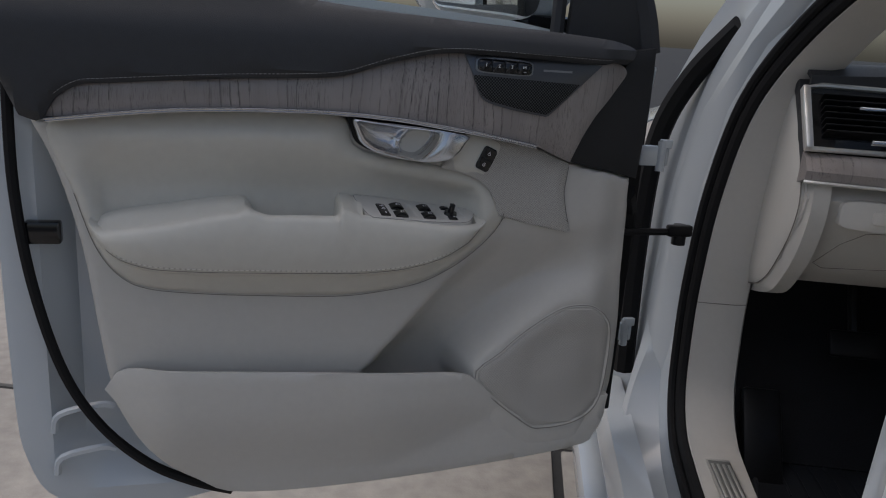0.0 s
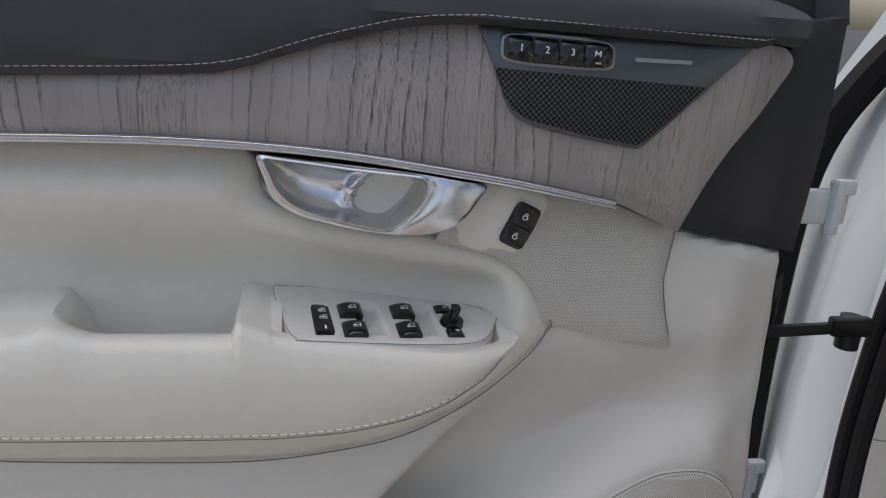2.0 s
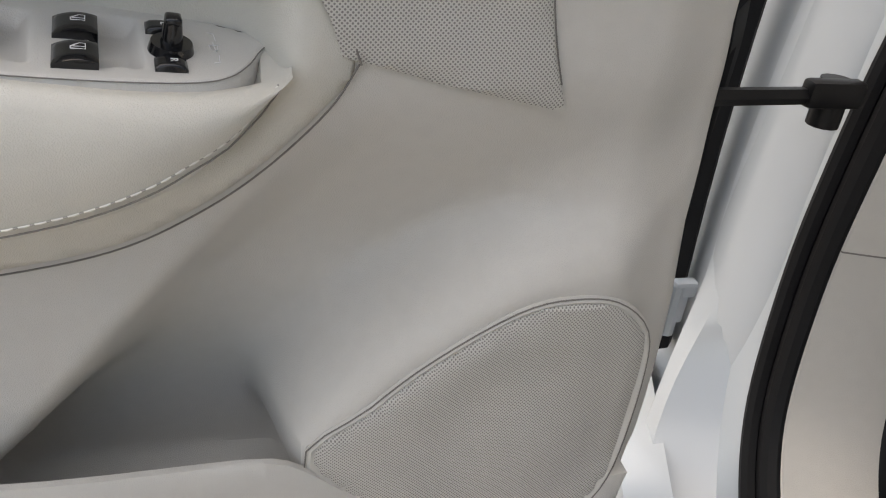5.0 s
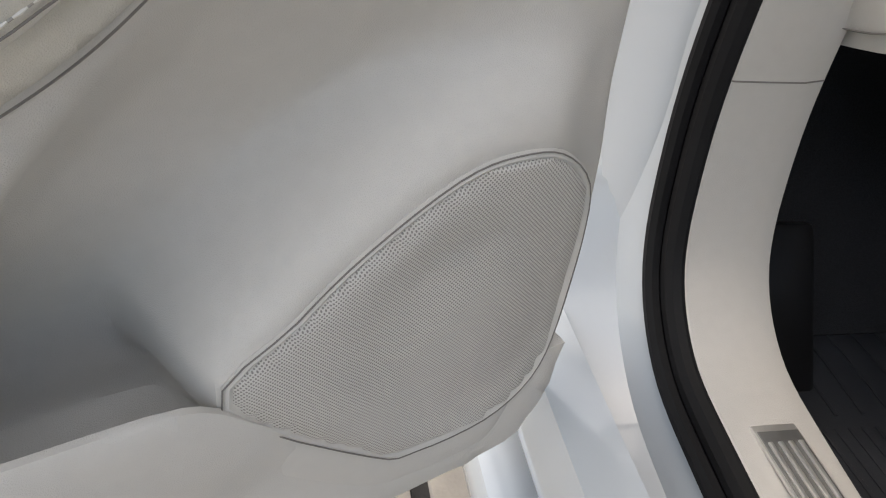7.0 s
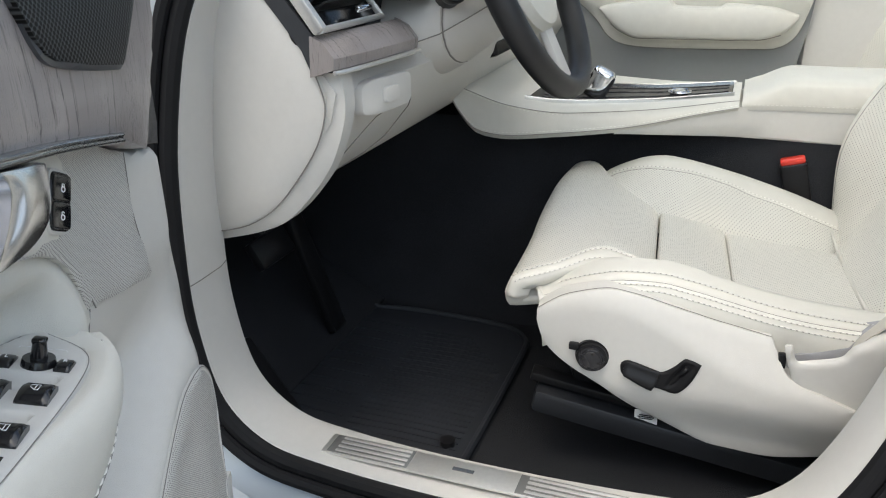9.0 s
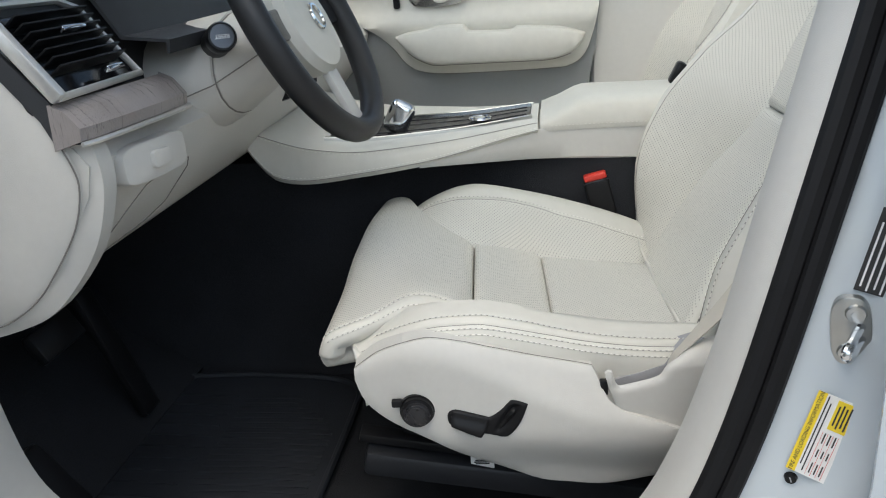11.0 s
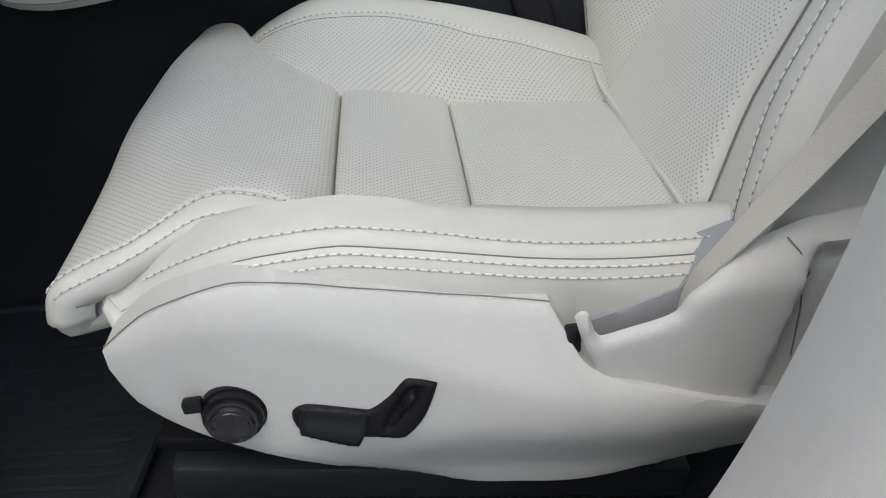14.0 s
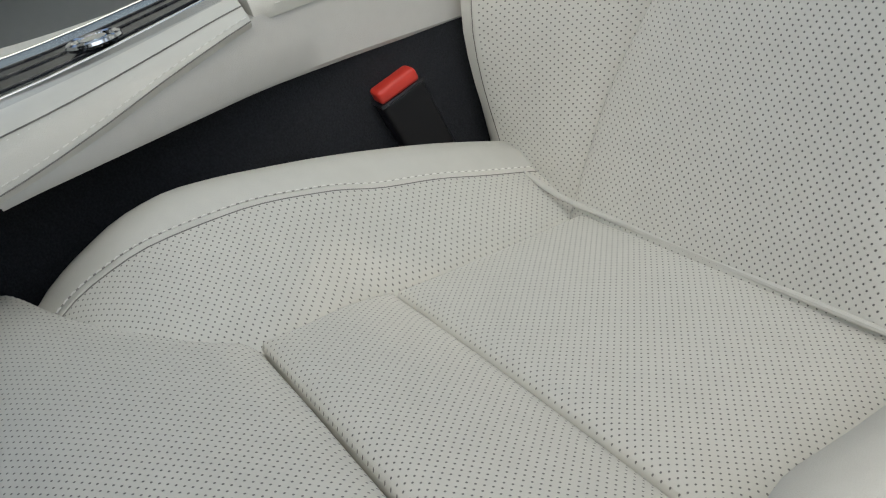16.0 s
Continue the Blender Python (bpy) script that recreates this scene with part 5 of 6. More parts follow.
valance = part("valance", settled(valance_mesh(val, lambda y, z: -valance_x(y, z), back=0.30, cell=0.009, radius=0.003, drop=0.002)), trim_plastic, seat, "cream plastic seat valance")
seam([settle((valance_x(p.x, p.y) + 0.0050, p.x, p.y + 0.0008)) for p in val[:37]], valance, 0.0007)
KY, KZ = -0.307, 0.6375
KNOB = Matrix.Translation(settle((0.2285, KY, KZ)))
for knob_name, knob_mat, discs in (("lumbar_ring", black_plastic, ((0.0240, 0.0232, 0.010, 0.0), (0.0224, 0.0212, 0.016, -0.003))), ("lumbar_knob", satin_black, ((0.0188, 0.0182, 0.024, -0.004), (0.0168, 0.0150, 0.004, -0.0165)))):
    bm = bmesh.new()
    for r1, r2, dep, at in discs:
        bmesh.ops.create_cone(bm, cap_ends=True, segments=40, radius1=r1, radius2=r2, depth=dep, matrix=pose(at, 0, 0, 0, -90, 0))
    if knob_name == "lumbar_ring":
        box(bm, -0.006, 0.0255, 0.0135, 0.009, 0.014, 0.010, 0.002)
    part(knob_name, bm, knob_mat, valance, "black lumbar control knob").matrix_local = KNOB
bm = bmesh.new()
dome = []
for r, h in ((0.0135, 0.0), (0.0128, 0.0012), (0.0090, 0.0018), (0.0004, 0.0021)):
    dome.append([(-0.0184 - h, r * math.cos(q), r * math.sin(q)) for q in [2 * math.pi * k / 32 for k in range(32)]])
grid_faces(bm, dome, True)
face_part = part("knob_face", bm, satin_black, valance)
face_part.matrix_local = KNOB
for a in range(4):
    bm = bmesh.new()
    q = a * math.pi / 2 + 0.2
    box(bm, -0.0196, 0.0108 * math.cos(q), 0.0108 * math.sin(q), 0.0012, 0.0042, 0.0042, 0.0006, pose(0, 0, 0, math.degrees(q) + 45, 0, 0))
    part("knob_mark", bm, gloss_black, face_part)
lever = [Vector(p) for p in spline([(-0.3444, 0.6200), (-0.3447, 0.6300), (-0.3520, 0.6350), (-0.3628, 0.6335), (-0.3900, 0.6248), (-0.3985, 0.6235), (-0.4122, 0.6331), (-0.4220, 0.6440), (-0.4280, 0.6466), (-0.4440, 0.6412), (-0.4447, 0.6370), (-0.4358, 0.6138), (-0.4250, 0.5985), (-0.4152, 0.5925), (-0.398, 0.5972), (-0.360, 0.6055), (-0.3475, 0.6135)], 3, True)]
pocket_line = [tuple(p) for p in spline([(-0.4029, 0.6060), (-0.4131, 0.6255), (-0.4244, 0.6410), (-0.4355, 0.6405), (-0.4350, 0.6345), (-0.4213, 0.6125), (-0.4090, 0.6020)], 3, True)]
pk = np.array(pocket_line)
pkd = np.roll(pk, -1, 0) - pk
pocket_segs = (pk, pkd, (pkd * pkd).sum(1) + 1e-12)


def recess_x(y, z):
    deep = smooth(0.0, 0.0025, edge_distance(y, z, pocket_segs)) if inside(pocket_line, y, z) else 0.0
    return valance_x(y, z) - 0.0034 + 0.0026 * deep


part("control_recess", settled(valance_mesh(lever, lambda y, z: -recess_x(y, z), back=0.26, cell=0.0022, radius=0.003, drop=0.0028)), matt_black, valance, "black seat control recess", 50)
slide = [Vector(p) for p in spline([(-0.3485, 0.6170), (-0.3500, 0.6300), (-0.3545, 0.6345), (-0.3930, 0.6235), (-0.3960, 0.6190), (-0.3880, 0.6010), (-0.3815, 0.5985), (-0.3520, 0.6135)], 3, True)]
part("slide_switch", settled(valance_mesh(slide, lambda y, z: -(valance_x(y, z) - 0.0045 - 0.0060 * smooth(0.009, -0.008, (z - 0.6165) - 0.30 * (y + 0.372))), back=0.26, cell=0.003, radius=0.0016, drop=0.0016)), black_plastic, valance, "", 50)
recline = [Vector(p) for p in spline([(-0.4065, 0.6065), (-0.4145, 0.6205), (-0.4250, 0.6350), (-0.4305, 0.6345), (-0.4290, 0.6290), (-0.4195, 0.6120), (-0.4105, 0.6040)], 3, True)]
part("recline_switch", settled(valance_mesh(recline, lambda y, z: -(valance_x(y, z) - 0.0015 - 0.006 * smooth(0.615, 0.634, z)), back=0.26, cell=0.003, radius=0.002, drop=0.0025)), black_plastic, valance, "", 50)



# Backrest.
LEAN = radians(27)


def back_point(x, s, out=0.0):
    """A place on the backrest: s metres up from its foot, out metres proud of it."""
    return Vector((x, -0.700, 0.630)) + Vector((0, -math.sin(LEAN), math.cos(LEAN))) * s + Vector((0, math.cos(LEAN), math.sin(LEAN))) * out


def back_panel(x0, x1, s0, s1, out, nx=20, ny=24, deep=0.05):
    rows = []
    for u in edged(s1 - s0, 0.018, 16):
        s = s0 + (s1 - s0) * u
        a0, a1 = curve1(x0, s), curve1(x1, s)
        row = []
        for t in edged(a1 - a0, 0.018, 14):
            e = min(min(t, 1 - t) * (a1 - a0), min(u, 1 - u) * (s1 - s0))
            drop = 0.014 * (1 - math.sqrt(max(0, 1 - (1 - min(1, e / 0.018)) ** 2)))
            row.append(tuple(back_point(a0 + (a1 - a0) * t, s, out + 0.006 * (1 - (2 * t - 1) ** 2) - drop)))
        rows.append([tuple(Vector(row[0]) + Vector((0, -deep, 0)))] + row + [tuple(Vector(row[-1]) + Vector((0, -deep, 0)))])
    rows = [[tuple(Vector(p) + Vector((0, -deep, 0))) for p in rows[0]]] + rows + [[tuple(Vector(p) + Vector((0, -deep, 0))) for p in rows[-1]]]
    bm = loft(rows)
    bm.normal_update()
    face = Vector((0, math.cos(LEAN), math.sin(LEAN)))
    for f in bm.faces:
        f.material_index = 1 if abs(f.normal.dot(face)) > 0.8 else 0
    return bm


BX0 = [(-0.05, 0.40), (0.0, 0.415), (0.12, 0.448), (0.25, 0.450), (0.33, 0.428), (0.60, 0.43)]
BX1 = [(-0.05, 0.72), (0.0, 0.715), (0.08, 0.706), (0.18, 0.676), (0.33, 0.596), (0.42, 0.625), (0.60, 0.64)]
part("back_insert", back_panel(BX0, BX1, -0.03, 0.326, 0.012), [leather, leather_perf_back], seat)
part("upper_back_insert", back_panel(BX0, BX1, 0.327, 0.60, 0.012), [leather, leather_perf_back], seat)
back_threads = []
for side in (1, -1):
    rows = []
    for k in range(31):
        s = -0.03 + 0.66 * k / 30
        xi = curve1(BX1 if side > 0 else BX0, s)
        rise = curve1([(-0.05, -0.005), (0.0, 0.012), (0.03, 0.028), (0.06, 0.046), (0.10, 0.068), (0.14, 0.084), (0.18, 0.091), (0.25, 0.093), (0.35, 0.080), (0.45, 0.05), (0.63, 0.03)], s) if side > 0 else curve1([(-0.05, 0.020), (0.0, 0.035), (0.06, 0.056), (0.15, 0.074), (0.28, 0.070), (0.42, 0.045), (0.63, 0.03)], s)
        xo = curve1([(-0.05, 0.81), (0.0, 0.832), (0.10, 0.846), (0.14, 0.850), (0.20, 0.862), (0.25, 0.868), (0.35, 0.842), (0.45, 0.80), (0.63, 0.74)], s) if side > 0 else curve1([(-0.05, 0.262), (0.06, 0.262), (0.20, 0.272), (0.40, 0.30), (0.63, 0.35)], s)
        row = [back_point(xi, s, -0.03), back_point(xi, s, -0.002)]
        for t in (0.2, 0.4, 0.6):
            row.append(back_point(xi + (xo - xi) * t, s, rise * (t / 0.78) ** 1.05))
        row += [back_point(xi + (xo - xi) * 0.74, s, rise * 0.965), back_point(xi + (xo - xi) * 0.76, s, rise * 0.985), back_point(xi + (xo - xi) * 0.86, s, rise), back_point(xi + (xo - xi) * 0.96, s, rise * 0.80), back_point(xo, s, rise * 0.3), back_point(xo, s, -0.06), back_point(xi + (xo - xi) * 0.9, s, -0.11)]
        rows.append([tuple(p) for p in row])
    bm = loft(rows)
    n = len(rows[0]) - 1
    for i, f in enumerate(bm.faces):
        f.material_index = 1 if (i % n < 5 and side > 0) else 0
    part("back_bolster", bm, [leather, leather_perf_back], seat, "cream leather backrest bolster")
    seam([tuple(Vector(r[6]) + Vector((0, 0.0008, 0.0004))) for r in rows], seat)
    seam([tuple(Vector(r[1]) + Vector((0, 0.0016, 0.0008))) for r in rows], seat, 0.0016)
    for col in (() if side > 0 else (5, 7)):
        back_threads.append([tuple(Vector(r[col]) + Vector((0, 0.0006, 0.0006))) for r in rows])
bm, punched = bmesh.new(), bmesh.new()
for th in back_threads:
    stitches(bm, spline(th, 2), 0.0055, 0.0026, 0.0009, Vector((0, 0.0005, 0.0003)), punched)
tagged(part("punched_line", punched, hole_mat, seat), kind="stuff")
tagged(part("back_stitching", bm, stitch_mat, seat), kind="stuff")
bm = bmesh.new()
tube(bm, [tuple(back_point(x, -0.004 + 0.02 * smooth(0.70, 0.83, x), 0.016 + 0.012 * smooth(0.70, 0.83, x))) for x in [0.30 + 0.025 * k for k in range(22)]], 0.0026, 8)
part("back_piping", bm, leather, seat)
shell = ((-0.05, -0.04), (0.62, -0.04), (0.62, -0.12), (-0.05, -0.12))
part("back_shell", loft([[tuple(back_point(x, s, o)) for s, o in shell] for x in (0.30, 0.80)], True), leather, seat)
# Recliner cover behind the valance, with a slot for the belt.
cover = spline([(-0.5405, 0.680), (-0.5445, 0.6835), (-0.5495, 0.6820)], 2) + [Vector((-0.5540, 0.6655))] + spline([(-0.5565, 0.6620), (-0.5620, 0.6612), (-0.5915, 0.6688), (-0.6072, 0.6765), (-0.6150, 0.6900), (-0.630, 0.7005), (-0.643, 0.7090), (-0.6584, 0.7150), (-0.679, 0.7194), (-0.7074, 0.7242), (-0.80, 0.735)], 3) + [Vector((-0.80, 0.54)), Vector((-0.655, 0.575)), Vector((-0.60, 0.600))] + spline([(-0.560, 0.620), (-0.5533, 0.6387), (-0.5501, 0.6472), (-0.5446, 0.663)], 3)
cover_x = lambda y, z: 0.2200 - 0.006 * smooth(-0.57, -0.64, y) + 0.030 * smooth(0.685, 0.735, z) ** 1.5 + 0.016 * smooth(-0.680, -0.690, y + 0.25 * (z - 0.67)) * smooth(0.715, 0.700, z)
bm = valance_mesh(cover, lambda y, z: -cover_x(y, z), back=0.5, cell=0.006, radius=0.005, drop=0.004)
for v in bm.verts:
    if v.co.x > 0.45:
        v.co.x = cover_x(v.co.y, v.co.z) + 0.0085
recliner = part("recliner_cover", settled(bm), trim_plastic, seat, "cream plastic recliner cover with a belt slot", 50)
slot = [Vector(p) for p in ((-0.548, 0.600), (-0.5465, 0.648), (-0.5560, 0.6550), (-0.5800, 0.6620), (-0.6184, 0.6735), (-0.635, 0.694), (-0.68, 0.708), (-0.80, 0.715), (-0.80, 0.56), (-0.60, 0.585))]
part("slot_liner", settled(valance_mesh(slot, lambda y, z: -0.2490, back=0.285, cell=0.02, radius=0.003, drop=0.0025)), slot_shade, recliner, "plastic slot liner coloured as in shade")
seam([settle((cover_x(y, z) - 0.0004, y, z)) for y, z in ((-0.6789, 0.7185), (-0.6850, 0.7110), (-0.6905, 0.6980), (-0.6930, 0.680), (-0.6947, 0.660), (-0.694, 0.62))], recliner, 0.0009)
bm = bmesh.new()
box(bm, 0.236, -0.541, 0.655, 0.010, 0.010, 0.020, 0.002)
settled(bm)
part("belt_anchor", bm, black_plastic, recliner)
bm = bmesh.new()
box(bm, 0.262, -0.756, 0.925, 0.030, 0.020, 0.046, 0.006, pose(0, 0, 0, 25, 0, 0))
part("belt_clip", bm, black_plastic, seat, "black belt guide clip")
# Rails and frame under the seat.
for rx in (0.318, 0.735):
    bm = bmesh.new()
    box(bm, rx, -0.435, 0.455, 0.042, 0.46, 0.040, 0.008, pose(0, 0, 0, 10.5, 0, 0))
    part("seat_rail", bm, grey_frame, seat, "dark grey steel seat rail")
    bm = bmesh.new()
    box(bm, rx + 0.01, -0.40, 0.495, 0.03, 0.40, 0.014, 0.003, pose(0, 0, 0, 10.5, 0, 0))
    part("rail_slide", bm, black_plastic, seat)
bm = bmesh.new()
box(bm, 0.53, -0.46, 0.56, 0.42, 0.40, 0.08, 0.02)
box(bm, 0.53, -0.50, 0.47, 0.36, 0.34, 0.12, 0.02)
part("seat_frame", bm, black_plastic, seat)
bm = bmesh.new()
box(bm, 0.3060, -0.3800, 0.4900, 0.002, 0.034, 0.020, 0.0008, pose(0, 0, 0, 0, 20, 0))
tag = part("rail_tag", bm, paper, seat, "white printed paper tag")
for k in range(4):
    b = bmesh.new()
    box(b, 0.3043 - 0.0006 * k, -0.3800, 0.4850 + 0.0033 * k, 0.001, 0.024 - 0.004 * (k % 2), 0.0016, 0, pose(0, 0, 0, 0, 20, 0))
    part("print_bar", b, black_print, tag)

passenger = copy_thing(seat, pose(0.70, 0.01, 0))
passenger.name = "passenger_seat"
tagged(passenger, "cream leather passenger seat beyond the tunnel", "car seat")

# ---- dashboard ----
dash = thing("dashboard", pose(0, 0, 0), "cream and charcoal dashboard with ash wood and chrome vents", "dashboard")
rows = []
for x in (0.137, 0.16, 0.25, 0.40, 0.55, 0.72, 0.86, 1.0, 1.3, 1.58):
    out = 0.02 * smooth(0.16, 0.4, x)
    rows.append([(x, 0.55, 1.10), (x, 0.40, 1.085), (x, 0.24, 1.06), (x, 0.10, 1.04), (x, 0.05 - out, 1.015), (x, 0.018 - out, 1.000), (x, 0.008 - out, 0.985), (x, 0.016 - out, 0.955), (x, 0.045 - out, 0.91), (x, 0.085 - out, 0.865), (x, 0.130, 0.825), (x, 0.20, 0.812), (x, 0.34, 0.84)])
part("lower_dash", loft(rows, thick=-0.01), trim_plastic, dash, "cream lower dashboard")
rows = []
for x in (0.137, 0.17, 0.30, 0.50, 0.70, 0.86, 1.1, 1.58):
    hump = 0.045 * math.exp(-((x - 0.51) / 0.16) ** 2)
    rows.append([(x, 0.60, 1.13), (x, 0.40, 1.175), (x, 0.22, 1.185 + hump * 0.5), (x, 0.11, 1.180 + hump), (x, 0.085, 1.170 + hump), (x, 0.082, 1.14), (x, 0.06, 1.07), (x, 0.05, 1.035), (x, 0.14, 1.03)])
part("dash_top", loft(rows, thick=-0.008), dark_pad, dash, "charcoal soft dashboard top")
end = [tuple(p) for p in spline([(0.155, 1.168), (0.110, 1.131), (0.073, 1.087), (0.035, 1.038), (0.014, 0.990), (0.012, 0.960), (0.028, 0.917), (0.062, 0.869), (0.100, 0.827), (0.147, 0.797), (0.200, 0.782)], 4)] + [(0.210, 0.96), (0.200, 1.077), (0.185, 1.168)]
part("dash_end_cover", valance_mesh([Vector(p) for p in end], lambda y, z: -0.128, back=0.16, cell=0.03, radius=0.008, drop=0.006), trim_plastic, dash, "cream dashboard end cover")
end2 = [tuple(p) for p in spline([(0.09, 1.10), (0.050, 1.055), (0.0, 1.02), (-0.012, 0.985), (-0.006, 0.94), (0.022, 0.879), (0.083, 0.811), (0.14, 0.783), (0.22, 0.762)], 4)] + [(0.235, 0.96), (0.22, 1.13)]
part("dash_end", valance_mesh([Vector(p) for p in end2], lambda y, z: -0.135, back=0.17, cell=0.04, radius=0.010, drop=0.008), trim_plastic, dash)
strip_out = [Vector(p) for p in ((0.165, 1.175), (0.115, 1.140), (0.078, 1.095), (0.036, 1.040), (0.026, 1.016), (-0.004, 1.014), (0.020, 1.060), (0.070, 1.120), (0.110, 1.168), (0.135, 1.182))]
part("dash_edge", valance_mesh(strip_out, lambda y, z: -0.126, back=0.17, cell=0.03, radius=0.004, drop=0.003), dark_pad, dash, "charcoal dashboard edge")
bm = bmesh.new()
tube(bm, [(0.1318, p[0], p[1]) for p in end], 0.0010, 6, True)
part("cover_joint", bm, seam_mat, dash)
# Air vent with its chrome frame.
tilt_vent = Matrix.Translation((0.215, 0.040, 1.110)) @ pose(0, 0, 0, -36, 0, 0)
bm = bmesh.new()
box(bm, 0, 0.03, 0, 0.165, 0.05, 0.108, 0.006)
bm.transform(tilt_vent)
vent = part("air_vent", bm, gloss_black, dash, "black air vent")
for k in range(7):
    b = bmesh.new()
    box(b, 0.006, -0.004, -0.028 + 0.011 * k, 0.138, 0.022, 0.0022, 0.0006)
    b.transform(tilt_vent)
    part("vent_slat", b, black_plastic, vent)
b = bmesh.new()
tube(b, [(-0.085, 0, -0.056), (-0.085, 0, 0.056), (-0.06, 0, 0.062), (0.05, 0, 0.060), (0.078, 0, 0.045), (0.088, 0, -0.056)], 0.005, 8, True, 1.0)
b.transform(tilt_vent)
part("vent_frame", b, brushed, vent, "satin chrome vent frame")
b = bmesh.new()
box(b, -0.0865, 0.0, 0.0, 0.013, 0.018, 0.116, 0.004)
b.transform(tilt_vent)
part("vent_frame", b, brushed, vent)
for kx, kz, kw in ((0.01, 0.012, 0.045), (0.02, -0.047, 0.036)):
    b = bmesh.new()
    box(b, kx, -0.016, kz, kw, 0.008, 0.006, 0.002)
    b.transform(tilt_vent)
    part("vent_tab", b, chrome, vent)
# Wood ledge under the vent.
rows = []
for x, y in ((0.126, -0.010), (0.14, -0.015), (0.20, -0.024), (0.28, -0.032), (0.335, -0.035), (0.355, -0.022)):
    rows.append([(x, y + 0.032, 1.058), (x, y + 0.014, 1.050), (x, y, 1.032), (x, y + 0.002, 1.018), (x, y + 0.035, 1.008)])
part("wood_ledge", loft(rows, True), wood, dash, "grey ash wood ledge")
bm = bmesh.new()
tube(bm, [(x, y - 0.0005, 1.015) for x, y in ((0.124, -0.010), (0.14, -0.016), (0.20, -0.025), (0.28, -0.033), (0.335, -0.036))], 0.003, 6)
part("ledge_chrome", bm, brushed, dash)
bm = solid(ring((0.250, 0.968), 0.062, 0.024, 28, 5), 0.0, 0.02, 0.003, lambda x, z: 0.012 + 0.02 * smooth(0.16, 0.3, x))
part("switch_panel", bm, trim_plastic, dash)
bm = solid(ring((0.250, 0.968), 0.016, 0.011, 20, 5), 0.0, 0.02, 0.002, lambda x, z: 0.017 + 0.02 * smooth(0.16, 0.3, x))
part("release_button", bm, trim_plastic, dash)
rows = []
for k in range(17):
    x = 0.315 + 0.39 * k / 16
    e = math.sqrt(max(0.0, 1 - ((x - 0.51) / 0.2) ** 6))
    rows.append([(x, 0.26, 1.10), (x, 0.20, 1.15 + 0.085 * e), (x, 0.10, 1.155 + 0.09 * e), (x, 0.055, 1.15 + 0.085 * e), (x, 0.052, 1.145 + 0.078 * e), (x, 0.066, 1.135 + 0.075 * e), (x, 0.030, 1.105), (x, -0.030, 1.098), (x, -0.028, 1.085)])
binnacle = part("instrument_hood", loft(rows, thick=-0.004), dark_pad, dash, "charcoal instrument hood")
bm = bmesh.new()
box(bm, 0.51, 0.052, 1.160, 0.34, 0.006, 0.098, 0.004, pose(0, 0, 0, -20, 0, 0))
part("display", bm, piano, binnacle, "dark instrument display")
bm = bmesh.new()
box(bm, 0.86, 0.020, 1.06, 0.19, 0.03, 0.25, 0.008, pose(0, 0, 0, -14, 0, 0))
part("centre_screen", bm, piano, dash, "dark centre touch screen")
seam([(0.30, -0.0155, 0.945), (0.345, -0.0155, 0.944), (0.352, -0.008, 0.930), (0.335, 0.026, 0.885), (0.30, 0.043, 0.868), (0.20, 0.048, 0.862), (0.182, 0.040, 0.872), (0.205, 0.005, 0.915), (0.235, -0.010, 0.938), (0.30, -0.0155, 0.945)], dash, 0.0010)
# Steering column, stalk and wheel.
rows = []
for y, zc, rx, rz in ((0.10, 1.005, 0.145, 0.095), (0.02, 1.022, 0.135, 0.088), (-0.045, 1.045, 0.115, 0.076), (-0.047, 1.045, 0.110, 0.072), (-0.050, 1.046, 0.112, 0.073), (-0.085, 1.066, 0.100, 0.068), (-0.12, 1.085, 0.082, 0.058)):
    rows.append([(0.51 + rx * math.cos(a), y, zc + rz * math.sin(a)) for a in [2 * math.pi * i / 24 for i in range(24)]])
part("steering_column", loft(rows, True), trim_plastic, dash, "cream steering column cowl")
seam([rows[3][k % 24] for k in range(25)], dash, 0.0028)
seam([(0.51 - 0.138, 0.02, 1.008), (0.51 - 0.118, -0.045, 1.030), (0.51 - 0.104, -0.085, 1.052), (0.51 - 0.086, -0.118, 1.072)], dash, 0.0014)
bm = bmesh.new()
tube(bm, [(0.412, 0.116, 0.866), (0.44, 0.120, 0.864), (0.50, 0.131, 0.859), (0.57, 0.144, 0.854), (0.611, 0.152, 0.852)], [0.001, 0.0055, 0.0065, 0.005, 0.001], 10)
part("panel_slot", bm, rubber, dash, "dark slot in the knee panel")
bm = bmesh.new()
S0, S1 = Vector((0.450, -0.030, 1.075)), Vector((0.352, -0.088, 1.098))
sd = (S1 - S0).normalized()
tube(bm, [S0, S0 + sd * 0.05, S0 + sd * 0.075], [0.020, 0.020, 0.016], 16)
tube(bm, [S0 + sd * 0.075, S0 + sd * 0.080, S0 + sd * 0.088], [0.017, 0.0185, 0.0185], 20)
tube(bm, [S0 + sd * 0.090, S0 + sd * 0.094, S0 + sd * 0.114, S0 + sd * 0.118], [0.0165, 0.0195, 0.0195, 0.0175], 24)
stalk = part("stalk", bm, black_plastic, dash, "black column stalk")
face = Matrix.Translation(S0 + sd * 0.1186) @ sd.to_track_quat("Z", "Y").to_matrix().to_4x4()
bm = bmesh.new()
bmesh.ops.create_cone(bm, cap_ends=True, segments=28, radius1=0.0160, radius2=0.0150, depth=0.0016)
bm.transform(face)
part("end_cap", bm, satin_dark, stalk)
bm = text_mesh("RESET", 0.0072)
bm.transform(face @ pose(0, 0, 0.0010, 0, 0, 180))
part("lettering", bm, white_mark, stalk)
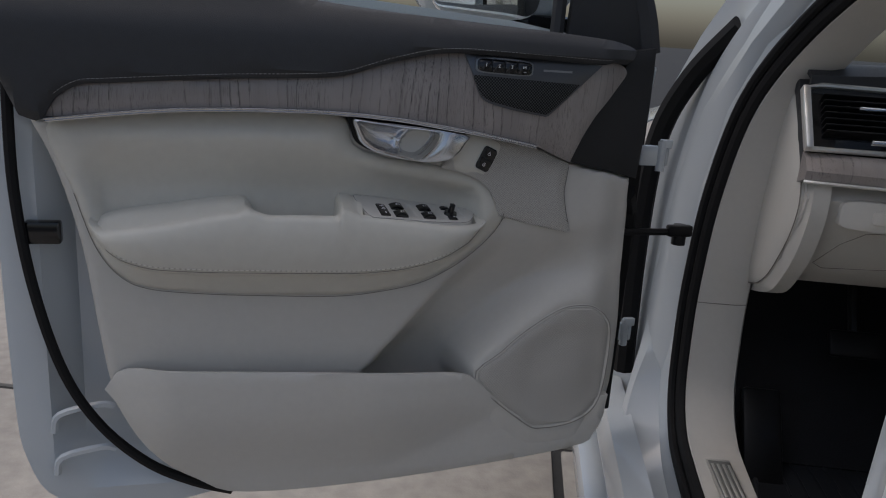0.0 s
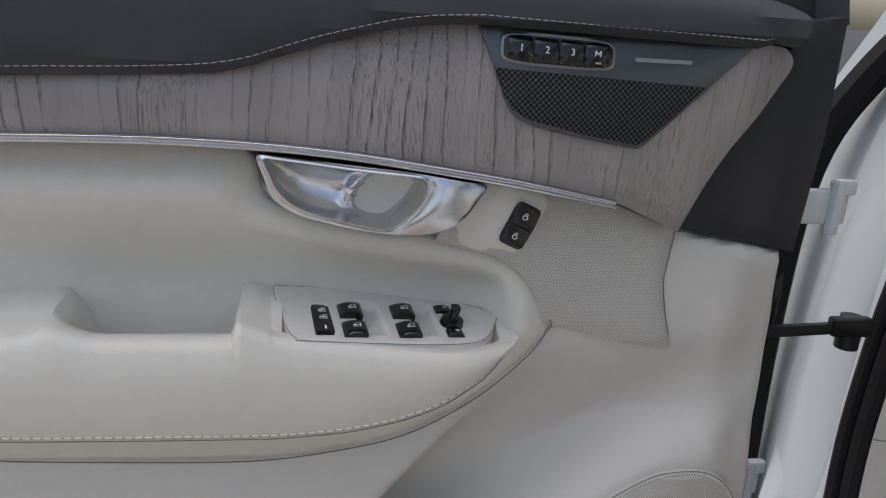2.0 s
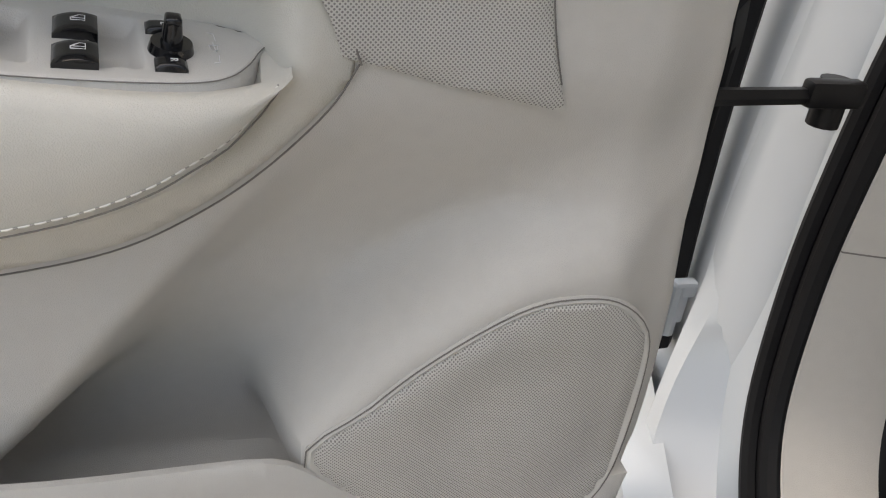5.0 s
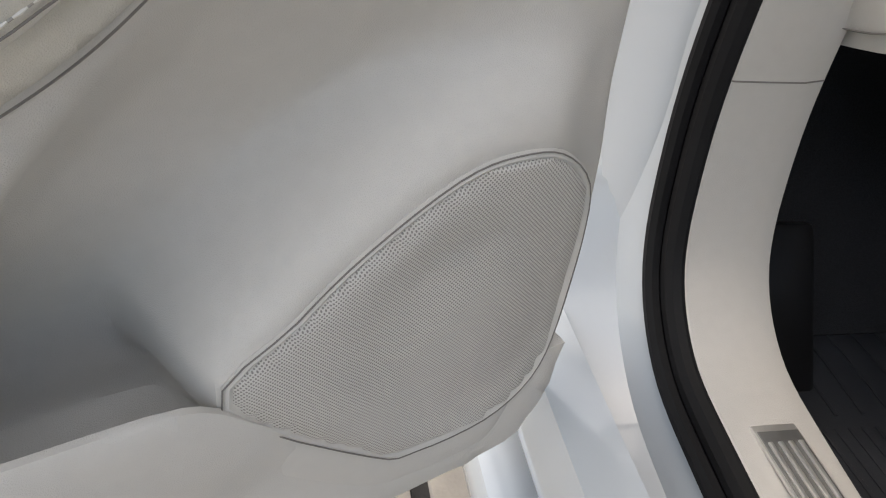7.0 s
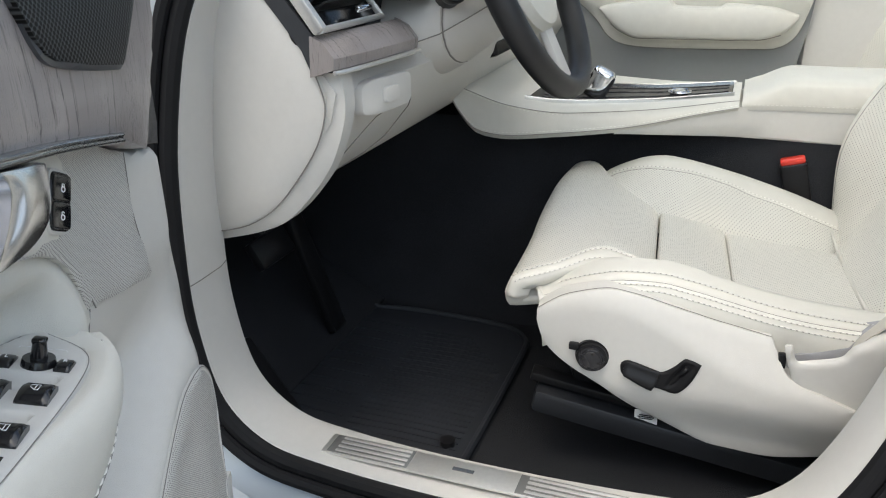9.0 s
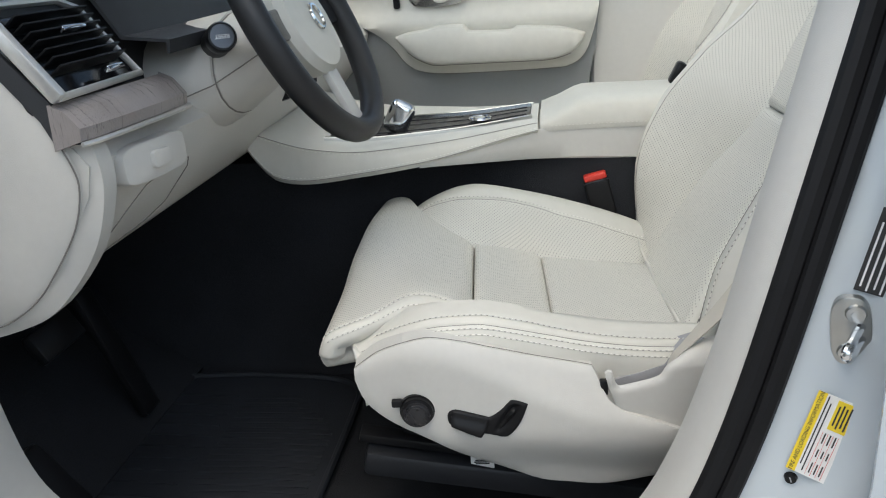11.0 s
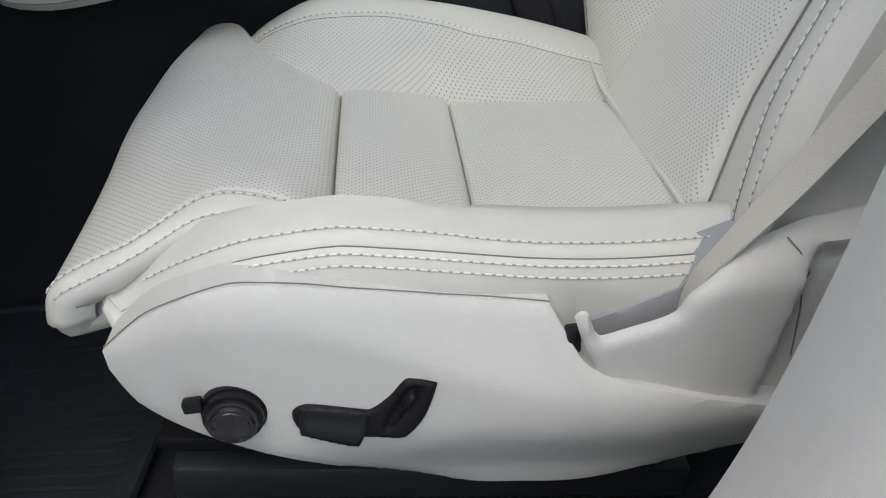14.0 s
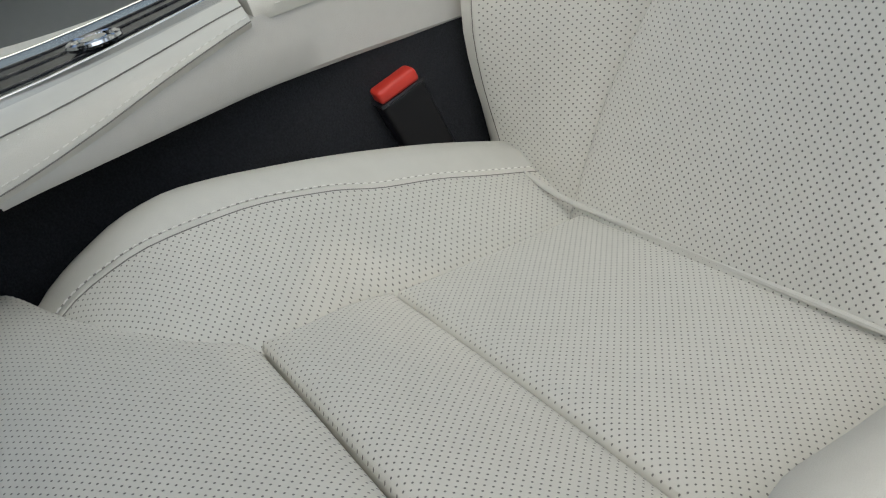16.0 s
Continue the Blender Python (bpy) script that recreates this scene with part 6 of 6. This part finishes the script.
wheel = thing("steering_wheel", pose(0.51, -0.150, 1.105, 65, 0, 0), "black leather steering wheel with cream hub", "steering wheel")
bm = bmesh.new()
tube(bm, [(0.182 * math.cos(a), 0.182 * math.sin(a), 0) for a in [2 * math.pi * i / 64 for i in range(64)]], 0.0175, 14, True, 1.15)
part("rim", bm, mat("black_leather", (0.016, 0.016, 0.017), 0.42, vary=0.08, bump=0.3, bump_scale=900), wheel, "black leather rim")
rows = []
for h, r in ((-0.05, 0.05), (-0.03, 0.075), (-0.005, 0.080), (0.008, 0.072), (0.014, 0.05), (0.016, 0.01)):
    rows.append([(r * 1.15 * math.cos(a), r * math.sin(a) - 0.008, h) for a in [2 * math.pi * i / 32 for i in range(32)]])
part("hub", loft(rows, True), leather, wheel, "cream airbag hub")
for a in (0, 180, 270):
    bm = bmesh.new()
    box(bm, 0.125, 0, -0.008, 0.10, 0.045, 0.012, 0.004)
    bm.transform(pose(0, 0, 0, 0, 0, a))
    part("spoke", bm, trim_plastic if a == 270 else gloss_black, wheel)
bm = bmesh.new()
tube(bm, [(0.018 * math.cos(a), 0.018 * math.sin(a) - 0.008, 0.018) for a in [2 * math.pi * i / 24 for i in range(24)]], 0.003, 6, True)
part("badge_ring", bm, chrome, wheel)

# ---- centre console ----
console = thing("centre_console", pose(0, 0, 0), "cream leather centre console with chrome and black inlay", "console")
LOW = [(-0.475, 0.834), (-0.40, 0.822), (-0.33, 0.809), (-0.27, 0.801), (-0.15, 0.793), (-0.05, 0.786), (0.0, 0.792), (0.03, 0.815), (0.06, 0.86)]
TOP = [(-0.48, 0.866), (-0.30, 0.852), (-0.163, 0.850), (-0.06, 0.862), (0.06, 0.90)]
SIDE = [(-0.90, 0.872), (-0.60, 0.866), (-0.48, 0.853), (-0.40, 0.825), (-0.25, 0.762), (-0.15, 0.728), (-0.05, 0.714), (0.06, 0.712)]
MID = 1.90
rows = []
for k in range(33):
    y = -0.475 + 0.535 * k / 32
    zl, zt, x0 = curve1(LOW, y), curve1(TOP, y), curve1(SIDE, y)
    rows.append([(x0 + 0.03, y, zl), (x0 + 0.006, y, zl + 0.004), (x0, y, zl + 0.012), (x0 + 0.004, y, zl + 0.55 * (zt - zl)), (x0 + 0.014, y, zt - 0.008), (x0 + 0.028, y, zt - 0.001), (x0 + 0.050, y, zt), (MID - x0 - 0.050, y, zt), (MID - x0 - 0.026, y, zt), (MID - x0 - 0.012, y, zt - 0.008), (MID - x0, y, zl + 0.014), (MID - x0 - 0.03, y, zl)])
part("console_side", loft(rows, True), leather, console, "stitched cream leather console body")
seam([(r[2][0] - 0.0004, r[2][1], r[2][2] + 0.001) for r in rows], console, 0.0008)
bm = bmesh.new()
stitches(bm, [(r[2][0] - 0.0004, r[2][1], r[2][2] + 0.006) for r in rows], 0.005, 0.003, 0.0006, Vector((-0.0005, 0, 0)))
stitches(bm, [(r[4][0] - 0.001, r[4][1], r[4][2] - 0.003) for r in rows], 0.005, 0.003, 0.0006, Vector((-0.0006, 0, 0.0003)))
seam([(r[4][0], r[4][1], r[4][2] + 0.0004) for r in rows], console, 0.0009)
tagged(part("console_stitching", bm, stitch_mat, console), kind="stuff")
rows = []
for k in range(25):
    y = -0.255 - 0.60 * k / 24
    x0 = curve1(SIDE, y) + 0.003
    zt = max(curve1(LOW, y) + 0.014, 0.8365 if y < -0.47 else 0.0)
    zb = curve1([(-0.90, 0.770), (-0.60, 0.783), (-0.40, 0.793), (-0.27, 0.801)], y)
    rows.append([(x0 + 0.02, y, zb - 0.002), (x0 + 0.004, y, zb), (x0 + 0.001, y, zb + 0.004), (x0, y, zb + 0.6 * (zt - zb)), (x0 + 0.001, y, zt), (MID - x0, y, zt), (MID - x0, y, zb)])
part("lower_side_panel", loft(rows, True), trim_plastic, console, "cream plastic lower console panel")
rows = []
for k in range(19):
    y = -0.480 - 0.30 * k / 18
    x0 = curve1(SIDE, y)
    zt = 0.876 + 0.030 * smooth(-0.485, -0.57, y)
    zl = 0.8395
    end = 0.006 * (1 - smooth(-0.480, -0.492, y))
    rows.append([(x0 + 0.014, y, zl), (x0 + 0.002 + end, y, zl + 0.004), (x0 + end, y, zl + 0.012), (x0 + 0.002 + end, y, zt - 0.018), (x0 + 0.009 + end, y, zt - 0.007), (x0 + 0.024, y, zt - end), (0.95, y, zt + 0.002 - end), (MID - x0 - 0.024, y, zt - end), (MID - x0 - 0.009, y, zt - 0.007), (MID - x0, y, zt - 0.02), (MID - x0, y, zl)])
part("armrest_lid", loft(rows, True), leather, console, "cream leather armrest lid", 50)
bm = bmesh.new()
stitches(bm, [(r[2][0] - 0.0006, r[2][1], r[2][2] + 0.002) for r in rows[1:]], 0.005, 0.003, 0.0006, Vector((-0.0005, 0, 0)))
tagged(part("lid_stitching", bm, stitch_mat, console), kind="stuff")
IN0, IN1 = Vector((0.775, -0.075, 0.874)), Vector((0.880, -0.462, 0.879))
def inlay_x(y, t):
    """Plan of the console's gloss black tray, which narrows to the rear."""
    k = (y - IN0.y) / (IN1.y - IN0.y)
    a, b = IN0.x + (IN1.x - IN0.x) * k, 0.99 + 0.02 * k
    return a + (b - a) * t


def tray(t0, t1, y0, y1, z0, z1):
    """A flat strip along the tray."""
    bm = bmesh.new()
    rows = []
    for k in range(9):
        y = y0 + (y1 - y0) * k / 8
        lift = curve1(TOP, y) - 0.852
        rows.append([(inlay_x(y, t0), y, z0 + lift), (inlay_x(y, t0), y, z1 + lift), (inlay_x(y, t1), y, z1 + lift), (inlay_x(y, t1), y, z0 + lift)])
    vs, _ = grid_faces(bm, rows, True)
    bm.faces.new(vs[0])
    bm.faces.new(vs[-1][::-1])
    bmesh.ops.bevel(bm, geom=list(bm.edges), offset=0.0008, segments=1, affect="EDGES")
    return bm


inlay = part("inlay", tray(0.02, 0.98, -0.078, -0.460, 0.840, 0.8545), piano, console, "gloss black console inlay")
for t in (0.0, 0.965):
    part("chrome_edge", tray(t, t + 0.035, -0.075, -0.464, 0.840, 0.8590), chrome, inlay)
for t in (0.14, 0.26, 0.55, 0.78):
    part("tambour_rib", tray(t, t + 0.012, -0.10, -0.452, 0.852, 0.8560), satin_black, inlay)
bm = bmesh.new()
knob_x = inlay_x(-0.36, 0.38)
tube(bm, [(knob_x + 0.020 * math.cos(a), -0.36 + 0.020 * math.sin(a), 0.862) for a in [2 * math.pi * i / 28 for i in range(28)]], 0.0035, 8, True)
tube(bm, [(knob_x, -0.36, 0.856), (knob_x, -0.36, 0.8645)], [0.0125, 0.0110], 24)
part("start_knob", bm, chrome, inlay)
bm = bmesh.new()
box(bm, 0, 0, 0.030, 0.034, 0.050, 0.066, 0.014, pose(0, 0, 0, 28, 0, 0), 4)
sel = part("gear_selector", bm, chrome, console, "crystal and chrome gear selector")
sel.matrix_local = pose(inlay_x(-0.205, 0.3), -0.205, 0.850)

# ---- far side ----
# Far door's lower trim is cream; its shade is put into a grey colour.
shaded_trim = mat("shaded_plastic_trim", (0.23, 0.235, 0.235), 0.5, vary=0.03, scale=90, bump=0.3, bump_scale=1300)
far = thing("passenger_door", pose(0, 0, 0), "closed passenger door with cream trim, coloured grey where shaded", "car door")
FAR_TRIM = [Vector(p) for p in ((0.40, 1.085), (-0.10, 1.090), (-0.458, 1.089), (-0.625, 1.072), (-0.612, 0.93), (-0.585, 0.79), (-0.56, 0.42), (0.40, 0.42))]
part("lower_panel", valance_mesh(FAR_TRIM, lambda y, z: -1.446, back=1.48, cell=0.10, radius=0.008, drop=0.006), shaded_trim, far, "lower door panel, cream trim coloured as in shade")
insert_far = [Vector((0.30, 1.084)), Vector((-0.10, 1.087)), Vector((-0.458, 1.087)), Vector((-0.622, 1.069))] + spline([(-0.619, 1.026), (-0.594, 0.925), (-0.552, 0.882), (-0.478, 0.874), (-0.279, 0.872), (-0.17, 0.878), (-0.12, 0.902), (-0.086, 0.945), (-0.02, 1.00), (0.10, 1.03), (0.30, 1.04)], 4)
part("door_insert", valance_mesh(insert_far, lambda y, z: -1.438 + 0.016 * smooth(0.955, 1.0, z) * (1 - smooth(1.0, 1.05, z)), back=1.46, cell=0.016, radius=0.008, drop=0.006), leather, far, "cream leather door insert")
rows = []
for k in range(41):
    y = -0.097 - 0.488 * k / 40
    e = min(1, (k + 0.15) / 6, (40.15 - k) / 7)
    full = math.sqrt(1 - (1 - e) ** 2)
    zt = curve1([(-0.585, 0.962), (-0.519, 0.981), (-0.415, 0.9885), (-0.400, 0.980), (-0.295, 0.982), (-0.283, 0.998), (-0.277, 1.0), (-0.217, 0.999), (-0.179, 0.991), (-0.133, 0.986), (-0.097, 0.975)], y)
    zl = curve1([(-0.585, 0.950), (-0.55, 0.917), (-0.478, 0.903), (-0.208, 0.903), (-0.16, 0.920), (-0.132, 0.940), (-0.097, 0.972)], y)
    zl = min(zl, zt - 0.004)
    x1 = 1.436 - 0.058 * full
    rows.append([(1.47, y, zt), (x1 + 0.012, y, zt), (x1 + 0.004, y, zt - 0.003), (x1, y, zt - 0.012 * full), (x1, y, zl + 0.014 * full), (x1 + 0.006, y, zl + 0.004), (x1 + 0.018, y, zl), (1.47, y, zl)])
part("armrest", loft(rows, True), leather, far, "cream leather armrest")
seam([(1.4425, p.x, p.y) for p in insert_far[4:]], far, 0.0014)
seam([(r[5][0] + 0.002, r[5][1], r[5][2] - 0.004) for r in rows[3:-3]], far, 0.0014)
strip_far = [(0.30, 1.087), (-0.044, 1.089), (-0.251, 1.094), (-0.458, 1.093), (-0.56, 1.084), (-0.631, 1.073)]
part("wood_inlay", valance_mesh([Vector(p) for p in strip_far] + [Vector((-0.66, 1.105)), Vector((-0.45, 1.135)), Vector((0.30, 1.14))], lambda y, z: -1.436, back=1.47, cell=0.05, radius=0.003, drop=0.002), wood, far, "grey ash wood strip")
bm = bmesh.new()
tube(bm, [(1.434, y, z) for y, z in strip_far], 0.0042, 8)
part("chrome_strip", bm, brushed, far)
bm = bmesh.new()
box(bm, 1.46, -0.2, 1.185, 0.07, 1.1, 0.09, 0.02)
part("upper_pad", bm, dark_pad, far)
pull_far = [Vector(p) for p in spline([(-0.136, 1.088), (-0.165, 1.086), (-0.285, 1.088), (-0.292, 1.075), (-0.278, 1.056), (-0.250, 1.047), (-0.206, 1.045), (-0.165, 1.047), (-0.146, 1.058)], 4, True)]
pull_ring = part("door_handle", valance_mesh(pull_far, lambda y, z: -1.418, back=1.45, cell=0.02, radius=0.006, drop=0.008), satin_chrome, far, "chrome inner door handle")
hole_far = [Vector(p) for p in spline([(-0.198, 1.080), (-0.243, 1.080), (-0.252, 1.072), (-0.240, 1.058), (-0.218, 1.054), (-0.203, 1.062)], 4, True)]
part("handle_hollow", valance_mesh(hole_far, lambda y, z: -1.4165, back=1.44, cell=0.02, radius=0.004, drop=0.003), leather, pull_ring)
part("lock_switch", valance_mesh([Vector(p) for p in ring((-0.108, 1.060), 0.0085, 0.016, 20, 5)], lambda y, z: -1.428, back=1.45, cell=0.02, radius=0.003, drop=0.002), gloss_black, far)
bm = bmesh.new()
box(bm, 1.50, -0.80, 0.85, 0.08, 0.40, 0.95, 0.03)
part("pillar_trim", bm, trim_plastic, car, "cream pillar trim")
bm = bmesh.new()
box(bm, 1.55, -1.3, 0.75, 0.06, 0.9, 0.8, 0.03)
box(bm, 1.58, -0.3, 0.55, 0.06, 1.6, 0.4, 0.03)
box(bm, 1.66, -0.75, 0.72, 0.10, 2.5, 0.80, 0.04)
part("far_side", bm, trim_plastic, car)

# ---- sill plate, mat, pedals ----
bm = bmesh.new()
box(bm, 0.080, -0.290, 0.4965, 0.043, 0.62, 0.004, 0.0015)
plate_ob = tagged(part("sill_plate", bm, brushed, None), "brushed aluminium sill tread plate on the cream sill", "sill plate")
for y0, y1 in ((0.012, -0.110), (-0.262, -0.430)):
    bm = bmesh.new()
    box(bm, 0.0802, (y0 + y1) / 2, 0.4988, 0.0385, abs(y1 - y0), 0.0012, 0.0004)
    field = part("rib_field", bm, rib_grey, plate_ob, "grey ribbed tread field")
    for k in range(4):
        bm = bmesh.new()
        box(bm, 0.0659 + 0.0095 * k, (y0 + y1) / 2 - 0.004, 0.5000, 0.0046, abs(y1 - y0) - 0.016, 0.0024, 0.001)
        part("tread_rib", bm, brushed, field)
bm = bmesh.new()
box(bm, 0.082, -0.185, 0.4988, 0.007, 0.030, 0.0006)
part("print_bar", bm, satin_chrome, plate_ob)
fm = [tuple(p) for p in spline([(0.17, -0.115), (0.19, 0.10), (0.25, 0.27), (0.42, 0.35), (0.66, 0.33), (0.71, 0.2), (0.71, 0.02), (0.695, -0.075), (0.655, -0.118), (0.60, -0.126), (0.45, -0.128), (0.30, -0.128), (0.19, -0.126)], 4, True)]
bm = bmesh.new()
f = bm.faces.new([bm.verts.new((a, b, 0.384)) for a, b in fm])
ex = bmesh.ops.extrude_face_region(bm, geom=[f])
for v in [g for g in ex["geom"] if isinstance(g, bmesh.types.BMVert)]:
    v.co.z = 0.371
floor_mat = tagged(part("floor_mat", bm, mat_rubber), "black ribbed rubber floor mat on the carpet", "floor mat")
bm = bmesh.new()
tube(bm, [(x, y, 0.386) for x, y in fm], 0.006, 6, True)
part("mat_rim", bm, mat_rubber, floor_mat)
for k in range(26):
    bm = bmesh.new()
    x = 0.215 + 0.0165 * k
    tube(bm, [(x, -0.105 + 0.10 * smooth(0.5, 0.66, x), 0.3845), (x + 0.003, 0.0, 0.3845), (x, 0.10, 0.3845)], 0.0028, 5, False, 0.7)
    part("mat_rib", bm, mat_rubber, floor_mat)
for k in range(12):
    bm = bmesh.new()
    x = 0.26 + 0.034 * k
    tube(bm, [(x, 0.118, 0.3845), (x + 0.004, 0.20, 0.3845), (x, 0.29, 0.3845)], 0.0028, 5, False, 0.7)
    part("mat_rib", bm, mat_rubber, floor_mat)
bm = bmesh.new()
tube(bm, [(0.275, -0.088, 0.380), (0.275, -0.088, 0.394)], 0.013, 16)
part("mat_fixing", bm, black_plastic, floor_mat, "black mat fixing button")
pedals = thing("pedal_box", pose(0, 0, 0), "dark brake and accelerator pedals under the dashboard", "pedals")
bm = bmesh.new()
box(bm, 0.40, 0.30, 0.64, 0.11, 0.02, 0.055, 0.006, pose(0, 0, 0, -30, 0, 0))
tube(bm, [(0.40, 0.32, 0.66), (0.40, 0.42, 0.85)], 0.012, 8)
part("brake_pedal", bm, black_plastic, pedals)
bm = bmesh.new()
box(bm, 0.545, 0.30, 0.53, 0.05, 0.02, 0.26, 0.006, pose(0, 0, 0, -20, 0, 0))
part("accelerator_pedal", bm, black_plastic, pedals)
bm = bmesh.new()
box(bm, 0.22, 0.22, 0.45, 0.08, 0.03, 0.20, 0.01, pose(0, 0, 0, -35, 0, 0))
part("foot_rest", bm, black_plastic, pedals)

# ---- belts ----
buckle = thing("belt_buckle", pose(0.858, -0.588, 0.730, -14, 0, 0), "black seat belt buckle with a red release button", "belt buckle")
bm = bmesh.new()
box(bm, 0, 0, -0.050, 0.024, 0.048, 0.13, 0.006, None, 3)
part("housing", bm, black_plastic, buckle)
bm = bmesh.new()
box(bm, 0, 0, 0.0135, 0.0255, 0.0495, 0.004, 0.0015)
part("collar", bm, satin_black, buckle)
bm = bmesh.new()
box(bm, 0, 0, 0.021, 0.021, 0.044, 0.014, 0.004, None, 3)
part("release_button", bm, red_plastic, buckle, "red release button")
rows = []
belt_in = spline([(0.249, -0.616, 0.640), (0.249, -0.618, 0.656), (0.249, -0.6250, 0.685), (0.248, -0.6410, 0.7090), (0.246, -0.6680, 0.7480), (0.243, -0.6995, 0.7960), (0.232, -0.7830, 0.9330), (0.205, -0.8900, 1.130), (0.185, -0.960, 1.30)], 4)
belt_out = spline([(0.232, -0.613, 0.648), (0.230, -0.6160, 0.670), (0.228, -0.6300, 0.6980), (0.227, -0.6450, 0.7140), (0.225, -0.6760, 0.7480), (0.222, -0.7120, 0.7960), (0.210, -0.7775, 0.8960), (0.180, -0.8800, 1.090), (0.160, -0.945, 1.26)], 4)
for a, b in zip(belt_in, belt_out):
    rows.append([tuple(SEAT_POSE @ settle(a.lerp(b, t) + Vector((-0.0012 * math.sin(math.pi * t), 0, 0)))) for t in (0.0, 0.25, 0.5, 0.75, 1.0)])
tagged(part("seat_belt", loft(rows, thick=0.0015), belt_web), "cream seat belt webbing beside the seat", "seat belt")

# ---- striker and labels on the door pillar ----
striker = thing("door_striker", Matrix.Translation((0.0135, -0.7640, 0.850)) @ Matrix(((-0.30, 0.95, 0.0, 0), (-0.947, -0.298, 0.12, 0), (0.114, 0.036, 0.993, 0), (0, 0, 0, 1))) , "bright zinc door striker bolted to the white pillar", "door striker")
bm = solid(ring((0.0, 0.0), 0.0165, 0.034, 32, 3), -0.004, 0.004, 0.0015)
plate_s = part("base_plate", bm, steel, striker)
for dz in (0.019, -0.019):
    bm = bmesh.new()
    tube(bm, [(0.004 if dz > 0 else -0.003, -0.003, dz), (0.004 if dz > 0 else -0.003, -0.007, dz)], [0.0092, 0.0075], 24)
    tube(bm, [(0.004 if dz > 0 else -0.003, -0.0066, dz), (0.004 if dz > 0 else -0.003, -0.0076, dz)], 0.0040, 6)
    part("screw", bm, steel, plate_s)
bm = bmesh.new()
tube(bm, spline([(0.008, -0.002, 0.006), (0.004, -0.016, 0.006), (0.000, -0.034, 0.006), (-0.003, -0.042, 0.004), (-0.004, -0.044, 0.0), (-0.003, -0.042, -0.004), (0.000, -0.034, -0.006), (0.004, -0.016, -0.006), (0.008, -0.002, -0.006)], 4), 0.0042, 10)
part("loop_bar", bm, chrome, striker)


def label_frame(origin, right, up):
    """Axes of a flat label: x along right, y along up, z out of the pillar."""
    r = Vector(right).normalized()
    u = Vector(up)
    u = (u - r * u.dot(r)).normalized()
    n = r.cross(u)
    return Matrix.Translation(origin) @ Matrix((r, u, n)).transposed().to_4x4()


c1, c2, c3, c4 = Vector((0.0125, -0.7505, 0.797)), Vector((0.0085, -0.7285, 0.720)), Vector((0.0020, -0.7700, 0.783)), Vector((-0.0030, -0.7420, 0.690))
LW, LH = (c1 - c2).length * 1.05, 0.034
lf = label_frame((c1 + c2 + c3 + c4) / 4 + Vector((-0.0035, 0.0015, 0.0004)), c1 - c2, c1 - c3)
sticker = thing("tyre_label", lf, "white and yellow tyre loading label on the white pillar", "label")


def slab(name, x, y, w, h, material, parent, lift):
    bm = bmesh.new()
    box(bm, x, y, lift, w, h, 0.0004)
    return part(name, bm, material, parent)


slab("paper", 0, 0, LW, LH, paper, sticker, 0)
slab("heading", 0.0, LH / 2 - 0.004, LW, 0.008, yellow, sticker, 0.0004)
slab("notice", LW / 2 - 0.017, -LH / 2 + 0.0085, 0.030, 0.015, yellow, sticker, 0.0004)
bm = text_mesh("TIRE AND LOADING INFORMATION", 0.0052)
bm.transform(Matrix.Translation((0, LH / 2 - 0.004, 0.0008)))
part("lettering", bm, black_print, sticker)
for k in range(4):
    slab("print_bar", LW / 2 - 0.017, -LH / 2 + 0.0035 + 0.0032 * k, 0.024 - 0.004 * (k % 2), 0.0014, black_print, sticker, 0.0008)
for k in range(2):
    slab("print_bar", 0.004 - 0.006 * k, 0.0070 - 0.0032 * k, LW * 0.86, 0.0011, black_print, sticker, 0.0005)
for k in range(3):
    for q in range(3):
        slab("print_bar", -LW / 2 + 0.010 + 0.016 * q, -0.0020 - 0.0045 * k, 0.011 - 0.003 * (q % 2), 0.0012, black_print, sticker, 0.0005)
for k in range(4):
    slab("rule_line", -LW / 2 + 0.025, 0.0005 - 0.0045 * k, 0.046, 0.0003, red_plastic, sticker, 0.0005)
pcap = thing("pillar_plug", label_frame((0.0055, -0.7250, 0.699), (0.0, 0.32, 0.95), (0.29, 0.95, 0)), "black plastic plug in the white pillar", "plug")
bm = bmesh.new()
bmesh.ops.create_cone(bm, cap_ends=True, segments=24, radius1=0.0062, radius2=0.0050, depth=0.004)
part("disc", bm, black_plastic, pcap)
bm = bmesh.new()
box(bm, 0, 0, 0.0021, 0.006, 0.0012, 0.0006)
part("slot", bm, grey_stitch, pcap)
l2 = label_frame((0.0145, -0.7830, 0.912), (0.05, -0.22, 0.95), (0.29, 0.90, 0.2))
dark_label = thing("pillar_label", l2, "black printed label on the white pillar", "label")
slab("paper", 0.01, 0, 0.075, 0.030, black_print, dark_label, 0)
for k in range(5):
    slab("print_bar", 0.006 - 0.003 * (k % 2), 0.011 - 0.0055 * k, 0.058, 0.0016, white_mark, dark_label, 0.0005)
